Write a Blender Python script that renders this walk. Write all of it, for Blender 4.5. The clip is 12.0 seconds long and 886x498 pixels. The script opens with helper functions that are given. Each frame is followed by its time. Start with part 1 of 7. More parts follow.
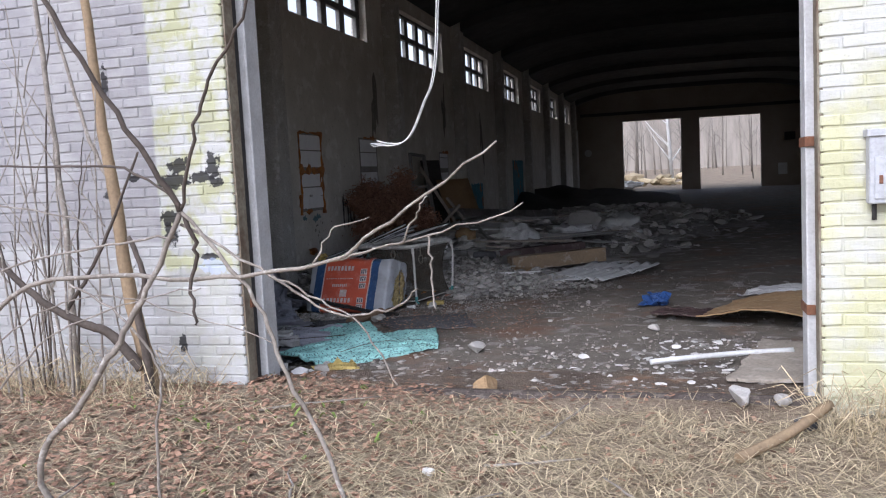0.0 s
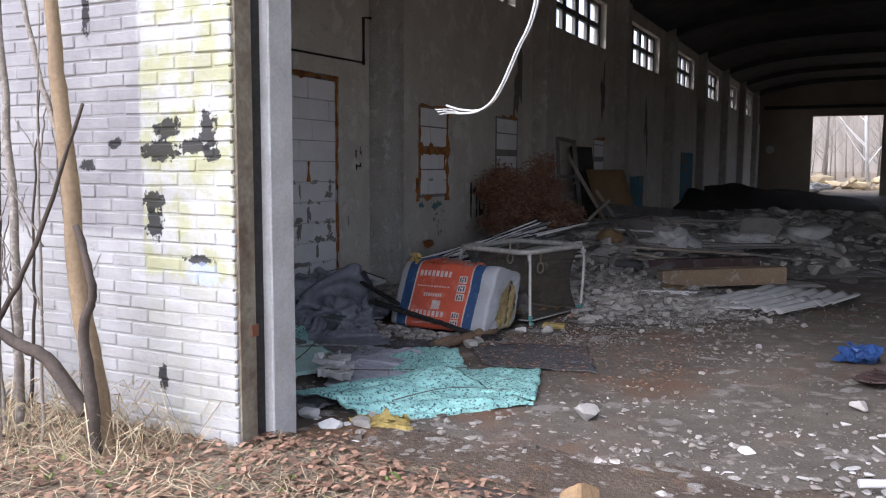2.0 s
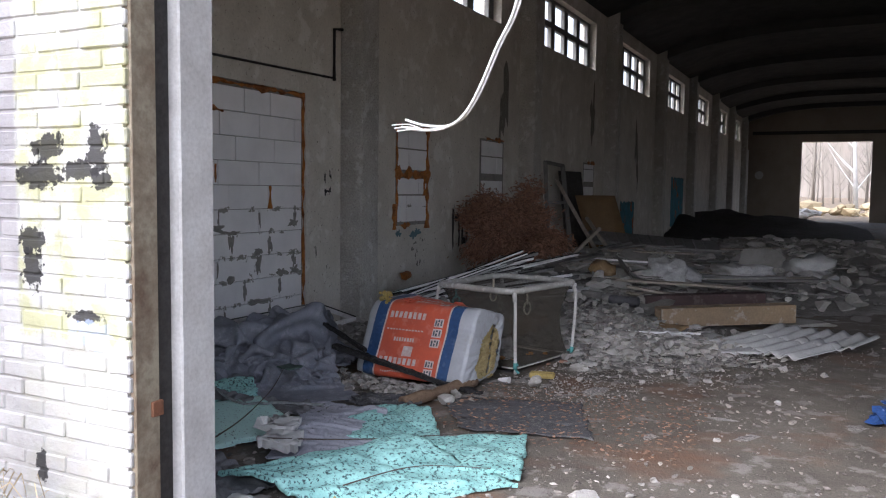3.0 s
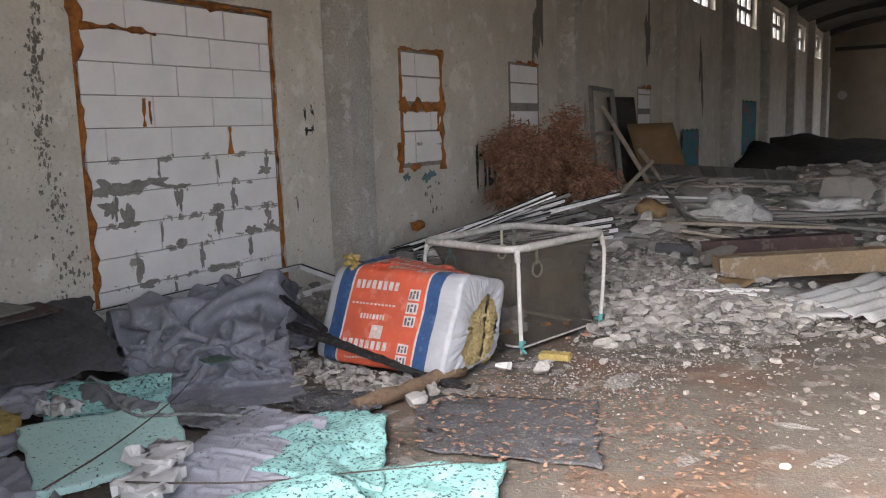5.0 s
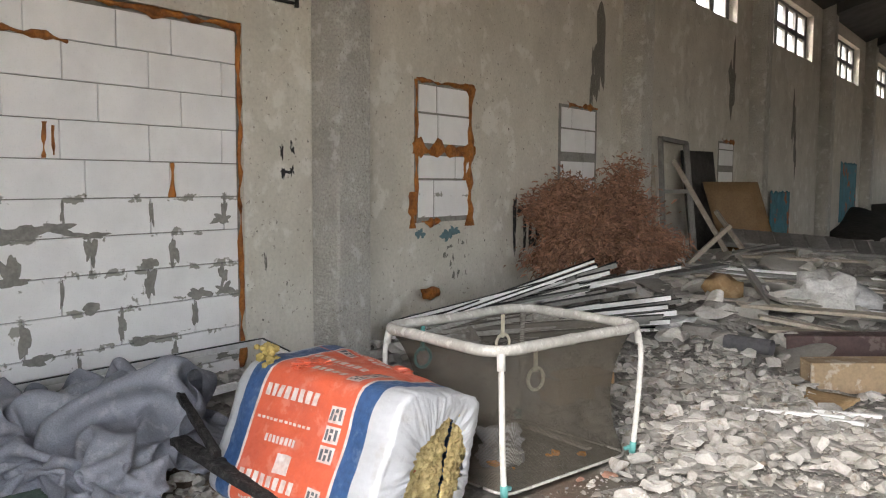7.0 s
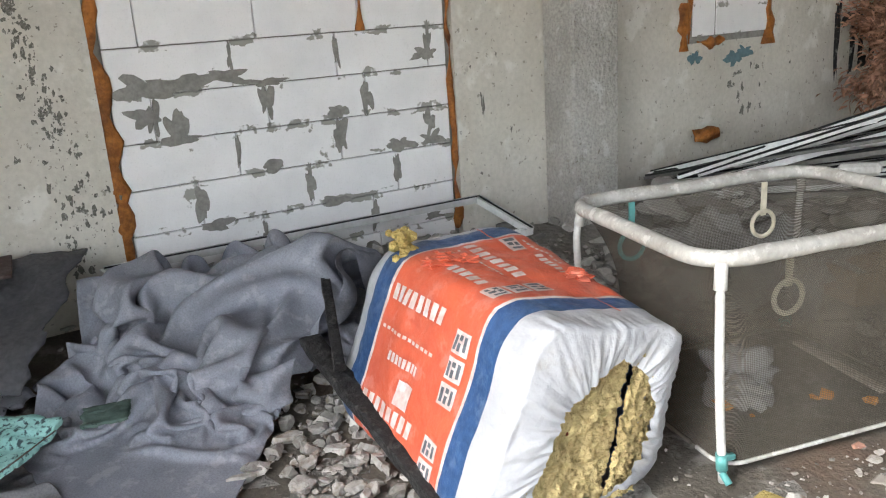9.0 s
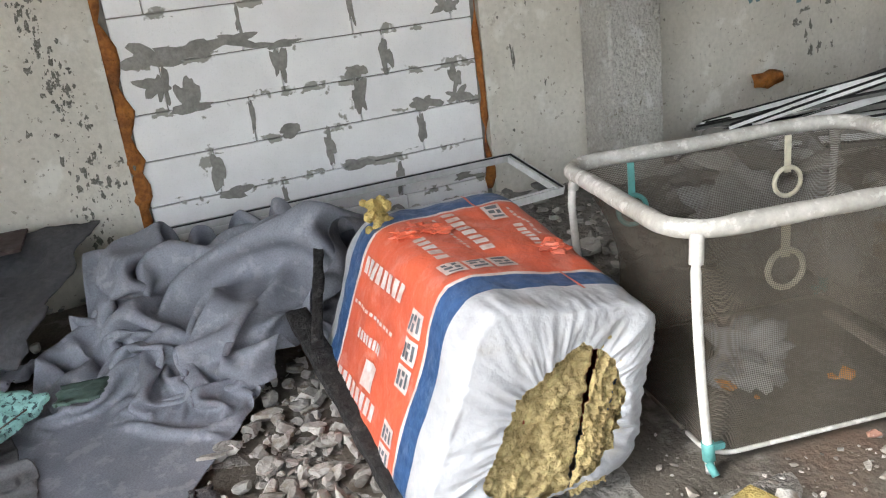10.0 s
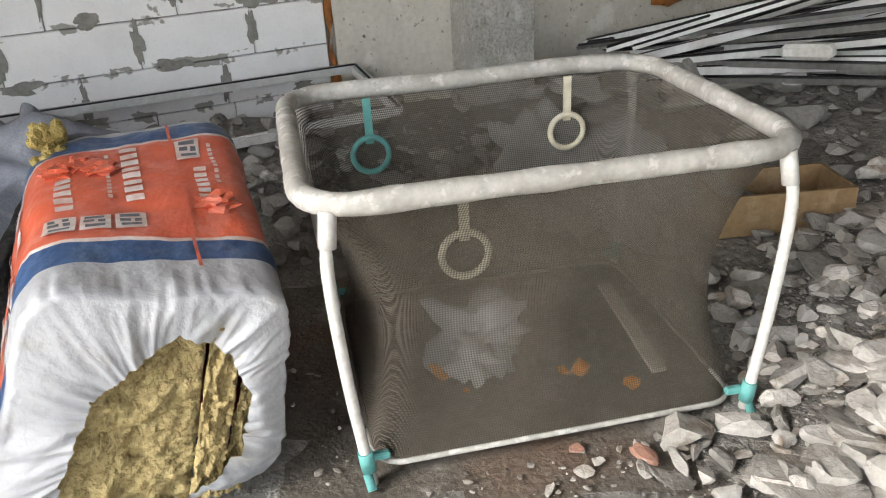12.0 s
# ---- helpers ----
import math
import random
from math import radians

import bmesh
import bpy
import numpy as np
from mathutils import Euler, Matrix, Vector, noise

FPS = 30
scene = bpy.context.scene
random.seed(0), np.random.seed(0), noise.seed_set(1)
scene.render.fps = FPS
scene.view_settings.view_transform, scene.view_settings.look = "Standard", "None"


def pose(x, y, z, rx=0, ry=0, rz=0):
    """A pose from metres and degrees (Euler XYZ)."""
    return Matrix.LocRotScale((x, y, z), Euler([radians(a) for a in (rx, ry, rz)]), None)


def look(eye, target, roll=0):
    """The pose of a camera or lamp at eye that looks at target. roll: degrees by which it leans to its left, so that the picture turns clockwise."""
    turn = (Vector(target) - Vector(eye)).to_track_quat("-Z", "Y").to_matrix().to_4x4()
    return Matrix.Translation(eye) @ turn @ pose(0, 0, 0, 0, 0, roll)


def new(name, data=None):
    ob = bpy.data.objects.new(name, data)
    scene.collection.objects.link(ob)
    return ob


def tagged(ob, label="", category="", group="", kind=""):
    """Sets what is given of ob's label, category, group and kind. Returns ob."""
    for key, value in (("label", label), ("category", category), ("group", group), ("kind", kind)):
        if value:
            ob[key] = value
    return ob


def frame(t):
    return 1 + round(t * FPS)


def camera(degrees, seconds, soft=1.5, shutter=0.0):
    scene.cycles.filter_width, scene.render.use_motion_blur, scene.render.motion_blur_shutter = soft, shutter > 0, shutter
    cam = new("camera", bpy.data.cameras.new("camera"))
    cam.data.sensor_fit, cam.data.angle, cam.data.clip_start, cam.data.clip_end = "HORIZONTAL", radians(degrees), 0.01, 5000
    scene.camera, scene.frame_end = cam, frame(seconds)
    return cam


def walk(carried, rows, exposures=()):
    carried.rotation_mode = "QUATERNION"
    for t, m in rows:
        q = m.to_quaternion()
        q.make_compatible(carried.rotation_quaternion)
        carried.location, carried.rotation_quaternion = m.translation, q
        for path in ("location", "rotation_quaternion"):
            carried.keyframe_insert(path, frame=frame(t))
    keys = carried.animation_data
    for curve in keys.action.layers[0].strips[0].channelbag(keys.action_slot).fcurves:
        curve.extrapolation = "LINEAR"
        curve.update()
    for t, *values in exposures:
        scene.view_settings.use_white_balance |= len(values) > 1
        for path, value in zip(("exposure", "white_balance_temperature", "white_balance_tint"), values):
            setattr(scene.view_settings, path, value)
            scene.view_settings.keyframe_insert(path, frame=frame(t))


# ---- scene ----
cam = camera(57.0, 12.0, soft=1.15)
PATH = [
    (0, (1.892, 0.534, 1.608), (1.351, 2.451, 1.433), -2.9),
    (0.5, (1.827, 1.192, 1.527), (1.322, 3.122, 1.383), -3.1),
    (1, (1.746, 1.712, 1.528), (1.204, 3.628, 1.341), -1.5),
    (1.5, (1.703, 2.142, 1.579), (1.04, 4.016, 1.353), 0.0),
    (2, (1.634, 2.733, 1.603), (0.73, 4.506, 1.401), 0.3),
    (2.5, (1.485, 3.236, 1.611), (0.581, 5.014, 1.472), 1.0),
    (2.7, (1.375, 3.406, 1.642), (0.492, 5.194, 1.492), 1.1),
    (4.3, (1.181, 4.756, 1.604), (0.253, 6.524, 1.482), -1.4),
    (4.5, (1.143, 4.938, 1.557), (0.201, 6.694, 1.39), -2.0),
    (5, (1.115, 5.405, 1.578), (0.094, 7.1, 1.285), -1.8),
    (5.5, (1.037, 5.88, 1.533), (0.056, 7.591, 1.201), -0.1),
    (6, (0.961, 6.312, 1.528), (-0.051, 8.001, 1.181), -1.8),
    (6.5, (0.866, 6.797, 1.564), (-0.231, 8.434, 1.223), -2.1),
    (7, (0.716, 7.221, 1.527), (-0.473, 8.82, 1.363), 0.3),
    (7.5, (0.591, 7.56, 1.517), (-0.864, 8.916, 1.308), -0.9),
    (7.7, (0.567, 7.687, 1.501), (-0.992, 8.919, 1.265), -1.3),
    (9.3, (0.237, 8.695, 1.5), (-1.447, 9.599, 0.911), -4.0),
    (9.5, (0.274, 8.793, 1.49), (-1.448, 9.632, 0.914), -3.9),
    (10, (0.293, 8.989, 1.467), (-1.45, 9.724, 0.815), -7.0),
    (10.5, (0.237, 9.253, 1.408), (-1.475, 10.039, 0.737), -5.3),
    (11, (0.127, 9.523, 1.394), (-1.487, 10.387, 0.589), -2.0),
    (11.5, (0.131, 9.722, 1.401), (-1.491, 10.554, 0.578), -1.1),
    (12, (0.217, 9.982, 1.402), (-1.427, 10.687, 0.507), -3.2),
]
EXPOSURES = [(0, 0.94, 5650, 16), (1.0, 0.97, 5600, 18), (1.5, 1.12, 5700, 18), (2.7, 1.48, 5800, 16), (4.3, 2.5, 6250, 16), (5.0, 2.75, 6450, 16), (6.5, 3.25, 6700, 12), (7.7, 3.55, 6650, 10), (9.3, 3.68, 6500, 9), (12.0, 3.6, 6750, 9)]
walk(cam, [(t, look(eye, target, roll)) for t, eye, target, roll in PATH], EXPOSURES)

# ---- sky and sun: bright overcast day ----
world = bpy.data.worlds.new("overcast_sky")
scene.world = world
world.use_nodes = True
wn, wl = world.node_tree.nodes, world.node_tree.links
sky = wn.new("ShaderNodeTexSky")
sky.sky_type, sky.sun_disc = "NISHITA", False
sky.sun_elevation, sky.sun_rotation = radians(42), radians(200)
sky.air_density, sky.dust_density, sky.ozone_density = 1.0, 4.0, 1.0
hsv = wn.new("ShaderNodeHueSaturation")
hsv.inputs["Saturation"].default_value = 0.38
wl.new(sky.outputs[0], hsv.inputs["Color"])
wl.new(hsv.outputs[0], wn["Background"].inputs["Color"])
wn["Background"].inputs["Strength"].default_value = 0.165
sun_data = bpy.data.lights.new("sun", "SUN")
sun_data.energy, sun_data.angle, sun_data.color = 0.35, radians(25), (1.0, 0.985, 0.965)
sun = new("sun", sun_data)
sun.matrix_world = look((3, -12, 16), (0, 6, 0))


# ---- mesh helpers ----
def rnd(a, b):
    return random.uniform(a, b)


def link_mesh(name, bm, material, smooth=False):
    me = bpy.data.meshes.new(name)
    bm.to_mesh(me)
    bm.free()
    if smooth:
        me.polygons.foreach_set("use_smooth", [True] * len(me.polygons))
    for m in material if isinstance(material, (list, tuple)) else [material]:
        me.materials.append(m)
    return new(name, me)


def part(name, bm, material, parent, label="", smooth=False):
    ob = link_mesh(name, bm, material, smooth)
    ob.parent = parent
    if label:
        ob["label"] = label
    return ob


def thing(name, label, category, place=None, group=""):
    ob = new(name)
    ob.empty_display_size = 0.1
    if place is not None:
        ob.matrix_basis = place
    return tagged(ob, label, category, group)


def solo(name, bm, material, label, category, place=None, group="", kind="", smooth=False):
    ob = link_mesh(name, bm, material, smooth)
    if place is not None:
        ob.matrix_basis = place
    return tagged(ob, label, category, group, kind)


def box(bm, lo, hi, m=None, bevel=0.0):
    c = [(a + b) / 2 for a, b in zip(lo, hi)]
    d = [abs(b - a) for a, b in zip(lo, hi)]
    mat = Matrix.Translation(c) @ Matrix.Diagonal((*d, 1))
    r = bmesh.ops.create_cube(bm, size=1, matrix=(m @ mat) if m is not None else mat)
    if bevel:
        es = list({e for v in r["verts"] for e in v.link_edges})
        bmesh.ops.bevel(bm, geom=es, offset=bevel, segments=1, affect="EDGES")
    return r["verts"]


def tube(bm, pts, radius, n=8, closed=False, cap=True):
    pts = [Vector(p) for p in pts]
    k = len(pts)
    rad = radius if isinstance(radius, (list, tuple)) else [radius] * k
    rings, up = [], Vector((0.13, 0.21, 0.97))
    for i, p in enumerate(pts):
        a = pts[i - 1] if (i > 0 or closed) else p
        b = pts[(i + 1) % k] if (i < k - 1 or closed) else p
        d = (b - a).normalized()
        s = d.cross(up)
        if s.length < 0.05:
            s = d.cross(Vector((1, 0, 0)))
        s.normalize()
        w = s.cross(d).normalized()
        rings.append([bm.verts.new(p + rad[i] * (math.cos(2 * math.pi * j / n) * s + math.sin(2 * math.pi * j / n) * w)) for j in range(n)])
    for i in range(k if closed else k - 1):
        r, q = rings[i], rings[(i + 1) % k]
        for j in range(n):
            f = bm.faces.new((r[j], r[(j + 1) % n], q[(j + 1) % n], q[j]))
            f.smooth = True
    if cap and not closed:
        bm.faces.new(rings[0][::-1])
        bm.faces.new(rings[-1])


def sheet(bm, nx, ny, fn, thick=0.0):
    """A grid over u, v in 0..1, placed by fn(u, v); thick gives it a back and edges."""
    g = [[bm.verts.new(fn(i / nx, j / ny)) for j in range(ny + 1)] for i in range(nx + 1)]
    fs = []
    for i in range(nx):
        for j in range(ny):
            f = bm.faces.new((g[i][j], g[i + 1][j], g[i + 1][j + 1], g[i][j + 1]))
            f.smooth = True
            fs.append(f)
    if thick:
        for f in fs:
            f.normal_update()
        back = {}
        for row in g:
            for v in row:
                n = Vector((0, 0, 0))
                for f in v.link_faces:
                    n += f.normal
                back[v] = bm.verts.new(v.co - (n.normalized() if n.length > 1e-6 else Vector((0, 0, 1))) * thick)
        for f in fs:
            bm.faces.new([back[v] for v in reversed(f.verts)]).smooth = True
        rim = [g[i][0] for i in range(nx)] + [g[nx][j] for j in range(ny)] + [g[i][ny] for i in range(nx, 0, -1)] + [g[0][j] for j in range(ny, 0, -1)]
        for a, b in zip(rim, rim[1:] + rim[:1]):
            bm.faces.new((b, a, back[a], back[b]))
    return g


def nz(x, y, z=0.0, s=1.0):
    return noise.noise(Vector((x * s, y * s, z)))


def curve_pts(pts, n=6):
    """Smooth line through a few points."""
    pts = [Vector(p) for p in pts]
    out = []
    for i in range(len(pts) - 1):
        p0, p1, p2, p3 = pts[max(i - 1, 0)], pts[i], pts[i + 1], pts[min(i + 2, len(pts) - 1)]
        for k in range(n):
            t = k / n
            out.append(0.5 * (2 * p1 + (p2 - p0) * t + (2 * p0 - 5 * p1 + 4 * p2 - p3) * t * t + (3 * p1 - p0 - 3 * p2 + p3) * t ** 3))
    out.append(pts[-1])
    return out


# ---- materials ----
def mix_rgb(nt, fac, a, b, mode="MIX"):
    n = nt.nodes.new("ShaderNodeMix")
    n.data_type, n.blend_type = "RGBA", mode
    for sock, v in ((n.inputs[0], fac), (n.inputs[6], a), (n.inputs[7], b)):
        if isinstance(v, bpy.types.NodeSocket):
            nt.links.new(v, sock)
        else:
            sock.default_value = v if isinstance(v, float) else (*v, 1)
    return n.outputs[2]


def noise_mask(nt, co, scale, lo, hi, detail=5.0, rough=0.6, stretch=None):
    if stretch is not None:
        mp = nt.nodes.new("ShaderNodeMapping")
        mp.inputs["Scale"].default_value = stretch
        nt.links.new(co, mp.inputs["Vector"])
        co = mp.outputs[0]
    n = nt.nodes.new("ShaderNodeTexNoise")
    n.inputs["Scale"].default_value, n.inputs["Detail"].default_value, n.inputs["Roughness"].default_value = scale, detail, rough
    nt.links.new(co, n.inputs["Vector"])
    r = nt.nodes.new("ShaderNodeMapRange")
    r.inputs["From Min"].default_value, r.inputs["From Max"].default_value = lo, hi
    nt.links.new(n.outputs["Fac"], r.inputs["Value"])
    return r.outputs[0]


def math_node(nt, op, a, b=0.0, clamp=False):
    n = nt.nodes.new("ShaderNodeMath")
    n.operation, n.use_clamp = op, clamp
    for sock, v in zip(n.inputs, (a, b)):
        if isinstance(v, bpy.types.NodeSocket):
            nt.links.new(v, sock)
        else:
            sock.default_value = v
    return n.outputs[0]


def base_mat(name, rough=0.85, metal=0.0, spec=0.3):
    m = bpy.data.materials.new(name)
    m.use_nodes = True
    nt = m.node_tree
    b = nt.nodes["Principled BSDF"]
    b.inputs["Roughness"].default_value, b.inputs["Metallic"].default_value = rough, metal
    b.inputs["Specular IOR Level"].default_value = spec
    return m, nt, b


def coords(nt, world_space):
    if world_space:
        return nt.nodes.new("ShaderNodeNewGeometry").outputs["Position"]
    return nt.nodes.new("ShaderNodeTexCoord").outputs["Object"]


def surface(name, colour, rough=0.85, metal=0.0, spec=0.3, dark=None, grain=40.0, grain_amt=0.35, blot=3.0, blot_amt=0.5, light=None, light_amt=0.0,
            bump=0.3, bump_scale=60.0, bump_dist=0.004, world_space=False, per_object=0.0, per_island=0.0, stretch=None, second=None, streaks=None):
    """A weathered plain surface: blots of a darker tone, fine grain, specks of a lighter tone, relief."""
    m, nt, b = base_mat(name, rough, metal, spec)
    co = coords(nt, world_space)
    dark = dark or [c * 0.45 for c in colour]
    col = mix_rgb(nt, math_node(nt, "MULTIPLY", noise_mask(nt, co, blot, 0.4, 0.7, stretch=stretch), blot_amt), colour, dark)
    col = mix_rgb(nt, math_node(nt, "MULTIPLY", noise_mask(nt, co, grain, 0.4, 0.7, stretch=stretch), grain_amt), col, [c * 0.6 for c in dark])
    if light is not None:
        col = mix_rgb(nt, math_node(nt, "MULTIPLY", noise_mask(nt, co, blot * 2.7, 0.56, 0.62, 8.0), light_amt), col, light)
    if second is not None:
        c2, sc, lo, hi = second
        col = mix_rgb(nt, noise_mask(nt, co, sc, lo, hi, 8.0), col, c2)
    if streaks is not None:
        s1 = noise_mask(nt, co, 1.0, 0.54, 0.74, 8.0, 0.6, (0.9, 0.9, 0.30))
        s2 = noise_mask(nt, co, 1.0, 0.40, 0.65, 8.0, 0.7, (5.0, 5.0, 4.0))
        col = mix_rgb(nt, math_node(nt, "MULTIPLY", math_node(nt, "MULTIPLY", s1, s2), 0.55), col, streaks)
        col = mix_rgb(nt, math_node(nt, "MULTIPLY", noise_mask(nt, co, 3.3, 0.63, 0.67, 9.0, 0.75), 0.45), col, [c * 1.25 for c in streaks])
        col = mix_rgb(nt, math_node(nt, "MULTIPLY", noise_mask(nt, co, 26.0, 0.64, 0.67, 4.0), 0.6), col, streaks)
    for amt, src in ((per_object, "o"), (per_island, "i")):
        if amt:
            r = nt.nodes.new("ShaderNodeObjectInfo").outputs["Random"] if src == "o" else nt.nodes.new("ShaderNodeNewGeometry").outputs["Random Per Island"]
            h = nt.nodes.new("ShaderNodeHueSaturation")
            nt.links.new(math_node(nt, "ADD", math_node(nt, "MULTIPLY", r, 2 * amt), 1.0 - amt), h.inputs["Value"])
            nt.links.new(col, h.inputs["Color"])
            col = h.outputs[0]
    nt.links.new(col, b.inputs["Base Color"])
    rr = math_node(nt, "ADD", math_node(nt, "MULTIPLY", noise_mask(nt, co, blot * 4, 0.3, 0.7), 0.25), rough - 0.15, True)
    nt.links.new(rr, b.inputs["Roughness"])
    if bump:
        bp = nt.nodes.new("ShaderNodeBump")
        bp.inputs["Strength"].default_value, bp.inputs["Distance"].default_value = bump, bump_dist
        nt.links.new(noise_mask(nt, co, bump_scale, 0.2, 0.8, 8.0), bp.inputs["Height"])
        nt.links.new(bp.outputs[0], b.inputs["Normal"])
    return m


M_CONCRETE = surface("old_plaster", (0.64, 0.605, 0.535), dark=(0.44, 0.41, 0.35), grain=30, grain_amt=0.22, blot=1.2, blot_amt=0.6, light=(0.76, 0.74, 0.69), light_amt=0.5, bump=0.35, bump_scale=16, bump_dist=0.010, world_space=True, streaks=(0.17, 0.15, 0.12))
M_COLUMN = surface("chipped_concrete", (0.60, 0.58, 0.53), dark=(0.38, 0.36, 0.32), grain=45, grain_amt=0.5, blot=2.5, blot_amt=0.6, light=(0.70, 0.69, 0.66), light_amt=0.7, bump=1.0, bump_scale=28, bump_dist=0.03, world_space=True, streaks=(0.2, 0.17, 0.13))
# roof concrete with the shade of the unlit vault put into its colour
M_CEIL = surface("shade_dark_concrete", (0.068, 0.067, 0.066), dark=(0.036, 0.036, 0.036), blot=0.6, world_space=True)
M_FLOOR = surface("dirty_floor", (0.17, 0.15, 0.125), dark=(0.085, 0.073, 0.06), second=((0.17, 0.105, 0.07), 0.9, 0.52, 0.66), grain=60, grain_amt=0.45, blot=1.5, blot_amt=0.7, light=(0.42, 0.40, 0.37), light_amt=0.4, bump=0.6, bump_scale=45, bump_dist=0.012, world_space=True)
M_GROUND = surface("litter_soil", (0.30, 0.24, 0.17), dark=(0.14, 0.095, 0.065), grain=35, grain_amt=0.5, blot=1.2, blot_amt=0.7, light=(0.36, 0.30, 0.19), light_amt=0.5, bump=0.9, bump_scale=30, bump_dist=0.02, world_space=True)
M_MORTAR = surface("mortar", (0.45, 0.43, 0.40), dark=(0.2, 0.19, 0.17), blot=4, world_space=True)
M_POST = surface("painted_post", (0.56, 0.56, 0.55), dark=(0.28, 0.26, 0.24), blot=5, blot_amt=0.45, grain=50, grain_amt=0.25, world_space=True, rough=0.7)
M_RUSTY = surface("rusty_steel", (0.30, 0.27, 0.20), dark=(0.12, 0.07, 0.045), blot=6, blot_amt=0.8, rough=0.75, world_space=True)
M_RUST = surface("rust", (0.22, 0.10, 0.055), dark=(0.08, 0.04, 0.03), blot=12, rough=0.8)
M_DARK = surface("slot_shade_dark_fittings", (0.045, 0.042, 0.04), blot=5, world_space=True)

# ---- materials of the things ----

def ellipse_mask(nt, pos, cx, cz, rx, rz, wob=0.25):
    s = nt.nodes.new("ShaderNodeVectorMath")
    s.operation = "SUBTRACT"
    nt.links.new(pos, s.inputs[0])
    s.inputs[1].default_value = (cx, 0, cz)
    k = nt.nodes.new("ShaderNodeVectorMath")
    k.operation = "MULTIPLY"
    nt.links.new(s.outputs[0], k.inputs[0])
    k.inputs[1].default_value = (1 / rx, 0, 1 / rz)
    d = nt.nodes.new("ShaderNodeVectorMath")
    d.operation = "LENGTH"
    nt.links.new(k.outputs[0], d.inputs[0])
    n = noise_mask(nt, pos, 22.0, 0.25, 0.75, 6.0)
    v = math_node(nt, "ADD", d.outputs["Value"], math_node(nt, "MULTIPLY", math_node(nt, "SUBTRACT", n, 0.5), wob * 5.5))
    return math_node(nt, "SUBTRACT", 1.0, math_node(nt, "MULTIPLY", math_node(nt, "SUBTRACT", v, 0.9), 6.0), True)


def step_axis(nt, pos, axis, at, soft, above=True):
    sp = nt.nodes.new("ShaderNodeSeparateXYZ")
    nt.links.new(pos, sp.inputs[0])
    w = math_node(nt, "MULTIPLY", math_node(nt, "SUBTRACT", noise_mask(nt, pos, 5.0, 0.2, 0.8), 0.5), soft)
    v = math_node(nt, "SUBTRACT", math_node(nt, "ADD", sp.outputs[axis], w), at)
    v = math_node(nt, "MULTIPLY", v, 40.0 if above else -40.0)
    return math_node(nt, "ADD", v, 0.5, True)


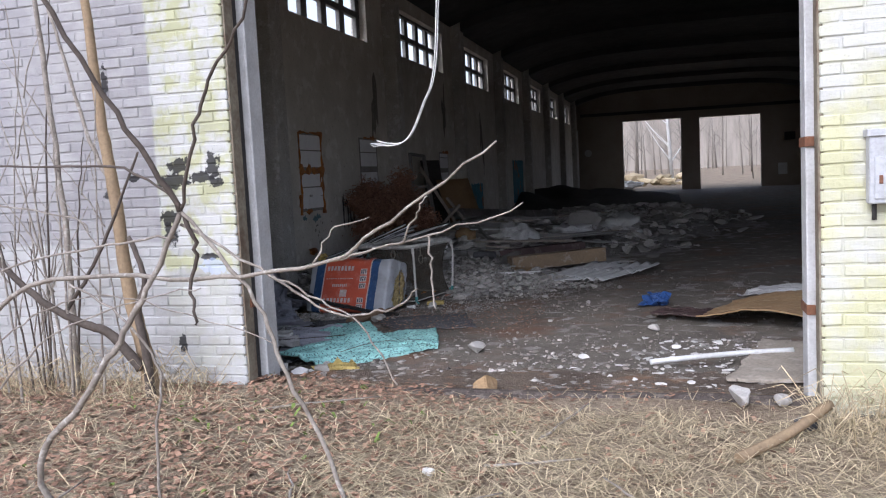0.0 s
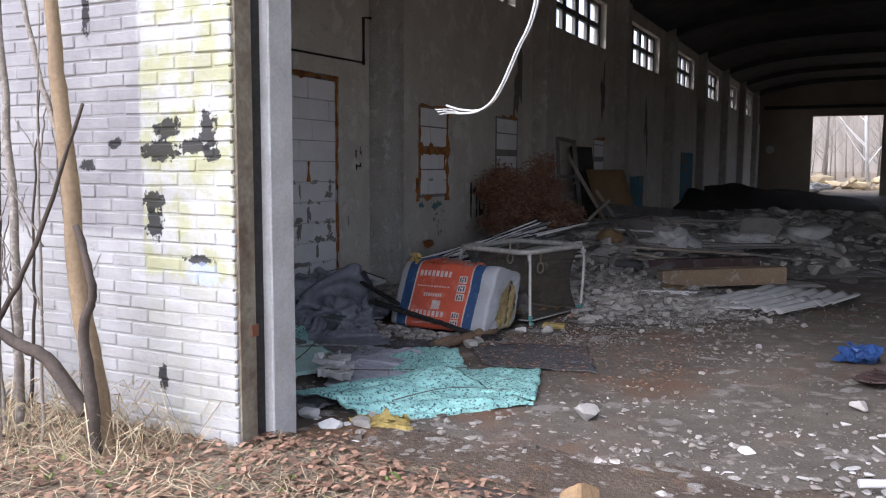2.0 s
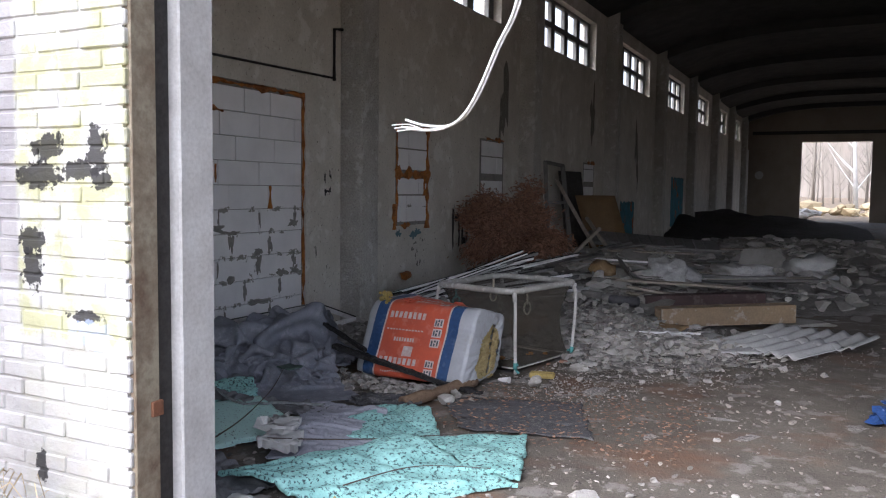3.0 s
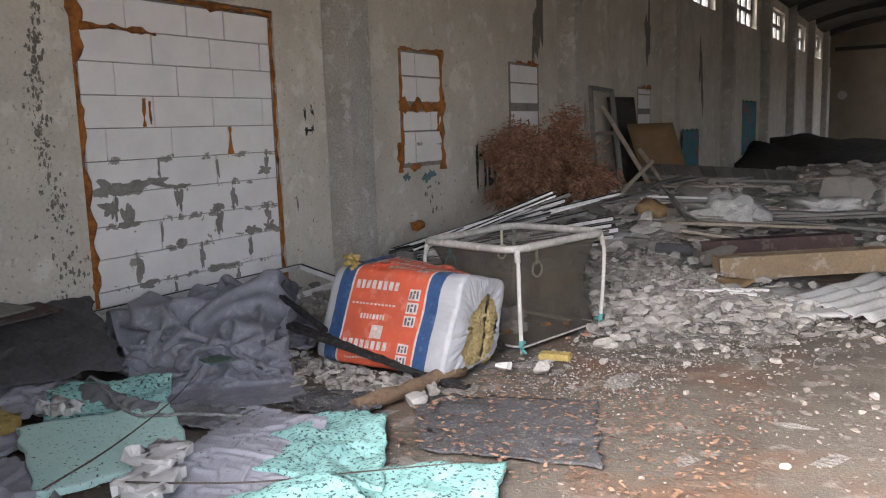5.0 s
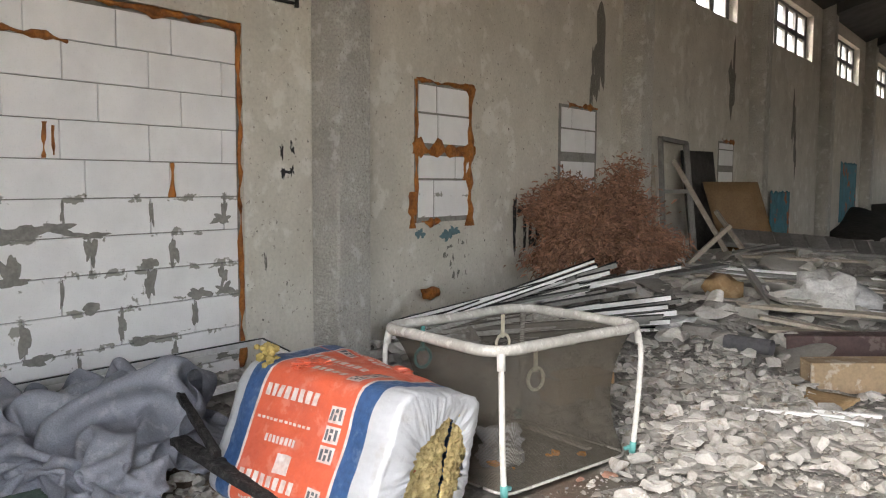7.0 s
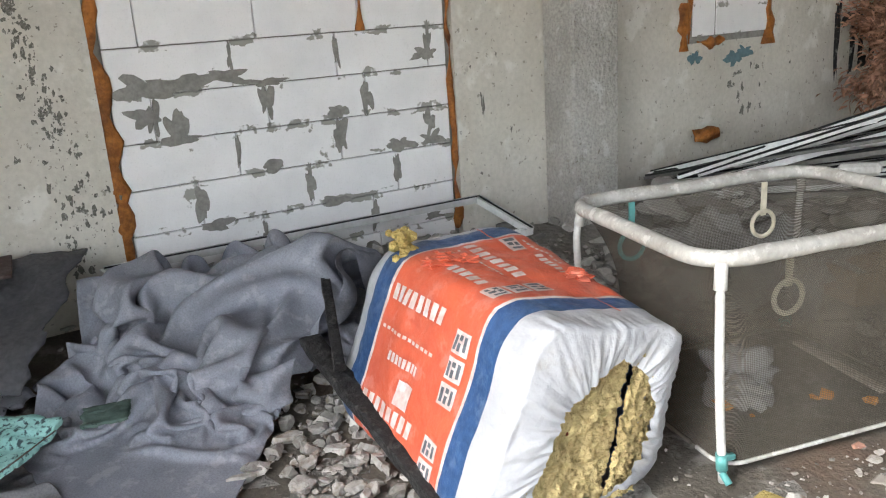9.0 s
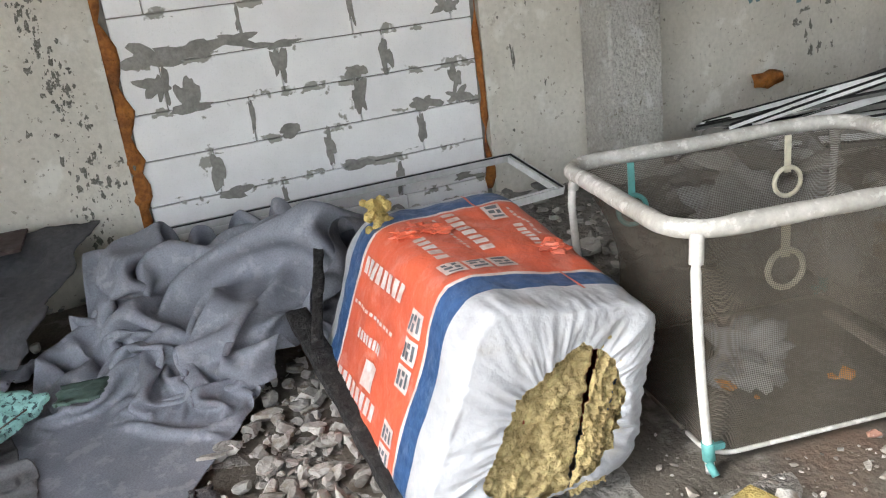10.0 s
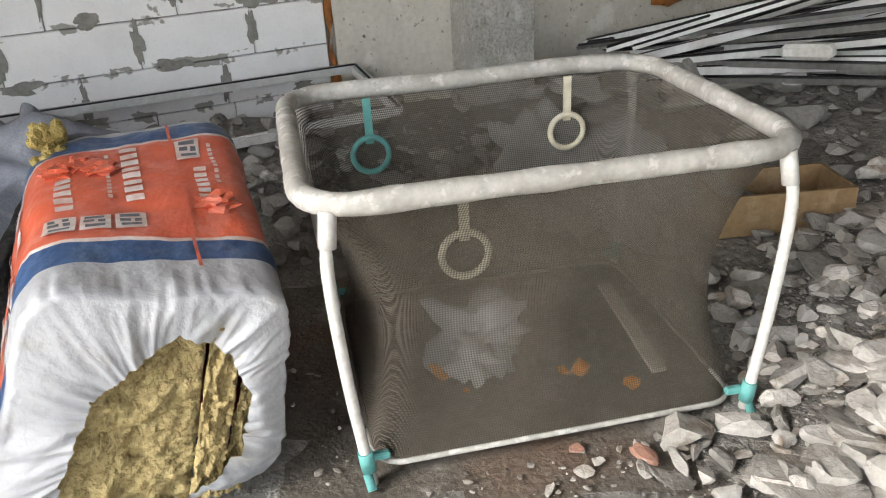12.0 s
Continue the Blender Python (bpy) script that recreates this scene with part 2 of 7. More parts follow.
def brick_paint():
    """White and yellow limewash over brick, with black sprayed marks."""
    m, nt, b = base_mat("limewashed_brick", 0.9)
    pos = coords(nt, True)
    col = mix_rgb(nt, noise_mask(nt, pos, 2.5, 0.45, 0.62), (0.30, 0.29, 0.295), (0.38, 0.37, 0.365))
    white = mix_rgb(nt, noise_mask(nt, pos, 3.0, 0.4, 0.65), (0.47, 0.47, 0.465), (0.38, 0.37, 0.355))
    col = mix_rgb(nt, step_axis(nt, pos, 2, 1.22, 0.05, False), col, white)
    pier = math_node(nt, "MAXIMUM", step_axis(nt, pos, 0, -1.90, 0.02), 0.0)
    yellow = mix_rgb(nt, noise_mask(nt, pos, 4.5, 0.44, 0.56, 8.0), (0.47, 0.47, 0.45), (0.40, 0.40, 0.25))
    col = mix_rgb(nt, pier, col, yellow)
    col = mix_rgb(nt, math_node(nt, "MULTIPLY", step_axis(nt, pos, 2, 1.0, 0.25, False), 0.75), col, white)
    pale = mix_rgb(nt, noise_mask(nt, pos, 2.2, 0.42, 0.6), (0.52, 0.52, 0.48), (0.50, 0.49, 0.31))
    col = mix_rgb(nt, step_axis(nt, pos, 0, 2.0, 0.0), col, pale)
    r = nt.nodes.new("ShaderNodeObjectInfo").outputs["Random"]
    h = nt.nodes.new("ShaderNodeHueSaturation")
    nt.links.new(math_node(nt, "ADD", math_node(nt, "MULTIPLY", r, 0.14), 0.93), h.inputs["Value"])
    nt.links.new(col, h.inputs["Color"])
    col = h.outputs[0]
    # flaked spots where bare brick and dirt show
    col = mix_rgb(nt, math_node(nt, "MULTIPLY", noise_mask(nt, pos, 7.0, 0.60, 0.68, 9.0, 0.75, (1, 1, 1.6)), 0.65), col, (0.22, 0.195, 0.175))
    col = mix_rgb(nt, math_node(nt, "MULTIPLY", noise_mask(nt, pos, 1.3, 0.52, 0.70, 6.0), 0.35), col, (0.24, 0.23, 0.22))
    col = mix_rgb(nt, math_node(nt, "MULTIPLY", noise_mask(nt, pos, 55.0, 0.55, 0.75), 0.3), col, (0.35, 0.33, 0.29))
    for cx, cz, rx, rz in ((-1.70, 1.80, 0.10, 0.055), (-1.76, 1.68, 0.13, 0.055), (-1.52, 1.70, 0.10, 0.04), (-1.41, 1.78, 0.055, 0.11), (-1.40, 1.66, 0.06, 0.04),
                           (-1.82, 1.40, 0.075, 0.06), (-1.81, 1.28, 0.06, 0.09), (-1.78, 0.42, 0.035, 0.07), (-2.10, 1.72, 0.05, 0.03), (-2.33, 1.60, 0.06, 0.03),
                           (-2.3, 2.45, 0.03, 0.12), (-1.50, 1.10, 0.10, 0.025)):
        col = mix_rgb(nt, math_node(nt, "MULTIPLY", ellipse_mask(nt, pos, cx, cz, rx, rz), 0.93), col, (0.022, 0.021, 0.022))
    col = mix_rgb(nt, math_node(nt, "MULTIPLY", ellipse_mask(nt, pos, -1.47, 1.02, 0.11, 0.06), 0.4), col, (0.45, 0.55, 0.78))
    nt.links.new(col, b.inputs["Base Color"])
    bp = nt.nodes.new("ShaderNodeBump")
    bp.inputs["Strength"].default_value, bp.inputs["Distance"].default_value = 0.6, 0.006
    nt.links.new(noise_mask(nt, pos, 40.0, 0.2, 0.8, 8.0), bp.inputs["Height"])
    nt.links.new(bp.outputs[0], b.inputs["Normal"])
    return m


M_BRICK = brick_paint()


def block_mat():
    """White aerated concrete with grey smears of adhesive, more of them low down."""
    m, nt, b = base_mat("aerated_block", 0.95)
    pos = coords(nt, True)
    col = mix_rgb(nt, noise_mask(nt, pos, 3.0, 0.4, 0.7), (0.84, 0.83, 0.83), (0.76, 0.75, 0.75))
    col = mix_rgb(nt, math_node(nt, "MULTIPLY", noise_mask(nt, pos, 90.0, 0.55, 0.7), 0.2), col, (0.5, 0.5, 0.5))
    smear = noise_mask(nt, pos, 3.6, 0.66, 0.68, 7.0)
    col = mix_rgb(nt, math_node(nt, "MULTIPLY", smear, step_axis(nt, pos, 2, 1.28, 0.1, False)), col, (0.33, 0.32, 0.29))
    sp = nt.nodes.new("ShaderNodeSeparateXYZ")
    nt.links.new(pos, sp.inputs[0])
    row = math_node(nt, "FRACT", math_node(nt, "MULTIPLY", math_node(nt, "SUBTRACT", sp.outputs[2], 0.179 - 2.46), 1 / 0.246))
    near = math_node(nt, "GREATER_THAN", math_node(nt, "ADD", math_node(nt, "ABSOLUTE", math_node(nt, "SUBTRACT", row, 0.5)), math_node(nt, "MULTIPLY", noise_mask(nt, pos, 16.0, 0.2, 0.8), 0.16)), 0.47)
    near = math_node(nt, "MULTIPLY", near, noise_mask(nt, pos, 5.5, 0.54, 0.57, 3.0))
    col = mix_rgb(nt, math_node(nt, "MULTIPLY", near, step_axis(nt, pos, 2, 1.42, 0.2, False)), col, (0.33, 0.32, 0.29))
    nt.links.new(col, b.inputs["Base Color"])
    bp = nt.nodes.new("ShaderNodeBump")
    bp.inputs["Strength"].default_value, bp.inputs["Distance"].default_value = 0.25, 0.003
    nt.links.new(noise_mask(nt, pos, 120.0, 0.2, 0.8), bp.inputs["Height"])
    nt.links.new(bp.outputs[0], b.inputs["Normal"])
    return m


M_BLOCK = block_mat()
M_ADHESIVE = surface("grey_adhesive", (0.30, 0.29, 0.265), blot=8, bump=0.6, bump_scale=60)
M_FOAM = surface("aged_foam", (0.46, 0.17, 0.035), dark=(0.10, 0.035, 0.015), blot=7, blot_amt=0.9, grain=45, grain_amt=0.4, bump=0.8, bump_scale=50, bump_dist=0.01, rough=0.6, world_space=True)
M_FELT = surface("grey_felt", (0.275, 0.285, 0.325), dark=(0.165, 0.17, 0.195), blot=5, blot_amt=0.6, grain=140, grain_amt=0.4, light=(0.44, 0.44, 0.47), light_amt=0.3, bump=0.4, bump_scale=180, bump_dist=0.003, rough=0.95, spec=0.1)
M_FELT_L = surface("lilac_felt", (0.42, 0.425, 0.475), dark=(0.28, 0.28, 0.31), blot=4, blot_amt=0.6, grain=130, grain_amt=0.35, second=((0.10, 0.10, 0.11), 40, 0.63, 0.68), bump=0.4, bump_scale=180, bump_dist=0.003, rough=0.95, spec=0.1)
M_FELT_D = surface("dark_felt", (0.23, 0.23, 0.235), dark=(0.09, 0.09, 0.092), blot=4, grain=120, grain_amt=0.4, bump=0.4, bump_scale=150, rough=0.95, spec=0.1)
M_TAR = surface("tar_paper", (0.085, 0.085, 0.092), dark=(0.04, 0.04, 0.043), blot=5, light=(0.10, 0.10, 0.10), light_amt=0.25, bump=0.4, bump_scale=90, rough=0.7)
M_TEAL = surface("teal_foam_board", (0.58, 0.84, 0.77), dark=(0.44, 0.70, 0.64), blot=4, blot_amt=0.4, grain=60, grain_amt=0.1, second=((0.06, 0.10, 0.10), 55, 0.60, 0.66), bump=0.3, bump_scale=60, rough=0.7)
M_TEAL2 = surface("speckled_teal", (0.36, 0.66, 0.61), dark=(0.12, 0.30, 0.29), blot=6, blot_amt=0.6, grain=60, grain_amt=0.2, second=((0.05, 0.085, 0.09), 48, 0.535, 0.61), bump=0.4, bump_scale=60, rough=0.7)
M_MAT = surface("dark_mat", (0.105, 0.105, 0.11), dark=(0.055, 0.055, 0.058), blot=14, grain=90, grain_amt=0.6, light=(0.24, 0.22, 0.20), light_amt=0.5, second=((0.18, 0.175, 0.17), 30, 0.60, 0.66), bump=0.8, bump_scale=110, bump_dist=0.006, rough=0.95)
M_LOG = surface("bark", (0.23, 0.155, 0.10), dark=(0.10, 0.065, 0.045), blot=9, grain=60, bump=1.0, bump_scale=40, bump_dist=0.012, stretch=(1, 1, 1))
M_CHAR = surface("charred_wood", (0.028, 0.026, 0.026), dark=(0.012, 0.012, 0.012), blot=8, light=(0.09, 0.085, 0.08), light_amt=0.5, bump=1.0, bump_scale=50, bump_dist=0.01, rough=0.65)
M_RUBBLE = surface("rubble", (0.36, 0.345, 0.32), dark=(0.24, 0.225, 0.20), blot=6, grain=50, grain_amt=0.3, bump=0.6, bump_scale=50, bump_dist=0.006, per_island=0.45, world_space=True)
M_CHIPS = surface("plaster_chips", (0.41, 0.39, 0.36), dark=(0.22, 0.20, 0.175), blot=9, blot_amt=0.7, grain=70, grain_amt=0.3, second=((0.20, 0.165, 0.13), 13, 0.54, 0.66), bump=0.9, bump_scale=60, bump_dist=0.005, per_island=0.4, world_space=True)
M_STONE = surface("pale_stone", (0.44, 0.42, 0.39), dark=(0.30, 0.28, 0.25), blot=9, grain=70, grain_amt=0.25, bump=0.7, bump_scale=50, bump_dist=0.006, per_object=0.15)
M_WHITEFOAM = surface("white_polystyrene", (0.62, 0.61, 0.59), dark=(0.36, 0.34, 0.31), blot=8, blot_amt=0.4, grain=120, grain_amt=0.12, bump=0.4, bump_scale=140)
M_REDBRICK = surface("broken_brick", (0.34, 0.18, 0.13), dark=(0.22, 0.15, 0.12), blot=12, light=(0.5, 0.45, 0.42), light_amt=0.6, bump=0.6, bump_scale=60)
M_CARD = surface("cardboard", (0.30, 0.20, 0.105), dark=(0.17, 0.105, 0.055), blot=4, light=(0.38, 0.29, 0.18), light_amt=0.4, bump=0.2, rough=0.85)
M_BROWN = surface("painted_beam", (0.27, 0.195, 0.12), dark=(0.16, 0.12, 0.085), blot=3, light=(0.38, 0.35, 0.31), light_amt=0.6, bump=0.3, rough=0.7)
M_MAROON = surface("dark_maroon_beam", (0.060, 0.036, 0.034), dark=(0.03, 0.02, 0.02), blot=4, light=(0.15, 0.13, 0.12), light_amt=0.4, rough=0.65)
M_ASBESTOS = surface("pale_corrugated_sheet", (0.50, 0.50, 0.485), dark=(0.34, 0.335, 0.32), blot=4, grain=60, bump=0.4, bump_scale=80)
M_ALU = surface("dusty_white_profile", (0.74, 0.74, 0.73), dark=(0.42, 0.41, 0.39), blot=6, blot_amt=0.6, grain=40, grain_amt=0.2, rough=0.55, bump=0.2, per_object=0.2)
M_GREYSTRIP = surface("grey_profile", (0.20, 0.195, 0.185), dark=(0.09, 0.085, 0.08), blot=6, rough=0.6, per_object=0.3)
M_RUBBER = surface("black_gasket", (0.02, 0.02, 0.02), rough=0.6)
M_PADDED = surface("grubby_white_vinyl", (0.47, 0.455, 0.42), dark=(0.25, 0.235, 0.205), blot=9, blot_amt=0.75, grain=60, grain_amt=0.3, light=(0.68, 0.67, 0.64), light_amt=0.5, bump=0.3, rough=0.7)
M_TUBE = surface("white_enamel", (0.62, 0.61, 0.58), dark=(0.45, 0.42, 0.38), blot=10, blot_amt=0.4, rough=0.45, bump=0.1)
M_TEALPLASTIC = surface("teal_plastic", (0.12, 0.36, 0.34), dark=(0.08, 0.22, 0.21), blot=14, rough=0.5, bump=0.1)
M_CREAM = surface("cream_plastic", (0.66, 0.62, 0.48), dark=(0.4, 0.37, 0.3), blot=14, rough=0.5, bump=0.1)
M_RED = surface("red_film", (0.62, 0.115, 0.055), dark=(0.42, 0.09, 0.06), blot=4, blot_amt=0.5, grain=40, grain_amt=0.12, light=(0.68, 0.30, 0.24), light_amt=0.3, bump=0.5, bump_scale=14, bump_dist=0.012, rough=0.45, spec=0.4)
M_BLUE = surface("blue_film", (0.035, 0.085, 0.20), dark=(0.02, 0.05, 0.12), blot=5, light=(0.2, 0.25, 0.34), light_amt=0.2, bump=0.5, bump_scale=14, bump_dist=0.012, rough=0.45, spec=0.4)
M_FILM = surface("white_film", (0.41, 0.42, 0.44), dark=(0.30, 0.30, 0.31), blot=5, blot_amt=0.5, grain=40, grain_amt=0.08, bump=0.45, bump_scale=26, bump_dist=0.008, rough=0.42, spec=0.45, second=((0.34, 0.33, 0.31), 7, 0.60, 0.72))
M_PRINT = surface("white_print", (0.66, 0.61, 0.59), dark=(0.52, 0.30, 0.24), blot=16, blot_amt=0.7, rough=0.5, bump=0.1)
M_INK = surface("grey_ink", (0.13, 0.14, 0.16), blot=20, rough=0.5, bump=0.1)
M_NORTH = surface("brown_end_wall", (0.36, 0.31, 0.25), dark=(0.22, 0.19, 0.15), blot=0.8, grain=20, grain_amt=0.3, bump=0.4, bump_scale=18, world_space=True)
M_WOOL = surface("mineral_wool", (0.53, 0.425, 0.21), dark=(0.33, 0.245, 0.115), blot=9, blot_amt=0.8, grain=55, grain_amt=0.5, light=(0.56, 0.47, 0.22), light_amt=0.5, bump=1.0, bump_scale=35, bump_dist=0.02, rough=0.95, spec=0.1)
M_YWOOL = surface("yellow_wool_tuft", (0.52, 0.40, 0.14), dark=(0.3, 0.22, 0.07), blot=12, bump=1.0, bump_scale=60, bump_dist=0.01)
M_NEEDLES = surface("dead_needles", (0.36, 0.20, 0.135), dark=(0.20, 0.105, 0.07), blot=5, per_island=0.5, bump=0.0, rough=0.9, world_space=True)
M_BRANCH = surface("grey_bark", (0.30, 0.265, 0.225), dark=(0.13, 0.105, 0.085), blot=9, blot_amt=0.7, grain=60, bump=0.6, bump_scale=70, light=(0.50, 0.47, 0.42), light_amt=0.5, world_space=True)
M_BRANCH_D = surface("dark_bark", (0.10, 0.08, 0.065), dark=(0.05, 0.04, 0.035), blot=9, bump=0.6, bump_scale=70, world_space=True)
M_TRUNK = surface("tan_bark", (0.31, 0.225, 0.135), dark=(0.17, 0.12, 0.08), blot=6, grain=40, bump=0.6, bump_scale=40, world_space=True)
M_STRAW = surface("dry_grass", (0.48, 0.40, 0.26), dark=(0.34, 0.26, 0.155), blot=1.6, blot_amt=0.6, grain=9, grain_amt=0.2, per_island=0.45, bump=0, rough=0.9, world_space=True)
M_LEAF = surface("dead_leaves", (0.32, 0.195, 0.13), dark=(0.17, 0.095, 0.065), blot=3, per_island=0.6, bump=0, rough=0.85, world_space=True)
M_BLUEBAG = surface("blue_plastic", (0.03, 0.075, 0.22), dark=(0.02, 0.04, 0.12), blot=9, rough=0.45)
M_POLY = surface("dusty_polythene", (0.50, 0.50, 0.49), dark=(0.28, 0.27, 0.26), blot=7, bump=0.6, bump_scale=20, bump_dist=0.015, rough=0.45)
M_BOARD = surface("grey_board", (0.33, 0.29, 0.24), dark=(0.20, 0.17, 0.14), blot=2.5, light=(0.45, 0.41, 0.36), light_amt=0.4)
M_HARDBOARD = surface("brown_hardboard", (0.20, 0.125, 0.06), dark=(0.11, 0.07, 0.04), blot=2, rough=0.7)
M_SOIL = surface("dark_heap", (0.06, 0.055, 0.05), dark=(0.025, 0.023, 0.02), blot=2, bump=1, bump_scale=12, bump_dist=0.05, world_space=True)
M_RUBFLOOR = surface("dusty_debris", (0.33, 0.315, 0.29), dark=(0.16, 0.15, 0.135), blot=2.5, blot_amt=0.7, grain=25, grain_amt=0.5, bump=1.0, bump_scale=22, bump_dist=0.03, world_space=True)
M_RUSTSOIL = surface("rust_soil", (0.20, 0.12, 0.075), dark=(0.10, 0.06, 0.04), blot=3, grain=70, bump=0.5, bump_scale=60, world_space=True)
M_CABLE = surface("white_cable", (0.62, 0.62, 0.60), dark=(0.4, 0.4, 0.38), blot=20, rough=0.5)
M_GRIT = surface("floor_grit", (0.225, 0.20, 0.175), dark=(0.14, 0.125, 0.11), blot=7, grain=60, grain_amt=0.2, bump=0.4, bump_scale=60, bump_dist=0.004, per_island=0.6, world_space=True)
M_GREYBOX = surface("grey_enamel", (0.47, 0.48, 0.50), dark=(0.30, 0.29, 0.28), blot=6, rough=0.5, bump=0.1)
M_FARWOOD = surface("far_bark", (0.25, 0.225, 0.195), dark=(0.14, 0.12, 0.10), blot=1.0, bump=0, per_island=0.4, world_space=True)
M_BIRCH = surface("birch_bark", (0.75, 0.74, 0.71), blot=3, bump=0, world_space=True)
M_BACKDROP = surface("far_woods", (0.30, 0.27, 0.235), dark=(0.19, 0.165, 0.14), blot=0.25, grain=1.5, grain_amt=0.5, bump=0, world_space=True, stretch=(1, 1, 0.12))
M_GRAFF = surface("blue_spray", (0.06, 0.22, 0.28), dark=(0.03, 0.06, 0.08), blot=4, second=((0.30, 0.10, 0.04), 2.5, 0.58, 0.62), bump=0.2)
M_BLACKP = surface("black_spray", (0.03, 0.03, 0.032), light=(0.4, 0.39, 0.36), light_amt=0.8, blot=4, bump=0.2)


def net_mat():
    """Fine knitted net: small diamond holes between dusty threads."""
    m, nt, b = base_mat("play_net", 0.9, 0.0, 0.2)
    co = coords(nt, False)
    sp = nt.nodes.new("ShaderNodeSeparateXYZ")
    nt.links.new(co, sp.inputs[0])
    h = math_node(nt, "ADD", sp.outputs[0], sp.outputs[1])
    k = 2 * math.pi / 0.0125
    a = math_node(nt, "SINE", math_node(nt, "MULTIPLY", math_node(nt, "ADD", h, sp.outputs[2]), k))
    c = math_node(nt, "SINE", math_node(nt, "MULTIPLY", math_node(nt, "SUBTRACT", h, sp.outputs[2]), k))
    hole = math_node(nt, "ADD", math_node(nt, "MULTIPLY", math_node(nt, "MULTIPLY", a, c), 1.1), 0.5, True)
    col = mix_rgb(nt, noise_mask(nt, co, 5.0, 0.35, 0.7), (0.105, 0.091, 0.072), (0.074, 0.064, 0.050))
    nt.links.new(col, b.inputs["Base Color"])
    tr = nt.nodes.new("ShaderNodeBsdfTransparent")
    mx = nt.nodes.new("ShaderNodeMixShader")
    nt.links.new(math_node(nt, "ADD", math_node(nt, "MULTIPLY", hole, 0.50), 0.13), mx.inputs[0])
    nt.links.new(b.outputs[0], mx.inputs[1])
    nt.links.new(tr.outputs[0], mx.inputs[2])
    nt.links.new(mx.outputs[0], nt.nodes["Material Output"].inputs["Surface"])
    return m


M_NET = net_mat()
M_NETHEM = surface("net_hem", (0.12, 0.105, 0.085), blot=8)
M_CLEAR, _nt, _b = base_mat("clear_film", 0.25, 0.0, 0.5)
_b.inputs["Base Color"].default_value = (0.75, 0.75, 0.76, 1)
_b.inputs["Alpha"].default_value = 0.5
# ---- the hall ----
WEST, EAST, SOUTH, SOUTH_IN, NORTH = -4.2, 10.6, 6.0, 6.45, 57.0
GATE_L, GATE_R, GATE_H = -1.25, 2.78, 4.3
BAY, FIRST = 6.0, 12.2
EAVES = 6.15


def arch_z(x, low=EAVES, rise=0.75):
    u = (x - WEST) / (EAST - WEST)
    return low + rise * (1 - (2 * u - 1) ** 4)


bm = bmesh.new()
sheet(bm, 60, 100, lambda u, v: (WEST + u * (EAST - WEST), SOUTH_IN - 0.5 + v * (NORTH - SOUTH_IN + 0.6), 0.012 * nz(u * 30, v * 90) + 0.02 * nz(u * 8, v * 25, 3)))
solo("floor", bm, M_FLOOR, "dirty cracked concrete floor covered with dust and grit", "floor", kind="structure")

# west wall with high windows
bm = bmesh.new()
T = 0.35
W_LO, W_HI, W_W = 4.52, 5.62, 3.72
B_Y0, B_Y1, B_Z1 = 9.18, 11.30, 2.70
wx0, wx1 = WEST - T, WEST
box(bm, (wx0, SOUTH_IN, -0.1), (wx1, B_Y0, W_LO))
box(bm, (wx0, B_Y0, B_Z1), (wx1, B_Y1, W_LO))
box(bm, (wx0, B_Y1, -0.1), (wx1, NORTH, W_LO))
box(bm, (wx0, SOUTH_IN, W_HI), (wx1, NORTH, EAVES + 0.25))
centres = [FIRST - 3 + BAY * i for i in range(0, 9)]
edge = SOUTH_IN
for c in centres:
    if c - W_W / 2 > SOUTH_IN and c + W_W / 2 < NORTH:
        box(bm, (wx0, edge, W_LO), (wx1, c - W_W / 2, W_HI))
        edge = c + W_W / 2
box(bm, (wx0, edge, W_LO), (wx1, NORTH, W_HI))
solo("wall_west", bm, M_CONCRETE, "stained grey plaster wall with damp streaks", "wall", kind="structure")

M_FRAME = surface("window_concrete", (0.22, 0.22, 0.21), blot=6, world_space=True)


def high_window(i, c):
    w = thing("window_%d" % i, "concrete-framed high strip window with eight empty lights", "window", pose(WEST - 0.2, c, W_LO))
    tagged(w, kind="structure", group="high windows")
    for z0, z1 in ((0, 0.08), (0.49, 0.62), (W_HI - W_LO - 0.07, W_HI - W_LO)):
        b = bmesh.new()
        box(b, (-0.05, -W_W / 2, z0), (0.05, W_W / 2, z1), bevel=0.01)
        part("rail", b, M_FRAME, w)
    for k in range(5):
        y = -W_W / 2 + 0.07 + (W_W - 0.14) * k / 4
        b = bmesh.new()
        box(b, (-0.045, y - 0.13, 0.08), (0.045, y + 0.13, W_HI - W_LO - 0.07), bevel=0.01)
        part("mullion", b, M_FRAME, w)


n_win = 0
for c in centres:
    if c - W_W / 2 > SOUTH_IN and c + W_W / 2 < NORTH:
        n_win += 1
        high_window(n_win, c)

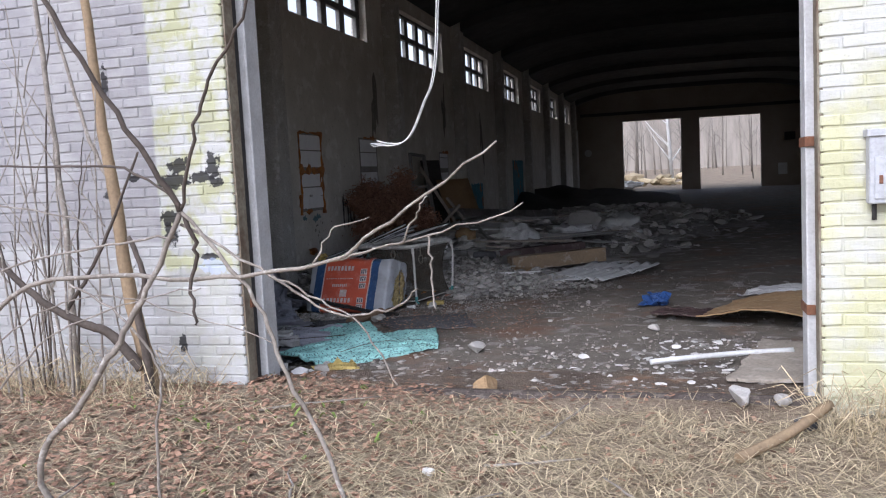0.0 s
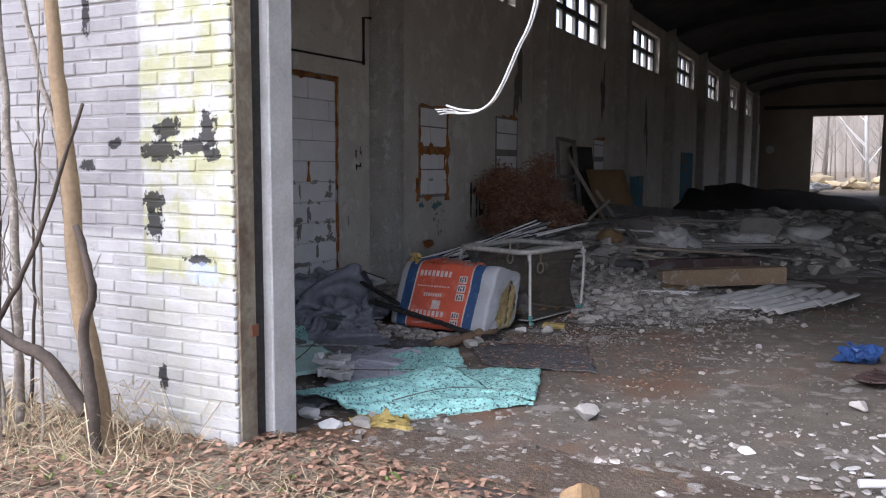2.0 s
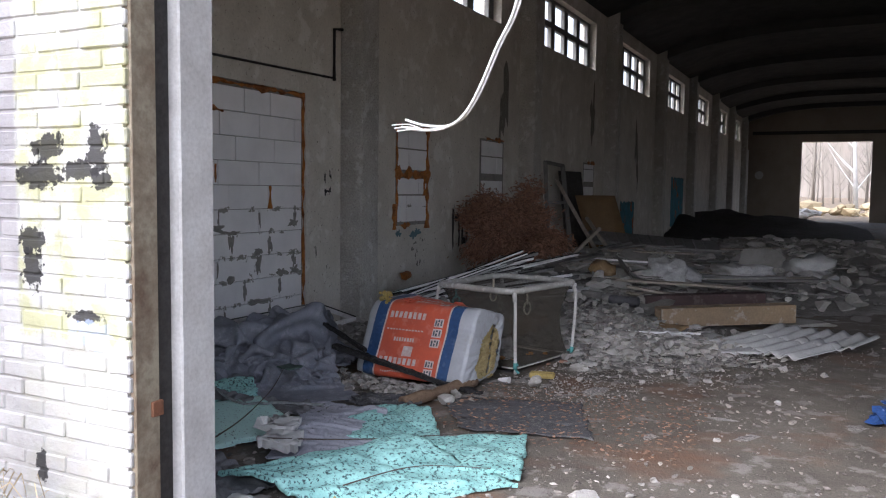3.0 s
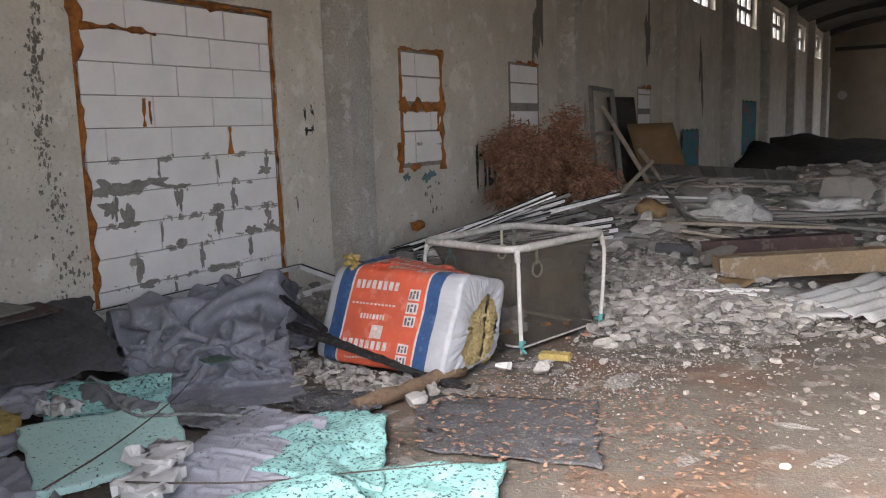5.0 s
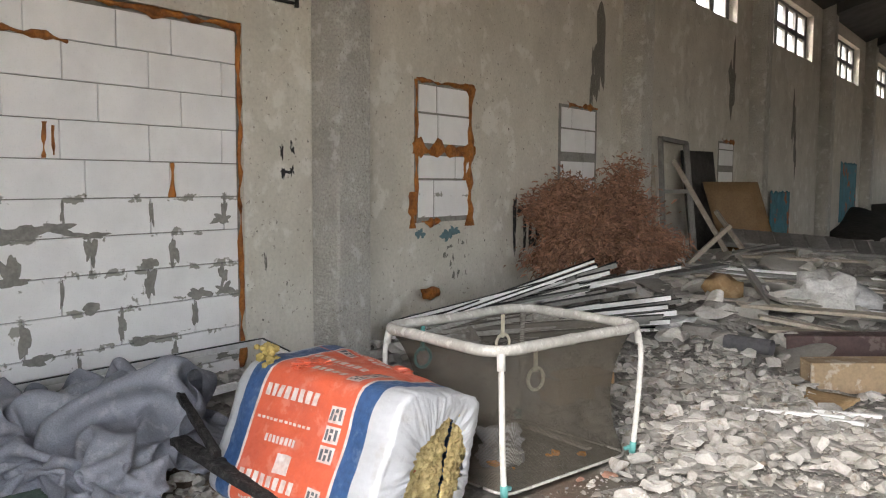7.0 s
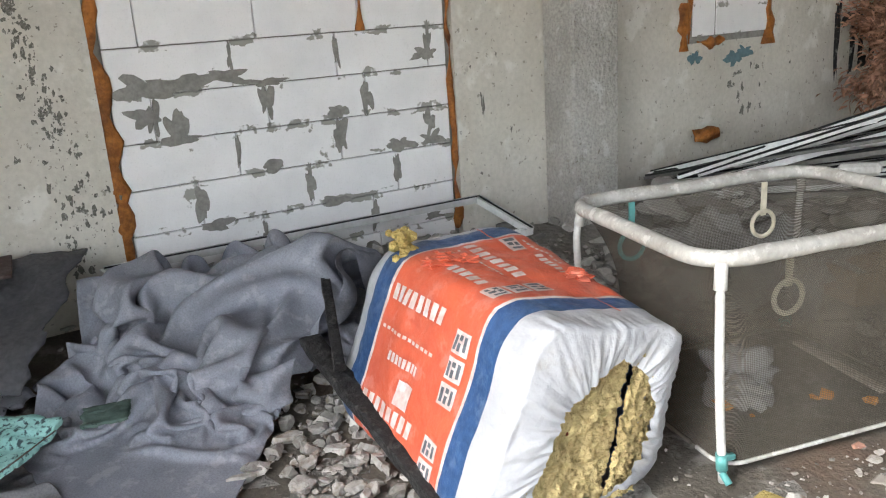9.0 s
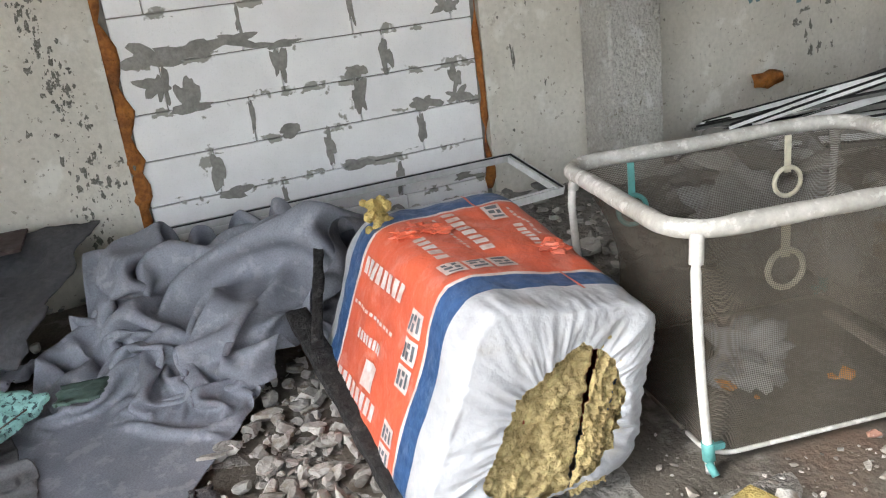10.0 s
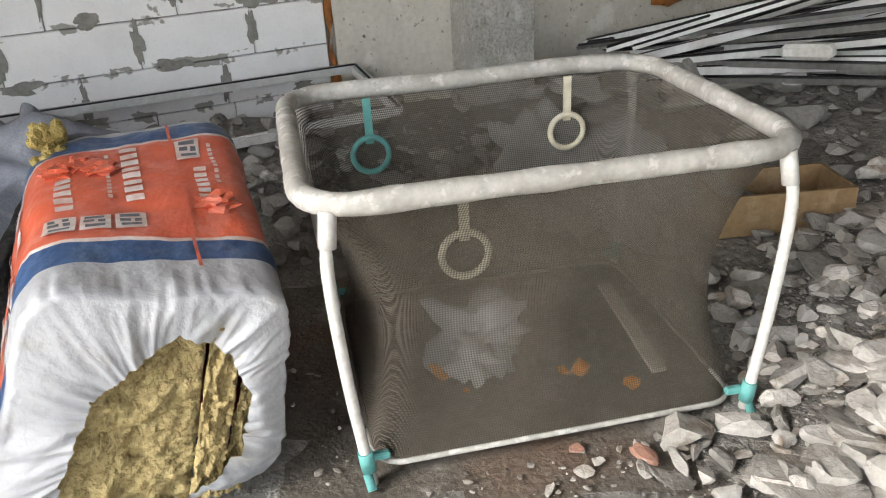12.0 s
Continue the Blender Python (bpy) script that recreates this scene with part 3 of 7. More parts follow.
# columns and cross beams
for i in range(8):
    y = FIRST + BAY * i
    for side, x0, x1 in (("west", WEST, WEST + 0.31), ("east", EAST - 0.31, EAST)):
        bm = bmesh.new()
        box(bm, (x0, y - 0.2, -0.05), (x1, y + 0.2, EAVES), bevel=0.015)
        solo("column", bm, M_COLUMN, "rough concrete wall column with chipped edges", "column", kind="structure", group="hall columns")
    bm = bmesh.new()
    N = 20
    for k in range(N):
        xa, xb = WEST + (EAST - WEST) * k / N, WEST + (EAST - WEST) * (k + 1) / N
        za, zb = arch_z(xa), arch_z(xb)
        vs = [bm.verts.new(p) for p in ((xa, y - 0.15, za - 0.45), (xb, y - 0.15, zb - 0.45), (xb, y + 0.15, zb - 0.45), (xa, y + 0.15, za - 0.45),
                                        (xa, y - 0.15, za + 0.05), (xb, y - 0.15, zb + 0.05), (xb, y + 0.15, zb + 0.05), (xa, y + 0.15, za + 0.05))]
        for f in ((0, 1, 2, 3), (4, 5, 1, 0), (7, 6, 2, 3)):
            bm.faces.new([vs[q] for q in f])
    solo("beam", bm, M_CEIL, "arched concrete roof beam, coloured dark for its shade", "beam", kind="structure", group="roof beams")

# ceiling, a shallow vault; its near-black colour holds the unlit shade
bm = bmesh.new()
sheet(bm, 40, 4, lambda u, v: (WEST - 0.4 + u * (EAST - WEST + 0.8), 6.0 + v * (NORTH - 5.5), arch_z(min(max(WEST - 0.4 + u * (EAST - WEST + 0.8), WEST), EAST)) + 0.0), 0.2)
solo("ceiling", bm, M_CEIL, "shallow vaulted concrete ceiling, coloured near-black for its shade", "ceiling", kind="structure")

# east wall with tall windows and an unseen opening added for light
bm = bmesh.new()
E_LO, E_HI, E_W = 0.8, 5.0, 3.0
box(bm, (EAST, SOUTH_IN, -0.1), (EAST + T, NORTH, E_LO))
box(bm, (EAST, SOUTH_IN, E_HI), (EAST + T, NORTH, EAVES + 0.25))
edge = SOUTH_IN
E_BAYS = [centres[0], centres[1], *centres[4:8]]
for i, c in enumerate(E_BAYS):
    # first bay: invented frameless opening, wide to brighten the corner by the gate
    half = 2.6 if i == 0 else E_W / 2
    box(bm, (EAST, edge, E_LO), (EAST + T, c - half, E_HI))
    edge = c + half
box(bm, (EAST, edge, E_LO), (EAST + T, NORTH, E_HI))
solo("wall_east", bm, M_CONCRETE, "dark plaster wall with tall gridded windows and one added light opening", "wall", kind="structure")
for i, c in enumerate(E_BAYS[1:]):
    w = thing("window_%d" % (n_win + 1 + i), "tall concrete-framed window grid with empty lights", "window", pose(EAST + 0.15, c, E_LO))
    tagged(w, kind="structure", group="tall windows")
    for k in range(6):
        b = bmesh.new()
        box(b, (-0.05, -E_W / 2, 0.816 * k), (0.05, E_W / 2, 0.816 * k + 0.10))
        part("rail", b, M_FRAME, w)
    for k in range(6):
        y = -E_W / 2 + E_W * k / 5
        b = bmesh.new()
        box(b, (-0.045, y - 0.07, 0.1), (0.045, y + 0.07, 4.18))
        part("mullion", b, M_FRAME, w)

# north wall with two gateways
bm = bmesh.new()
for x0, x1, z0, z1 in ((WEST - T, -1.12, -0.1, 7.2), (2.62, 3.80, -0.1, 7.2), (7.55, EAST + T, -0.1, 7.2), (-1.12, 2.62, 4.70, 7.2), (3.80, 7.55, 4.66, 7.2)):
    box(bm, (x0, NORTH, z0), (x1, NORTH + 0.4, z1))
solo("wall_north", bm, M_NORTH, "grey end wall with two open gateways", "wall", kind="structure")
bm = bmesh.new()
box(bm, (WEST + 0.3, NORTH - 0.12, 5.15), (EAST - 0.3, NORTH, 5.35))
solo("lintel_beam", bm, M_CEIL, "lintel beam above the gateways, coloured dark for its shade", "beam", kind="structure")

# south wall core and the gate's reveal
bm = bmesh.new()
for x0, x1, z0, z1 in ((WEST - 0.6, GATE_L - 0.02, -0.2, 7.2), (GATE_R + 0.02, 4.02, -0.2, 7.2), (8.05, EAST + T, -0.2, 7.2), (4.02, 8.05, GATE_H, 7.2), (GATE_L - 0.02, GATE_R + 0.02, GATE_H, 7.2)):
    box(bm, (x0, SOUTH + 0.0065, z0), (x1, SOUTH_IN, z1))
solo("wall_south", bm, M_BRICK, "painted brick end wall around the gateway", "wall", kind="structure")
WALL_SOUTH = bpy.data.objects["wall_south"]

for name, x, s in (("left", GATE_L, 1), ("right", GATE_R, -1)):
    p = thing("gate_post", "light grey painted steel gate post with rust bands", "post", pose(x, SOUTH, 0), group="gate posts")
    tagged(p, kind="structure")
    b = bmesh.new()
    box(b, (-0.02 * s, 0.24, -0.05), (0.05 * s, 0.445, GATE_H), bevel=0.008)
    part("column_face", b, M_POST, p)
    b = bmesh.new()
    box(b, (-0.02 * s, 0.02, -0.05), (0.012 * s, 0.15, GATE_H), bevel=0.004)
    part("angle_iron", b, M_RUSTY, p, "weathered yellowish angle iron")
    # dark strip painting the shade of the gap between iron and column
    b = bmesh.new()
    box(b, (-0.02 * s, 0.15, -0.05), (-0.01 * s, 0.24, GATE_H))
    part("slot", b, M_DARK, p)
    for z in ((0.63, 1.72) if s < 0 else (0.72,)):
        b = bmesh.new()
        box(b, (0.0, 0.10 if s > 0 else 0.22, z - 0.035), ((0.024 if s > 0 else 0.056) * s, 0.16 if s > 0 else 0.475, z + 0.03), bevel=0.003)
        part("clamp", b, M_RUST, p, "rusty clamp")

# ground outside, one sheet to the horizon
def ground_z(x, y):
    near = max(0.0, 1 - abs(y - 5.2) / 3.5) if y < 6.5 else 0.0
    side = min(max((0.6 - x) / 2.0, 0.0), 1.0)
    z = 0.02 + 0.13 * near * side + 0.03 * nz(x, y, 1.0, 0.9) + 0.015 * nz(x, y, 5.0, 3.1)
    if y > 62:
        z += min((y - 62) * 0.02, 1.0)
    return z if not (WEST < x < EAST and SOUTH_IN < y < NORTH) else -0.15


bm = bmesh.new()
xs = sorted({*np.round(np.linspace(-9, 12, 120), 3), *[-3000, -800, -200, -60, -25, -14, 18, 30, 60, 200, 800, 3000]})
ys = sorted({*np.round(np.linspace(-5, 7.5, 90), 3), *np.round(np.linspace(8, 110, 40), 3), *[-3000, -800, -200, -60, -25, -12, 200, 800, 3000]})
g = [[bm.verts.new((x, y, ground_z(x, y))) for y in ys] for x in xs]
for i in range(len(xs) - 1):
    for j in range(len(ys) - 1):
        bm.faces.new((g[i][j], g[i + 1][j], g[i + 1][j + 1], g[i][j + 1])).smooth = True
solo("ground", bm, M_GROUND, "bare soil with dead grass and leaf litter", "ground", kind="structure")
# ---- the blocked-up doorway ----
infill = tagged(thing("infill_wall", "doorway filled with white aerated concrete blocks", "wall"), kind="structure")
bm = bmesh.new()
box(bm, (WEST - 0.30, B_Y0, 0.0), (WEST - 0.055, B_Y1, B_Z1))
part("backing", bm, M_ADHESIVE, infill)
ROW, Z0 = 0.246, 0.179
cuts = [(0.36, 0.71), (0.19, 0.51, 0.80), (0.31, 0.62, 0.925), (0.10, 0.41, 0.715), (0.32, 0.63, 0.935), (0.09, 0.40, 0.71), (0.32, 0.63, 0.93), (0.15, 0.45, 0.76), (0.335, 0.635, 0.935), (0.22, 0.52, 0.725)]
fy0, fy1 = B_Y0 + 0.06, B_Y1 - 0.04
for r in range(-1, 11):
    za, zb = Z0 + ROW * r + 0.003, Z0 + ROW * (r + 1) - 0.003
    zb = min(zb, B_Z1 - 0.06)
    if r < 0:
        za = 0.0
    if zb - za < 0.02:
        continue
    ends = [0.0, *cuts[r % 10], 1.0]
    for a, c in zip(ends, ends[1:]):
        bm = bmesh.new()
        dx = rnd(-0.003, 0.003)
        box(bm, (WEST - 0.10, fy0 + (fy1 - fy0) * a + 0.003, za), (WEST - 0.03 + dx, fy0 + (fy1 - fy0) * c - 0.003, zb), bevel=0.004)
        part("block", bm, M_BLOCK, infill)


def foam_strip(parent, p0, p1, w, out=Vector((1, 0, 0)), n=40):
    bm = bmesh.new()
    p0, p1 = Vector(p0), Vector(p1)
    d = (p1 - p0).normalized()
    side = d.cross(out).normalized()
    def f(u, v):
        p = p0.lerp(p1, u)
        k = nz(p.y * 5, p.z * 5, 2.0) * 1.0 + nz(p.y * 17, p.z * 17, 4.0) * 0.8
        ww = w * max(0.12, 0.75 + 1.3 * k)
        a = math.pi * v
        return p + side * (ww / 2 * math.cos(a) + 0.4 * w * nz(p.y * 6, p.z * 6, 7.0)) + out * (0.022 * math.sin(a) * (1 + 0.9 * k))
    sheet(bm, n, 6, f)
    return part("foam_bead", bm, M_FOAM, parent, "orange-brown bead of aged expanding foam")


foam_strip(infill, (WEST - 0.025, B_Y0 + 0.035, 0.1), (WEST - 0.025, B_Y0 + 0.035, B_Z1), 0.10)
foam_strip(infill, (WEST - 0.025, B_Y1 - 0.02, 0.1), (WEST - 0.025, B_Y1 - 0.02, B_Z1), 0.05)
foam_strip(infill, (WEST - 0.025, B_Y0, B_Z1 - 0.03), (WEST - 0.025, B_Y1, B_Z1 - 0.03), 0.05)
for y, z0, z1 in ((10.68, 1.41, 1.65), (9.78, 1.66, 1.88), (9.84, 1.68, 1.86)):
    foam_strip(infill, (WEST - 0.022, y, z0), (WEST - 0.022, y, z1), 0.035, n=12)
foam_strip(infill, (WEST - 0.022, 9.25, 2.41), (WEST - 0.022, 9.95, 2.39), 0.05, n=16)



def smear(parent, y, z, w, h, seed):
    """A ragged trowelled patch of adhesive on the blocks."""
    bm = bmesh.new()
    n = 28
    c = bm.verts.new((WEST - 0.022, y, z))
    ring = []
    for i in range(n):
        a = 2 * math.pi * i / n
        k = 0.8 + 0.75 * nz(math.cos(a) * 1.3 + seed, math.sin(a) * 1.3, 1.0) + 0.22 * nz(math.cos(a) * 4 + seed, math.sin(a) * 4, 2.0)
        ring.append(bm.verts.new((WEST - 0.0245, y + w / 2 * k * math.cos(a), z + h / 2 * k * math.copysign(abs(math.sin(a)) ** 0.7, math.sin(a)))))
    for i in range(n):
        bm.faces.new((c, ring[i], ring[(i + 1) % n]))
    part("adhesive_smear", bm, M_ADHESIVE, parent, "grey smear of tile adhesive")


for r in range(0, 5):
    for j, a in enumerate(cuts[r]):
        y = fy0 + (fy1 - fy0) * a
        smear(infill, y, Z0 + ROW * (r + 0.5) + rnd(-0.02, 0.03), rnd(0.035, 0.10), rnd(0.16, 0.25), r * 7.3 + j * 3.1)
    for j in range(2):
        smear(infill, fy0 + (fy1 - fy0) * rnd(0.05, 0.95), Z0 + ROW * r + rnd(-0.02, 0.05), rnd(0.10, 0.3), rnd(0.05, 0.10), r * 5.1 + j + 40)
for y, z, w, h, k in ((9.42, 1.19, 0.36, 0.16, 90), (9.62, 1.20, 0.34, 0.12, 91), (9.85, 1.23, 0.3, 0.07, 92), (9.40, 1.06, 0.2, 0.10, 93), (9.55, 0.98, 0.12, 0.18, 94), (11.1, 1.24, 0.2, 0.09, 95), (11.12, 0.72, 0.2, 0.1, 96)):
    smear(infill, y, z, w, h, k)

bm = bmesh.new()
tube(bm, [(WEST + 0.025, 6.6, 2.86), (WEST + 0.025, 8.5, 2.88), (WEST + 0.025, 11.80, 2.93)], 0.014, 6)
tube(bm, [(WEST + 0.03, 11.83, 2.9), (WEST + 0.03, 11.83, 3.5), (WEST + 0.03, 12.0, 3.52)], 0.02, 6)
solo("conduit_pipe", bm, M_DARK, "thin dark conduit pipe fixed along the wall", "pipe")


def niche_patch(y0, y1, z0, z1, foam):
    t = tagged(thing("patched_opening", "small opening bricked up with pale blocks" + (" and orange foam" if foam else ""), "wall patch"), group="patched openings")
    mid = z0 + (z1 - z0) * 0.52
    for a, b2 in ((z0 + 0.05, mid - 0.30), (mid - 0.28, mid - 0.06), (mid + 0.06, mid + 0.34), (mid + 0.36, z1 - 0.04)):
        cut = rnd(0.3, 0.7)
        for u, v in ((0.06, cut), (cut + 0.015, 0.94)):
            bm = bmesh.new()
            box(bm, (WEST - 0.02, y0 + (y1 - y0) * u, a), (WEST + 0.012, y0 + (y1 - y0) * v, b2), bevel=0.004)
            part("block", bm, M_BLOCK, t)
    bm = bmesh.new()
    box(bm, (WEST - 0.02, y0, z0), (WEST + 0.004, y1, z1))
    part("bed", bm, M_ADHESIVE, t)
    if foam:
        for p0, p1, w in (((y0 + 0.02, z0), (y0 + 0.02, z1), 0.05), ((y1 - 0.03, z0 - 0.06), (y1 - 0.03, z1), 0.13), ((y0 - 0.04, mid), (y1 + 0.05, mid), 0.19), ((y0, z1), (y1, z1), 0.05), ((y0 - 0.03, z0 - 0.05), (y0 - 0.03, z0 + 0.3), 0.10), ((y1 - 0.12, mid - 0.3), (y1 - 0.12, mid), 0.10), ((y0 + 0.1, z0), (y0 + 0.4, z0), 0.06)):
            foam_strip(t, (WEST + 0.005, *p0), (WEST + 0.005, *p1), w, n=16)
    else:
        foam_strip(t, (WEST + 0.005, y0 + 0.2, z1), (WEST + 0.005, y1, z1), 0.08, n=12)
    return t


niche_patch(13.36, 14.32, 1.13, 2.50, True)
niche_patch(16.2, 17.25, 1.15, 2.50, False)
niche_patch(22.2, 23.1, 1.25, 2.30, False)


# ---- mineral wool pack ----
PACK = thing("insulation_pack", "torn red, blue and white film pack of mineral wool slabs", "insulation", pose(-1.85, 10.05, 0.02, 0, 0, -3))


def pack_point(x, t, out=0.0):
    """t runs round the section: 0..1 up the front, 1..2 over the top, 2..3 down the back, 3..4 underneath."""
    t = t % 4
    k = t - int(t)
    u, v = {0: (-1, 2 * k - 1), 1: (2 * k - 1, 1), 2: (1, 1 - 2 * k), 3: (1 - 2 * k, -1)}[int(t)]
    ru, rv = u * (1 - 0.10 * v ** 8), v * (1 - 0.08 * u ** 8)
    e = max(0.0, abs(x) - 0.40) / 0.2
    hw = (0.285 - 0.035 * (x + 0.5)) * (1 - 0.10 * e * e)
    hh = 0.305 * (1 - 0.10 * e * e)
    twist = min(max((x + 0.45) / 0.9, 0.0), 1.0)
    p = Vector((x + 0.02 * rv, hw * ru - (0.27 - 0.14 * ru) * (0.305 - hh * rv) + 0.02 * max(ru, 0), 0.315 + hh * rv + max(rv, 0) * (0.032 - 0.065 * (ru + 1) * twist)))
    n = Vector((0, ru, rv)).normalized()
    w = 0.010 * nz(x * 7, t * 4.0, 1.0) + 0.006 * nz(x * 17, t * 9.0, 2.0)
    if x > 0.36:
        w += 0.012 * nz(x * 10, t * 22, 5.0) * min(1, (x - 0.36) * 8)
    return p + n * (w + out)


def pack_band(name, x0, x1, mat, nx, label=""):
    bm = bmesh.new()
    N = 96
    rows = [[bm.verts.new(pack_point(x0 + (x1 - x0) * i / nx, 4 * j / N)) for j in range(N)] for i in range(nx + 1)]
    for i in range(nx):
        for j in range(N):
            bm.faces.new((rows[i][j], rows[i + 1][j], rows[i + 1][(j + 1) % N], rows[i][(j + 1) % N])).smooth = True
    return part(name, bm, mat, PACK, label)


pack_band("red_wrap", -0.36, 0.225, M_RED, 22, "scuffed red printed film")
pack_band("white_line", 0.225, 0.24, M_PRINT, 1)
pack_band("blue_band", 0.24, 0.335, M_BLUE, 6, "dark blue film band")
pack_band("white_line", -0.375, -0.36, M_PRINT, 1)
pack_band("blue_band", -0.48, -0.375, M_BLUE, 6, "dark blue film band")


def pack_end(s):
    """Film gathered over an end; the front one is torn open."""
    bm = bmesh.new()
    N, rings = 288, []
    xs = [0.335, 0.37, 0.40, 0.44, 0.48] if s > 0 else [-0.48, -0.52, -0.55]
    for x in xs:
        rings.append([bm.verts.new(pack_point(x, 4 * j / N)) for j in range(N)])
    tip = 0.50 if s > 0 else -0.57
    if s > 0:
        cy, cz, steps = -0.06, 0.27, tuple(k / 12 for k in range(1, 13))
    else:
        cy, cz, steps = -0.12, 0.31, (0.4, 0.8, 1.0)
    # the tear's edge, as a ragged five-sided opening round its middle
    rim = [Vector((y - cy, z - cz)) for y, z in ((0.02, 0.485), (0.115, 0.40), (0.14, 0.285), (0.10, 0.15), (-0.02, 0.06), (-0.27, 0.05), (-0.30, 0.17), (-0.18, 0.37))]
    def tear(a):
        if s < 0:
            return 0.01
        d = Vector((math.cos(a), math.sin(a)))
        for p, q in zip(rim, rim[1:] + rim[:1]):
            e = q - p
            den = d.x * e.y - d.y * e.x
            if abs(den) > 1e-6:
                r = (p.x * e.y - p.y * e.x) / den
                k = (p.x * d.y - p.y * d.x) / den
                if r > 0 and -1e-6 <= k <= 1.000001:
                    return r
        return 0.15
    edge = [pack_point(xs[-1], 4 * j / N) for j in range(N)]
    for q in steps:
        ring = []
        for j in range(N):
            e = edge[j]
            a = math.atan2(e.z - cz, e.y - cy)
            wob = 1 + 0.04 * nz(math.cos(a) * 4, math.sin(a) * 4, 7.0) + 0.05 * nz(math.cos(a) * 11, math.sin(a) * 11, 8.0)
            r = tear(a) * wob
            h = Vector((tip, cy + r * math.cos(a), cz + r * math.sin(a)))
            p = e.lerp(h, q)
            ca, sa = math.cos(a), math.sin(a)
            fold = 1 - 2.6 * abs(nz(ca * 4.5 + 0.6 * q, sa * 4.5, 4.0))
            fine = 1 - 2.6 * abs(nz(ca * 11.0 + 0.8 * q, sa * 11.0, 6.0 + 1.5 * q))
            p.x += s * (0.012 * math.sin(math.pi * q) + 0.010 * nz(ca * 2, sa * 2, 3.0 + q) + (0.010 * fold + 0.006 * fine) * (0.35 + 0.65 * q) - 0.006)
            ring.append(bm.verts.new(p))
        rings.append(ring)
    for r, q in zip(rings, rings[1:]):
        for j in range(N):
            bm.faces.new((r[j], q[j], q[(j + 1) % N], r[(j + 1) % N])).smooth = True
    return part("film_end", bm, M_FILM, PACK, "crumpled white film end" + (", torn open" if s > 0 else ""))


pack_end(1)
pack_end(-1)
for k, (y0, y1) in enumerate(((-0.22, -0.060), (-0.065, 0.115), (0.110, 0.185), (0.180, 0.235))):
    bm = bmesh.new()
    d = (0.470, 0.462, 0.478, 0.468)[k]
    def wool(u, v):
        lay = 0.016 * (1 - 2.5 * abs(nz(u * 2.2 + k * 5, v * 5, 1.0))) + 0.014 * nz(u * 5 + k * 5, v * 24, 2.0) + 0.010 * nz(u * 13 + k * 5, v * 60, 6.0) - 0.010 * abs(2 * u - 1) ** 8
        return (d + lay, y0 + (y1 - y0) * u - 0.26 * (0.6 - 0.52 * v), 0.02 + (0.52, 0.50, 0.46, 0.38)[k] * v)
    sheet(bm, 30, 110, wool)
    part("wool_slab", bm, M_WOOL, PACK, "olive-yellow frayed mineral wool")


def decal(name, x0, x1, t0, t1, mat, out=0.004, nx=4, ny=4):
    bm = bmesh.new()
    sheet(bm, nx, ny, lambda u, v: pack_point(x0 + (x1 - x0) * u, t0 + (t1 - t0) * v, out))
    return part(name, bm, mat, PACK)


def pictogram(x0, x1, t0, t1):
    decal("pictogram", x0, x1, t0, t1, M_PRINT, 0.004)
    for a, b, c, d in ((0.12, 0.30, 0.15, 0.8), (0.40, 0.58, 0.15, 0.5), (0.40, 0.62, 0.62, 0.85), (0.72, 0.88, 0.2, 0.85)):
        decal("pictogram_bar", x0 + (x1 - x0) * a, x0 + (x1 - x0) * b, t0 + (t1 - t0) * c, t0 + (t1 - t0) * d, M_INK, 0.0065, 1, 1)


def word(x0, w, t0, hgt, n=8, mat=None):
    """A line of print along the pack, as plain blocks."""
    for i in range(n):
        decal("print_mark", x0 + w * i / n, x0 + w * (i + 0.66) / n, t0, t0 + hgt, mat or M_PRINT, nx=1, ny=2)


word(-0.335, 0.36, 0.82, 0.085)
word(-0.24, 0.20, 0.52, 0.05)
word(-0.335, 0.37, 0.20, 0.09)
word(-0.33, 0.36, 0.66, 0.018, 12)
word(-0.30, 0.20, 0.08, 0.02, 9)
decal("print_patch", -0.13, -0.04, 0.32, 0.46, M_PRINT)
for t0 in (0.74, 0.61, 0.48, 0.19, 0.06):
    pictogram(0.105, 0.19, t0, t0 + 0.11)
for i in range(3):
    pictogram(0.09, 0.18, 1.04 + 0.16 * i, 1.18 + 0.16 * i)
pictogram(-0.33, -0.22, 1.70, 1.82)
word(-0.33, 0.36, 1.42, 0.09)
word(-0.16, 0.22, 1.09, 0.08, 5)
word(-0.30, 0.30, 1.34, 0.02, 12)
word(-0.14, 0.24, 1.76, 0.06)
word(-0.30, 0.26, 1.86, 0.02, 9)
decal("seam", -0.47, 0.38, 1.675, 1.69, M_RED, 0.008, 30, 1)
for x, t0 in ((-0.24, 1.12), (-0.27, 1.22), (-0.22, 1.3), (0.06, 1.82)):
    bm = bmesh.new()
    v = bmesh.ops.create_icosphere(bm, subdivisions=3, radius=0.05)["verts"]
    c = pack_point(x, t0)
    for q in v:
        q.co = c + Vector((q.co.x, q.co.y, q.co.z * 0.3)) * (1 + 0.9 * nz(q.co.x * 40 + x * 90, q.co.y * 40, q.co.z * 40))
    part("film_tear", bm, M_RED, PACK)
bm = bmesh.new()
for i in range(26):
    c = pack_point(-0.44, 1.08) + Vector((rnd(-0.06, 0.06), rnd(-0.05, 0.05), rnd(-0.04, 0.06)))
    bmesh.ops.create_icosphere(bm, subdivisions=1, radius=rnd(0.012, 0.03), matrix=Matrix.Translation(c))
part("wool_tuft", bm, M_YWOOL, PACK, "yellow tuft of wool")

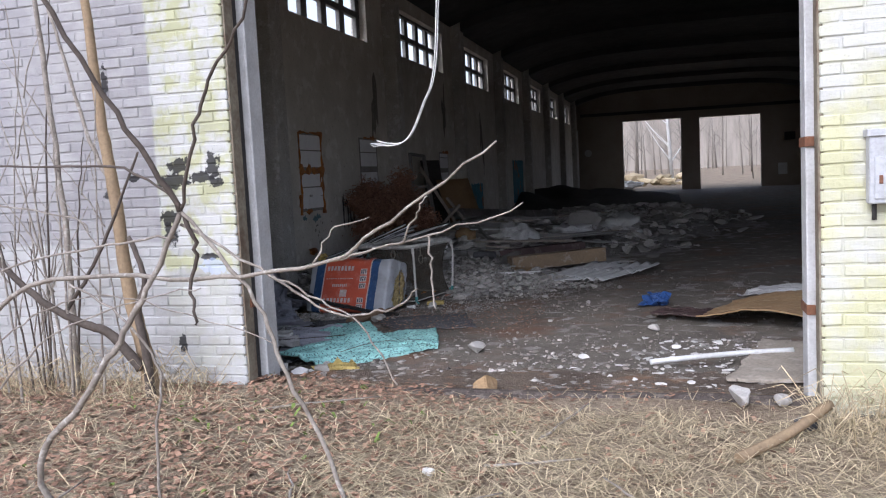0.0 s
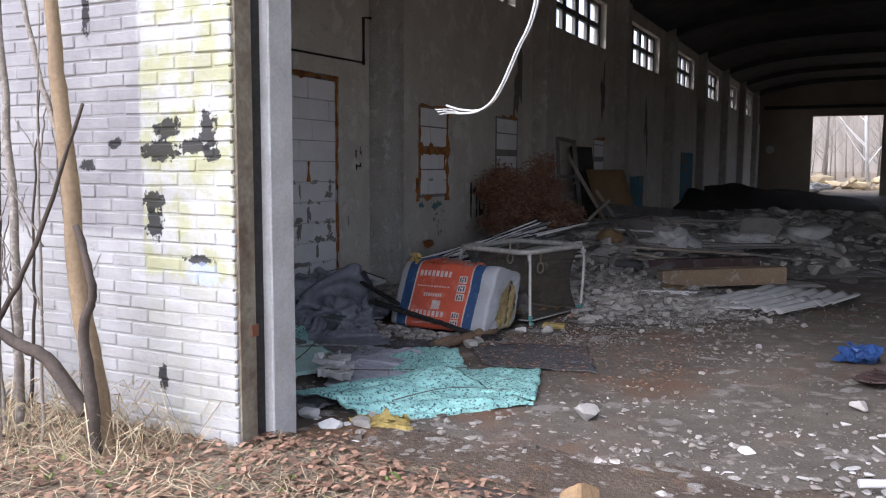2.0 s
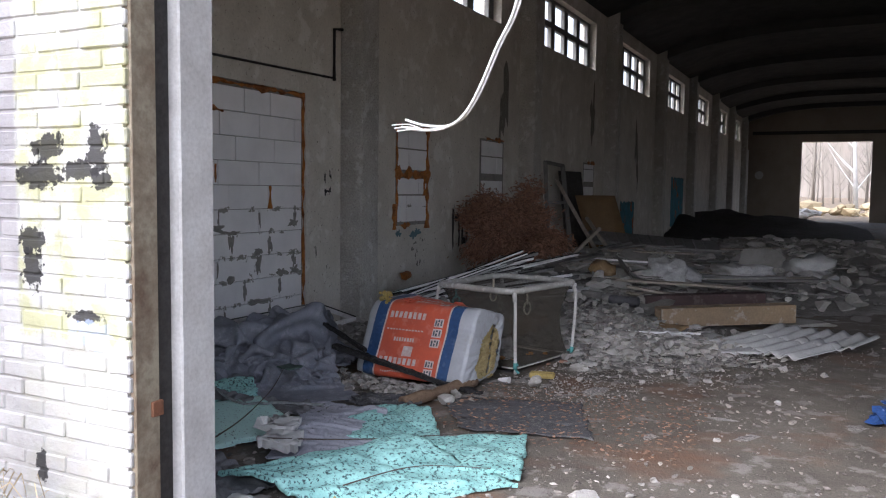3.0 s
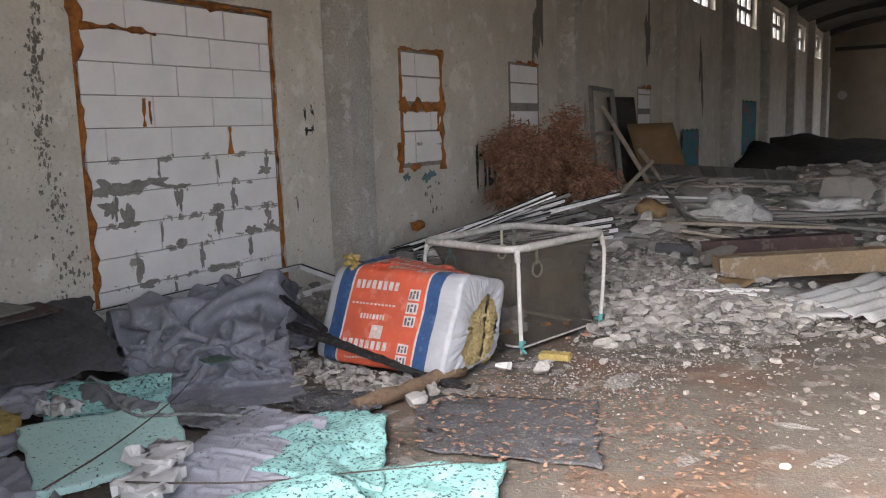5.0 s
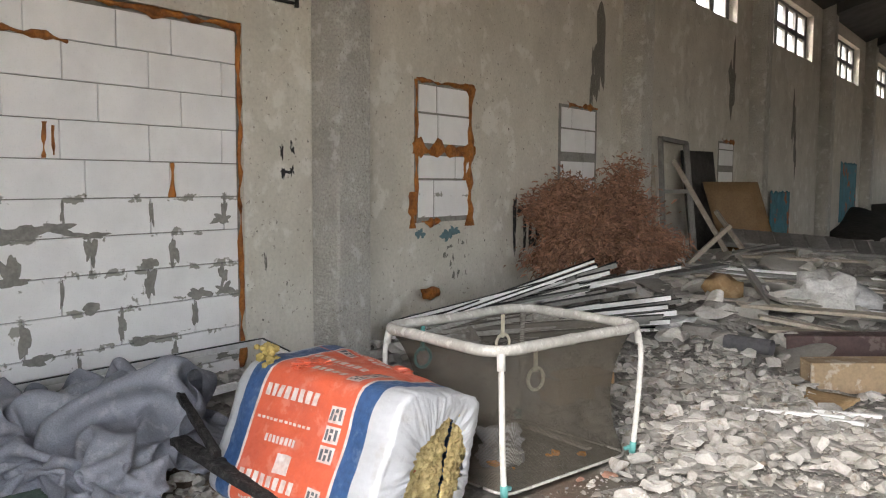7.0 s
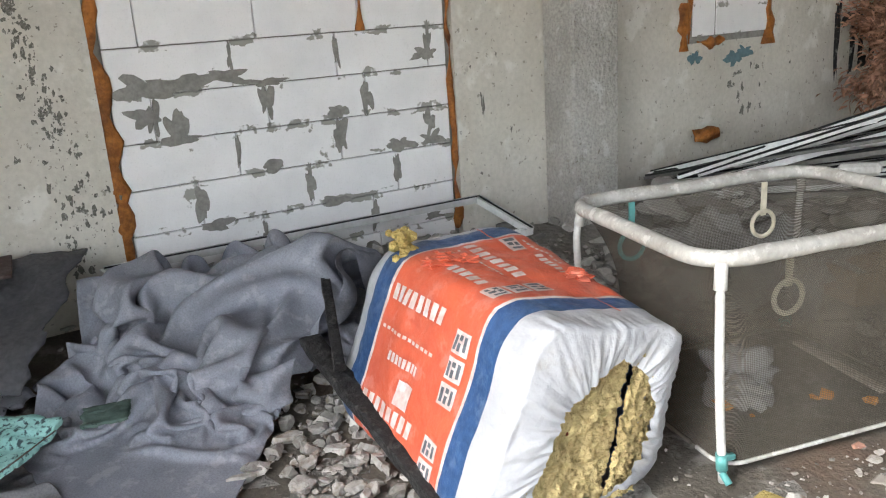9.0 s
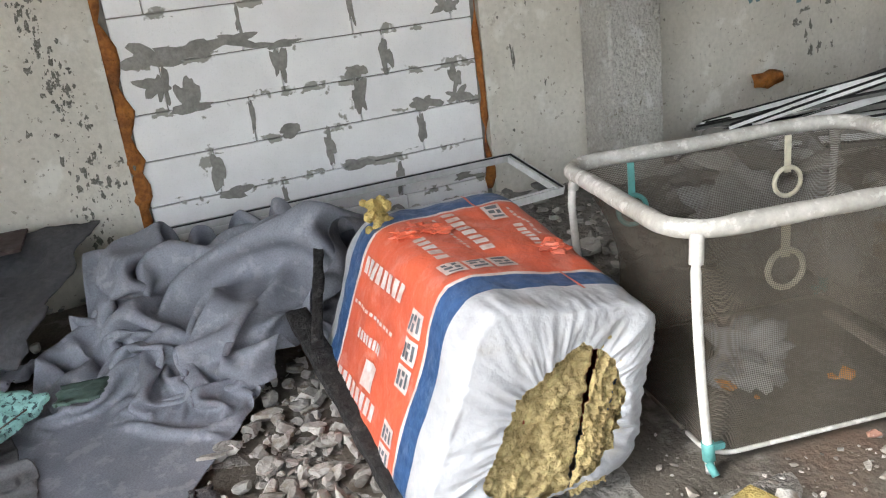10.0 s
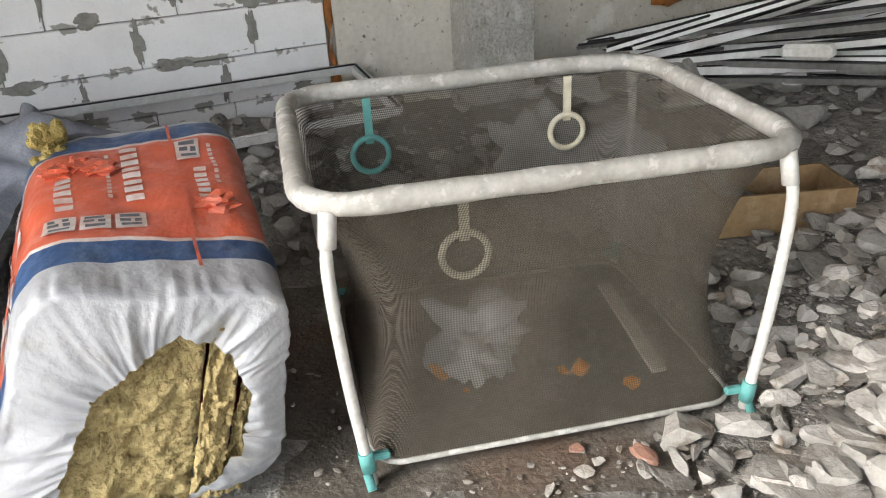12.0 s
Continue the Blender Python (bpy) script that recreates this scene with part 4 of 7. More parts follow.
# ---- folding playpen ----
PEN = thing("playpen", "dusty white padded playpen with torn grey net sides", "playpen", pose(-1.593, 10.977, 0, 0, 0, 77.7))
PL, PD = 0.577, 0.435


def rrect(hx, hy, r, n=8):
    out = []
    for cx, cy, a0 in ((hx - r, hy - r, 0), (-hx + r, hy - r, 90), (-hx + r, -hy + r, 180), (hx - r, -hy + r, 270)):
        for i in range(n + 1):
            a = radians(a0 + 90 * i / n)
            out.append(Vector((cx + r * math.cos(a), cy + r * math.sin(a), 0)))
    return out


def densify(loop, step=0.03):
    out = []
    for a, b in zip(loop, loop[1:] + loop[:1]):
        n = max(1, int((b - a).length / step))
        out += [a.lerp(b, i / n) for i in range(n)]
    return out


top = densify(rrect(PL, PD, 0.13))
bm = bmesh.new()
tube(bm, [p + Vector((0, 0, 0.745 + 0.012 * nz(p.x * 2, p.y * 2))) for p in top], [0.0275 + 0.004 * nz(p.x * 9, p.y * 9, 3.0) for p in top], 12, closed=True)
part("top_rail", bm, M_PADDED, PEN, "grubby padded white top rail")
for sx in (-1, 1):
    for sy in (-1, 1):
        bm = bmesh.new()
        tube(bm, curve_pts([(sx * 0.525, sy * 0.425, 0.72), (sx * 0.54, sy * 0.445, 0.60), (sx * 0.525, sy * 0.44, 0.3), (sx * 0.495, sy * 0.43, 0.0)], 5), 0.0145, 10)
        leg = part("leg", bm, M_TUBE, PEN, "white enamelled steel leg")
        bm = bmesh.new()
        tube(bm, [(sx * 0.524, sy * 0.424, 0.735), (sx * 0.534, sy * 0.436, 0.655)], 0.02, 10)
        part("socket", bm, M_TUBE, leg)
        bm = bmesh.new()
        tube(bm, [(sx * 0.506, sy * 0.434, 0.105), (sx * 0.500, sy * 0.431, 0.045)], 0.019, 10)
        box(bm, (sx * 0.475 - 0.03, sy * 0.42 - 0.010, 0.065), (sx * 0.475 + 0.03, sy * 0.42 + 0.010, 0.085), bevel=0.004)
        tube(bm, [(sx * 0.506, sy * 0.44, 0.04), (sx * 0.50, sy * 0.47, 0.012)], 0.012, 8)
        part("foot_clip", bm, M_TEALPLASTIC, leg, "teal plastic foot clip")
low = densify(rrect(0.485, 0.42, 0.08))
for name, keep, mat, label in (("bottom_piping", lambda p: p.y < -0.25, M_PADDED, "dirty white piping"), ("bottom_hem", lambda p: p.y >= -0.25, M_NETHEM, "dark dusty net hem")):
    run = [p for p in low if keep(p)]
    if name == "bottom_piping":
        run.sort(key=lambda p: (math.atan2(p.x, -p.y)))
    else:
        run.sort(key=lambda p: (math.atan2(p.x, p.y)))
    bm = bmesh.new()
    tube(bm, [p + Vector((0, 0, 0.042)) for p in run], 0.008, 8)
    part(name, bm, mat, PEN, label)
bm = bmesh.new()
n = len(top)
rows = []
for i in range(15):
    v = i / 14
    ring = []
    for k in range(n):
        a = top[k]
        ang = math.atan2(a.y / PD, a.x / PL)
        b = low[int(k * len(low) / n)]
        pinch = math.sin(math.pi * min(1, v * 1.05)) ** 0.8
        corner = abs(math.sin(2 * ang))
        p = a.lerp(b, v ** 0.75)
        p = Vector((p.x * (1 - pinch * (0.04 + 0.10 * corner + 0.05 * abs(math.cos(ang)))), p.y * (1 - pinch * (0.05 + 0.08 * corner)), 0.73 - 0.685 * v))
        ring.append(bm.verts.new(p))
    rows.append(ring)
for r, q in zip(rows, rows[1:]):
    for k in range(n):
        bm.faces.new((r[k], r[(k + 1) % n], q[(k + 1) % n], q[k])).smooth = True
part("net_sides", bm, M_NET, PEN, "grey-brown knitted net sides")
bm = bmesh.new()
vs = [bm.verts.new(p * 0.99 + Vector((0, 0, 0.038))) for p in low]
f = bm.faces.new(vs)
bmesh.ops.solidify(bm, geom=[f], thickness=0.012)
part("floor_panel", bm, surface("pen_floor", (0.23, 0.215, 0.185), dark=(0.13, 0.12, 0.10), blot=5, light=(0.3, 0.28, 0.25), light_amt=0.5), PEN, "dusty fabric floor")
for x, y, mat_r, mat_s, tilt in ((0.285, 0.375, M_CREAM, M_CREAM, 0), (-0.34, 0.375, M_TEALPLASTIC, M_TEALPLASTIC, 0), (-0.225, -0.36, M_CREAM, M_CREAM, 0)):
    bm = bmesh.new()
    box(bm, (x - 0.012, y - 0.012, 0.595), (x + 0.012, y - 0.004, 0.735))
    strap = part("strap", bm, mat_s, PEN)
    bm = bmesh.new()
    tube(bm, [(x + 0.055 * math.cos(a), y - 0.010, 0.560 + 0.055 * math.sin(a)) for a in np.linspace(0, 2 * math.pi, 28, endpoint=False)], 0.009, 8, closed=True)
    part("pull_ring", bm, mat_r, strap, "plastic pull-up ring")


def blob(bm, c, r, seed, sub=2, sq=(1, 1, 1), rough=0.5):
    v = bmesh.ops.create_icosphere(bm, subdivisions=sub, radius=1.0)["verts"]
    for q in v:
        d = q.co.normalized()
        k = 1 + rough * nz(d.x * 1.7 + seed, d.y * 1.7, d.z * 1.7) + rough * 0.5 * nz(d.x * 4 + seed, d.y * 4, d.z * 4)
        q.co = Vector(c) + Vector((d.x * sq[0], d.y * sq[1], d.z * sq[2])) * (r * k)


bm = bmesh.new()
blob(bm, (0, 0, 0.06), 0.11, 3.0, 4, (1.1, 1, 0.75), 1.2)
solo("clear_bag", bm, M_CLEAR, "crumpled clear plastic bag inside the playpen", "bag", Matrix.Translation((-1.60, 10.85, 0.055)), smooth=True)
bm = bmesh.new()
blob(bm, (0, 0, 0.035), 0.06, 8.0, 3, (1.2, 1, 0.8), 1.2)
solo("white_wrapper", bm, M_WHITEFOAM, "white and purple crumpled wrapper in the playpen", "wrapper", Matrix.Translation((-1.52, 10.80, 0.05)), smooth=True)
for k, (x, y, r) in enumerate(((-1.53, 10.71, 0.032), (-1.37, 11.06, 0.026), (-1.255, 11.15, 0.02), (-1.39, 11.02, 0.018), (-1.44, 10.74, 0.010))):
    bm = bmesh.new()
    blob(bm, (0, 0, r * 0.5), r, k * 3.1, 1, (1.3, 1, 0.6), 0.9)
    solo("foam_crumb", bm, surface("orange_foam", (0.75, 0.30, 0.04), blot=20) if k == 0 else bpy.data.materials["orange_foam"], "orange crumb of expanding foam in the playpen", "foam", Matrix.Translation((x, y, 0.05)), group="foam crumbs")
bm = bmesh.new()
box(bm, (-0.25, -0.022, 0), (0.25, 0.022, 0.014), bevel=0.003)
solo("wood_batten", bm, M_BOARD, "short grey wooden batten lying in the playpen", "batten", pose(-1.50, 11.32, 0.052, 0, 0, -17))
bm = bmesh.new()
blob(bm, (0, 0, 0.16), 0.20, 21.0, 4, (1.4, 0.7, 0.95), 1.1)
solo("plastic_sack", bm, M_POLY, "torn white plastic sack behind the playpen", "sack", pose(-2.25, 11.55, 0.08, 0, 0, 30), smooth=True)

# ---- sheets in the corner ----
def crease(x, y, s):
    """Sharp crumple: two warped layers of folded noise, 0..1."""
    wx, wy = x + 0.35 * nz(x * 1.3, y * 1.3, s), y + 0.35 * nz(x * 1.3, y * 1.3, s + 4)
    a = 1 - abs(nz(wx * 1.5, wy * 1.5, s + 1)) * 2.2
    b = 1 - abs(nz(wx * 3.4, wy * 3.4, s + 2)) * 2.2
    return max(a, 0) * 0.62 + max(b, 0) * 0.38


def drape(plan, nx, ny, slack, under, seed, steps=80, rounds=8, lift=0.10, thick=0.005, hold=0.15, bend=0.06):
    """A cloth with more length than its plan, let fall over a height field: returns a bmesh of the settled folds."""
    rg = np.random.default_rng(seed)
    P = np.zeros((nx + 1, ny + 1, 3))
    S = np.zeros((nx + 1, ny + 1))
    for i in range(nx + 1):
        for j in range(ny + 1):
            u, v = i / nx, j / ny
            x, y = plan(u, v)
            S[i, j] = slack(u, v)
            P[i, j] = (x, y, under(x, y) + 0.02 + lift * (S[i, j] - 1) * (1.3 - 3.2 * abs(nz(x * 2.6 + 0.3 * y, y * 2.6, seed)) + 0.8 * nz(x * 6, y * 6, seed + 3)))
    home = P[..., :2].copy()
    flat = P.copy()
    flat[..., 2] = 0
    def rest(a, b, sa, sb):
        return np.linalg.norm(a - b, axis=-1) * (sa + sb) / 2
    links = []
    for di, dj, stiff in ((1, 0, 1.0), (0, 1, 1.0), (1, 1, 0.6), (1, -1, 0.6), (2, 0, bend), (0, 2, bend)):
        for par in range(2 * max(di, abs(dj))):
            step = 2 * max(di, abs(dj))
            if di:
                ia, ja = slice(par, nx + 1 - di, step), slice(max(0, -dj), ny + 1 - max(0, dj))
                ib, jb = slice(par + di, nx + 1, step), slice(max(0, dj), ny + 1 - max(0, -dj))
            else:
                ia, ja = slice(0, nx + 1), slice(par, ny + 1 - dj, step)
                ib, jb = slice(0, nx + 1), slice(par + dj, ny + 1, step)
            n1, n2 = min(len(range(*ia.indices(nx + 1))), len(range(*ib.indices(nx + 1)))), min(len(range(*ja.indices(ny + 1))), len(range(*jb.indices(ny + 1))))
            if n1 and n2:
                A, B = (ia, ja), (ib, jb)
                cutA = (slice(0, n1), slice(0, n2))
                links.append((A, B, cutA, rest(flat[A][cutA], flat[B][cutA], S[A][cutA], S[B][cutA]), stiff))
    gx = np.linspace(home[..., 0].min() - 0.4, home[..., 0].max() + 0.4, 60)
    gy = np.linspace(home[..., 1].min() - 0.4, home[..., 1].max() + 0.4, 60)
    H = np.array([[under(x, y) for y in gy] for x in gx])
    def ground(Q):
        fx = np.clip((Q[..., 0] - gx[0]) / (gx[1] - gx[0]), 0, 58.999)
        fy = np.clip((Q[..., 1] - gy[0]) / (gy[1] - gy[0]), 0, 58.999)
        i, j = fx.astype(int), fy.astype(int)
        a, b = fx - i, fy - j
        return H[i, j] * (1 - a) * (1 - b) + H[i + 1, j] * a * (1 - b) + H[i, j + 1] * (1 - a) * b + H[i + 1, j + 1] * a * b
    V = np.zeros_like(P)
    for k in range(steps):
        old = P.copy()
        V[..., 2] -= 0.0011
        P = P + V + rg.normal(0, 0.0006, P.shape) * (k < steps * 0.6)
        for r in range(rounds):
            for A, B, c, length, stiff in links:
                a, b = P[A][c], P[B][c]
                d = b - a
                l = np.linalg.norm(d, axis=-1)
                m = (stiff * 0.5 * (l - length) / np.maximum(l, 1e-6))[..., None] * d
                a += m
                b -= m
            g = ground(P) + thick + 0.004
            low = P[..., 2] < g
            P[..., 2] = np.maximum(P[..., 2], g)
        P[..., :2][low] = old[..., :2][low] * (1 - hold) + P[..., :2][low] * hold
        for e in (np.s_[0, :], np.s_[-1, :], np.s_[:, 0], np.s_[:, -1]):
            P[e][..., :2] += (home[e] - P[e][..., :2]) * 0.25
        V = (P - old) * 0.9
    bm = bmesh.new()
    sheet(bm, nx, ny, lambda u, v: tuple(P[round(u * nx), round(v * ny)]), thick)
    return bm


def cloth(name, corners, slack, under, seed, mat, label, cat, nx=60, ny=50, thick=0.005, ragged=0.03, group=""):
    a, b, c, d = [Vector((*p, 0)) for p in corners]
    def plan(u, v):
        p = (a.lerp(b, u)).lerp(d.lerp(c, u), v)
        e = ragged * (1 if min(u, v, 1 - u, 1 - v) < 0.02 else 0.4)
        return p.x + e * nz(u * 7, v * 7, seed + 3), p.y + e * nz(u * 7, v * 7, seed + 8)
    ob = solo(name, drape(plan, nx, ny, slack if callable(slack) else (lambda u, v: slack), under, seed, thick=thick), mat, label, cat, smooth=True, group=group)
    ob.modifiers.new("soft", "SUBSURF").render_levels = 1
    return ob


def felt_heap():
    left = curve_pts([(-2.62, 8.22, 0), (-3.02, 8.52, 0), (-3.45, 8.80, 0), (-3.98, 8.98, 0)], 12)
    right = curve_pts([(-1.98, 8.98, 0), (-2.42, 9.30, 0), (-2.60, 9.50, 0), (-3.15, 10.15, 0)], 12)
    def along(pts, v):
        k = min(max(v, 0), 0.9999) * (len(pts) - 1)
        return pts[int(k)].lerp(pts[int(k) + 1], k - int(k))
    def plan(u, v):
        p = along(left, v).lerp(along(right, v), u)
        return p.x + 0.02 * nz(u * 6, v * 6, 3.0), p.y + 0.02 * nz(u * 6, v * 6, 8.0)
    def under(x, y):
        return 0.012 + bumps(x, y, [(-3.45, 9.55, 0.42, 0.42, 0.36), (-2.85, 9.40, 0.28, 0.24, 0.19), (-3.5, 9.0, 0.35, 0.20, 0.24), (-3.05, 9.85, 0.3, 0.25, 0.26), (-2.95, 9.05, 0.30, 0.14, 0.12)])
    def slack(u, v):
        k = min(max((v - 0.26) / 0.16, 0), 1)
        return 1.02 + 0.85 * k
    ob = solo("felt_sheet", drape(plan, 64, 76, slack, under, 5, steps=70, rounds=9, lift=0.36, hold=0.04, bend=0.10), M_FELT, "crumpled blue-grey felt sheet heaped on the floor", "felt sheet", smooth=True)
    ob.modifiers.new("soft", "SUBSURF").render_levels = 2
    return ob


def bumps(x, y, hills):
    return sum(h * math.exp(-((x - cx) / rx) ** 2 - ((y - cy) / ry) ** 2) for cx, cy, rx, ry, h in hills)


felt_heap()


def flap(name, corners, z, amp, freq, mat, label, cat, thick=0.012, nx=40, ny=30, seed=0.0, curl=0.0, group=""):
    """A loose sheet between four corners of the plan, lying unevenly."""
    a, b, c, d = [Vector((*p, 0)) for p in corners]
    bm = bmesh.new()
    jag = 0.45 if name == "foam_board" else 1.0
    def f(u, v):
        j = jag * (0.05 * nz(u * 6, v * 6, seed + 3) + 0.025 * nz(u * 19, v * 19, seed + 5))
        p = (a.lerp(b, u)).lerp(d.lerp(c, u), v)
        zz = (z if not callable(z) else z(u, v)) + amp * (0.5 + 0.8 * nz(u * freq, v * freq, seed)) + amp * 0.3 * nz(u * freq * 3, v * freq * 3, seed + 1)
        zz += amp * 0.9 * (crease(u * 1.6, v * 1.6, seed + 20) - 0.5)
        zz += curl * max(0.0, abs(2 * v - 1) - 0.7) ** 2 * 8
        return (p.x + j, p.y + jag * (0.05 * nz(u * 6, v * 6, seed + 8) + 0.025 * nz(u * 19, v * 19, seed + 9)), max(zz, 0.012))
    sheet(bm, nx, ny, f, thick)
    return solo(name, bm, mat, label, cat, group=group)


def floor_under(*hills):
    return lambda x, y: 0.012 + bumps(x, y, hills)


cloth("felt_sheet", [(-3.1, 9.45), (-2.62, 9.72), (-2.72, 10.30), (-3.65, 10.2)], 1.35, floor_under((-3.1, 9.9, 0.4, 0.3, 0.2)), 31, M_FELT, "folded end of grey felt over the plank", "felt sheet", 40, 40)
flap("tar_paper_sheet", [(-3.50, 7.85), (-3.10, 8.55), (-3.98, 8.98), (-4.15, 8.05)], lambda u, v: 0.16 + 0.30 * v ** 0.8, 0.03, 2.0, M_TAR, "stiff black tar paper sheet against the wall", "tar paper", 0.006, seed=4)
for i, (x, y, rz) in enumerate(((-3.95, 8.05, 4), (-3.92, 8.12, -5), (-3.97, 7.98, 8))):
    bm = bmesh.new()
    box(bm, (-0.16, -0.42, 0), (0.16, 0.42, 0.016), bevel=0.003)
    solo("thin_board", bm, M_MAROON if i % 2 else M_GREYSTRIP, "thin dark board stacked on tar paper", "board", pose(x - 0.03, y + 0.1, 0.45 + 0.022 * i, 0, 3, rz), group="stacked boards")
cloth("felt_sheet", [(-3.85, 6.95), (-2.75, 7.05), (-2.78, 7.72), (-3.8, 7.95)], 1.25, floor_under((-3.3, 7.5, 0.3, 0.3, 0.08)), 22, M_FELT_L, "grey felt scrap with turned-up hem", "felt sheet", 44, 40)
cloth("felt_sheet", [(-3.35, 7.62), (-2.95, 8.20), (-3.4, 8.62), (-3.85, 7.95)], 1.3, floor_under((-3.4, 8.1, 0.3, 0.3, 0.10)), 71, M_FELT_L, "grey felt crumpled beside the tar paper", "felt sheet", 40, 36)
cloth("felt_sheet", [(-2.95, 6.85), (-2.05, 7.10), (-2.25, 7.60), (-3.05, 7.55)], 1.2, floor_under(), 75, M_FELT_L, "grey felt scrap under the foam board", "felt sheet", 40, 30)
flap("foam_board", [(-2.17, 7.36), (-1.86, 7.97), (-2.51, 8.39), (-2.92, 7.74)], lambda u, v: 0.05 + 0.05 * v, 0.010, 1.5, M_TEAL, "broken pale mint foam board with black flecks", "foam board", 0.03, seed=2)
flap("foam_board", [(-2.92, 7.90), (-2.50, 8.36), (-2.80, 8.66), (-3.20, 8.12)], lambda u, v: 0.07 + 0.08 * v, 0.03, 2.5, M_TEAL2, "tar-stained teal foam board half under felt", "foam board", 0.025, seed=44)
cloth("dark_felt_sheet", [(-3.05, 7.98), (-1.98, 8.36), (-2.05, 8.66), (-3.20, 8.42)], 1.22, floor_under((-2.7, 8.26, 0.35, 0.10, 0.10), (-3.05, 8.25, 0.2, 0.15, 0.12)), 7, M_FELT_D, "rumpled dark felt strip with a frayed edge", "felt strip", 56, 34, 0.008)
hem = curve_pts([(-3.22, 8.36, 0.12), (-3.02, 8.28, 0.21), (-2.78, 8.20, 0.17), (-2.50, 8.14, 0.11), (-2.22, 8.26, 0.12), (-1.95, 8.38, 0.11)], 8)
bm = bmesh.new()
tube(bm, [p + Vector((0.012 * nz(i * 0.9, 1.0), 0.012 * nz(i * 0.9, 4.0), 0.010 * nz(i * 0.7, 8.0))) for i, p in enumerate(hem)], [0.009 + 0.006 * nz(i * 0.8, 2.0) for i in range(len(hem))], 8)
solo("frayed_hem", bm, surface("frayed_fibre", (0.36, 0.37, 0.36), dark=(0.12, 0.13, 0.13), blot=22, blot_amt=0.8, grain=120, bump=1.0, bump_scale=120), "pale frayed rolled hem of the dark felt", "felt strip")
flap("foam_board", [(-1.70, 7.02), (-0.95, 6.98), (-0.25, 7.78), (-1.15, 8.02)], lambda u, v: 0.05 + 0.05 * math.sin(5 * u), 0.05, 3.0, M_TEAL2, "bent teal foam board speckled with tar", "foam board", 0.025, seed=5, nx=60)
flap("foam_board", [(-0.95, 7.65), (-0.27, 7.86), (-0.50, 8.60), (-1.05, 8.30)], 0.035, 0.03, 2.2, M_TEAL2, "teal foam board stained with tar spots", "foam board", 0.025, seed=9)
flap("foam_board", [(-1.75, 7.95), (-0.85, 8.10), (-1.38, 8.90), (-1.68, 8.72)], 0.035, 0.04, 3.0, M_TEAL2, "torn teal foam board thick with tar crumbs", "foam board", 0.02, seed=12)
cloth("felt_sheet", [(-1.72, 7.45), (-1.12, 7.80), (-1.60, 8.68), (-2.22, 8.72)], 1.10, floor_under((-1.8, 8.0, 0.35, 0.45, 0.07), (-1.62, 8.62, 0.2, 0.10, 0.05)), 18, M_FELT_L, "lilac-grey felt piece lying over foam boards", "felt sheet", 56, 60)
cloth("felt_sheet", [(-2.15, 6.95), (-1.5, 6.75), (-1.4, 7.2), (-2.1, 7.4)], 1.3, floor_under(), 27, M_FELT_D, "dark dirty felt scrap", "felt sheet", 36, 30)
flap("foam_board", [(-2.62, 8.72), (-2.48, 8.70), (-2.46, 8.84), (-2.60, 8.88)], 0.24, 0.01, 2.0, surface("green_card", (0.09, 0.14, 0.12), blot=8), "dark green card scrap stuck in the felt", "card", 0.01, 10, 8, seed=81)
for k, (pts, r) in enumerate((([(-2.05, 7.32, 0.12), (-2.15, 7.75, 0.14), (-2.35, 8.3, 0.18), (-2.48, 8.62, 0.26)], 0.005), ([(-1.75, 7.5, 0.14), (-1.3, 7.75, 0.13), (-0.95, 8.1, 0.11), (-0.6, 8.45, 0.09)], 0.005), ([(-0.95, 7.1, 0.12), (-0.75, 7.5, 0.13), (-0.4, 7.75, 0.10)], 0.004))):
    bm = bmesh.new()
    c = curve_pts(pts, 6)
    tube(bm, [p + Vector((0.01 * nz(i, k), 0.01 * nz(i, k + 5), 0)) for i, p in enumerate(c)], [r * (1 - 0.5 * i / len(c)) for i in range(len(c))], 6)
    solo("twig", bm, M_BRANCH_D, "thin dark twig fallen across the boards", "twig", group="fallen twigs")
flap("floor_mat", [(-0.98, 8.62), (-0.12, 8.80), (-0.46, 9.68), (-1.48, 9.30)], 0.012, 0.016, 5, M_MAT, "worn charcoal-grey mat dusted with leaves", "mat", 0.005, seed=33)
flap("floor_mat", [(-2.0, 8.75), (-1.5, 8.85), (-1.55, 9.2), (-2.05, 9.1)], 0.02, 0.03, 3, M_MAT, "torn corner of charcoal mat", "mat", 0.012, seed=36)

# ---- log, charred plank, window frame ----
bm = bmesh.new()
tube(bm, [(-1.60 + 0.20 * t + 0.02 * math.sin(7 * t), 8.90 + 0.86 * t, 0.05 + 0.012 * math.sin(9 * t)) for t in np.linspace(0, 1, 14)], [0.046 + 0.006 * math.sin(11 * t) for t in range(14)], 14)
solo("log", bm, M_LOG, "short bark-stripped brown log against the pack", "log")
plank = thing("charred_plank", "burnt black wooden plank leaning on the pack", "plank")
bm = bmesh.new()
d0, d1 = Vector((-2.66, 9.585, 0.275)), Vector((-1.25, 9.575, 0.02))
rot = (d1 - d0).to_track_quat("X", "Z").to_matrix().to_4x4()
L = (d1 - d0).length
sheet(bm, 40, 4, lambda u, v: (Matrix.Translation(d0) @ rot @ Vector((L * u, (v - 0.5) * 0.085 * (1 - 0.6 * max(0, u - 0.8) * 4 * 0.25) , 0.01 * nz(u * 20, v * 5)))), 0.035)
part("board", bm, M_CHAR, plank)
bm = bmesh.new()
q0 = Vector((-2.90, 9.775, 0.425))
sheet(bm, 16, 3, lambda u, v: q0 + Vector((0.57 * u, -0.205 * u + 0.042 * (v - 0.5), -0.155 * u + 0.012 * nz(u * 9, v * 3))), 0.03)
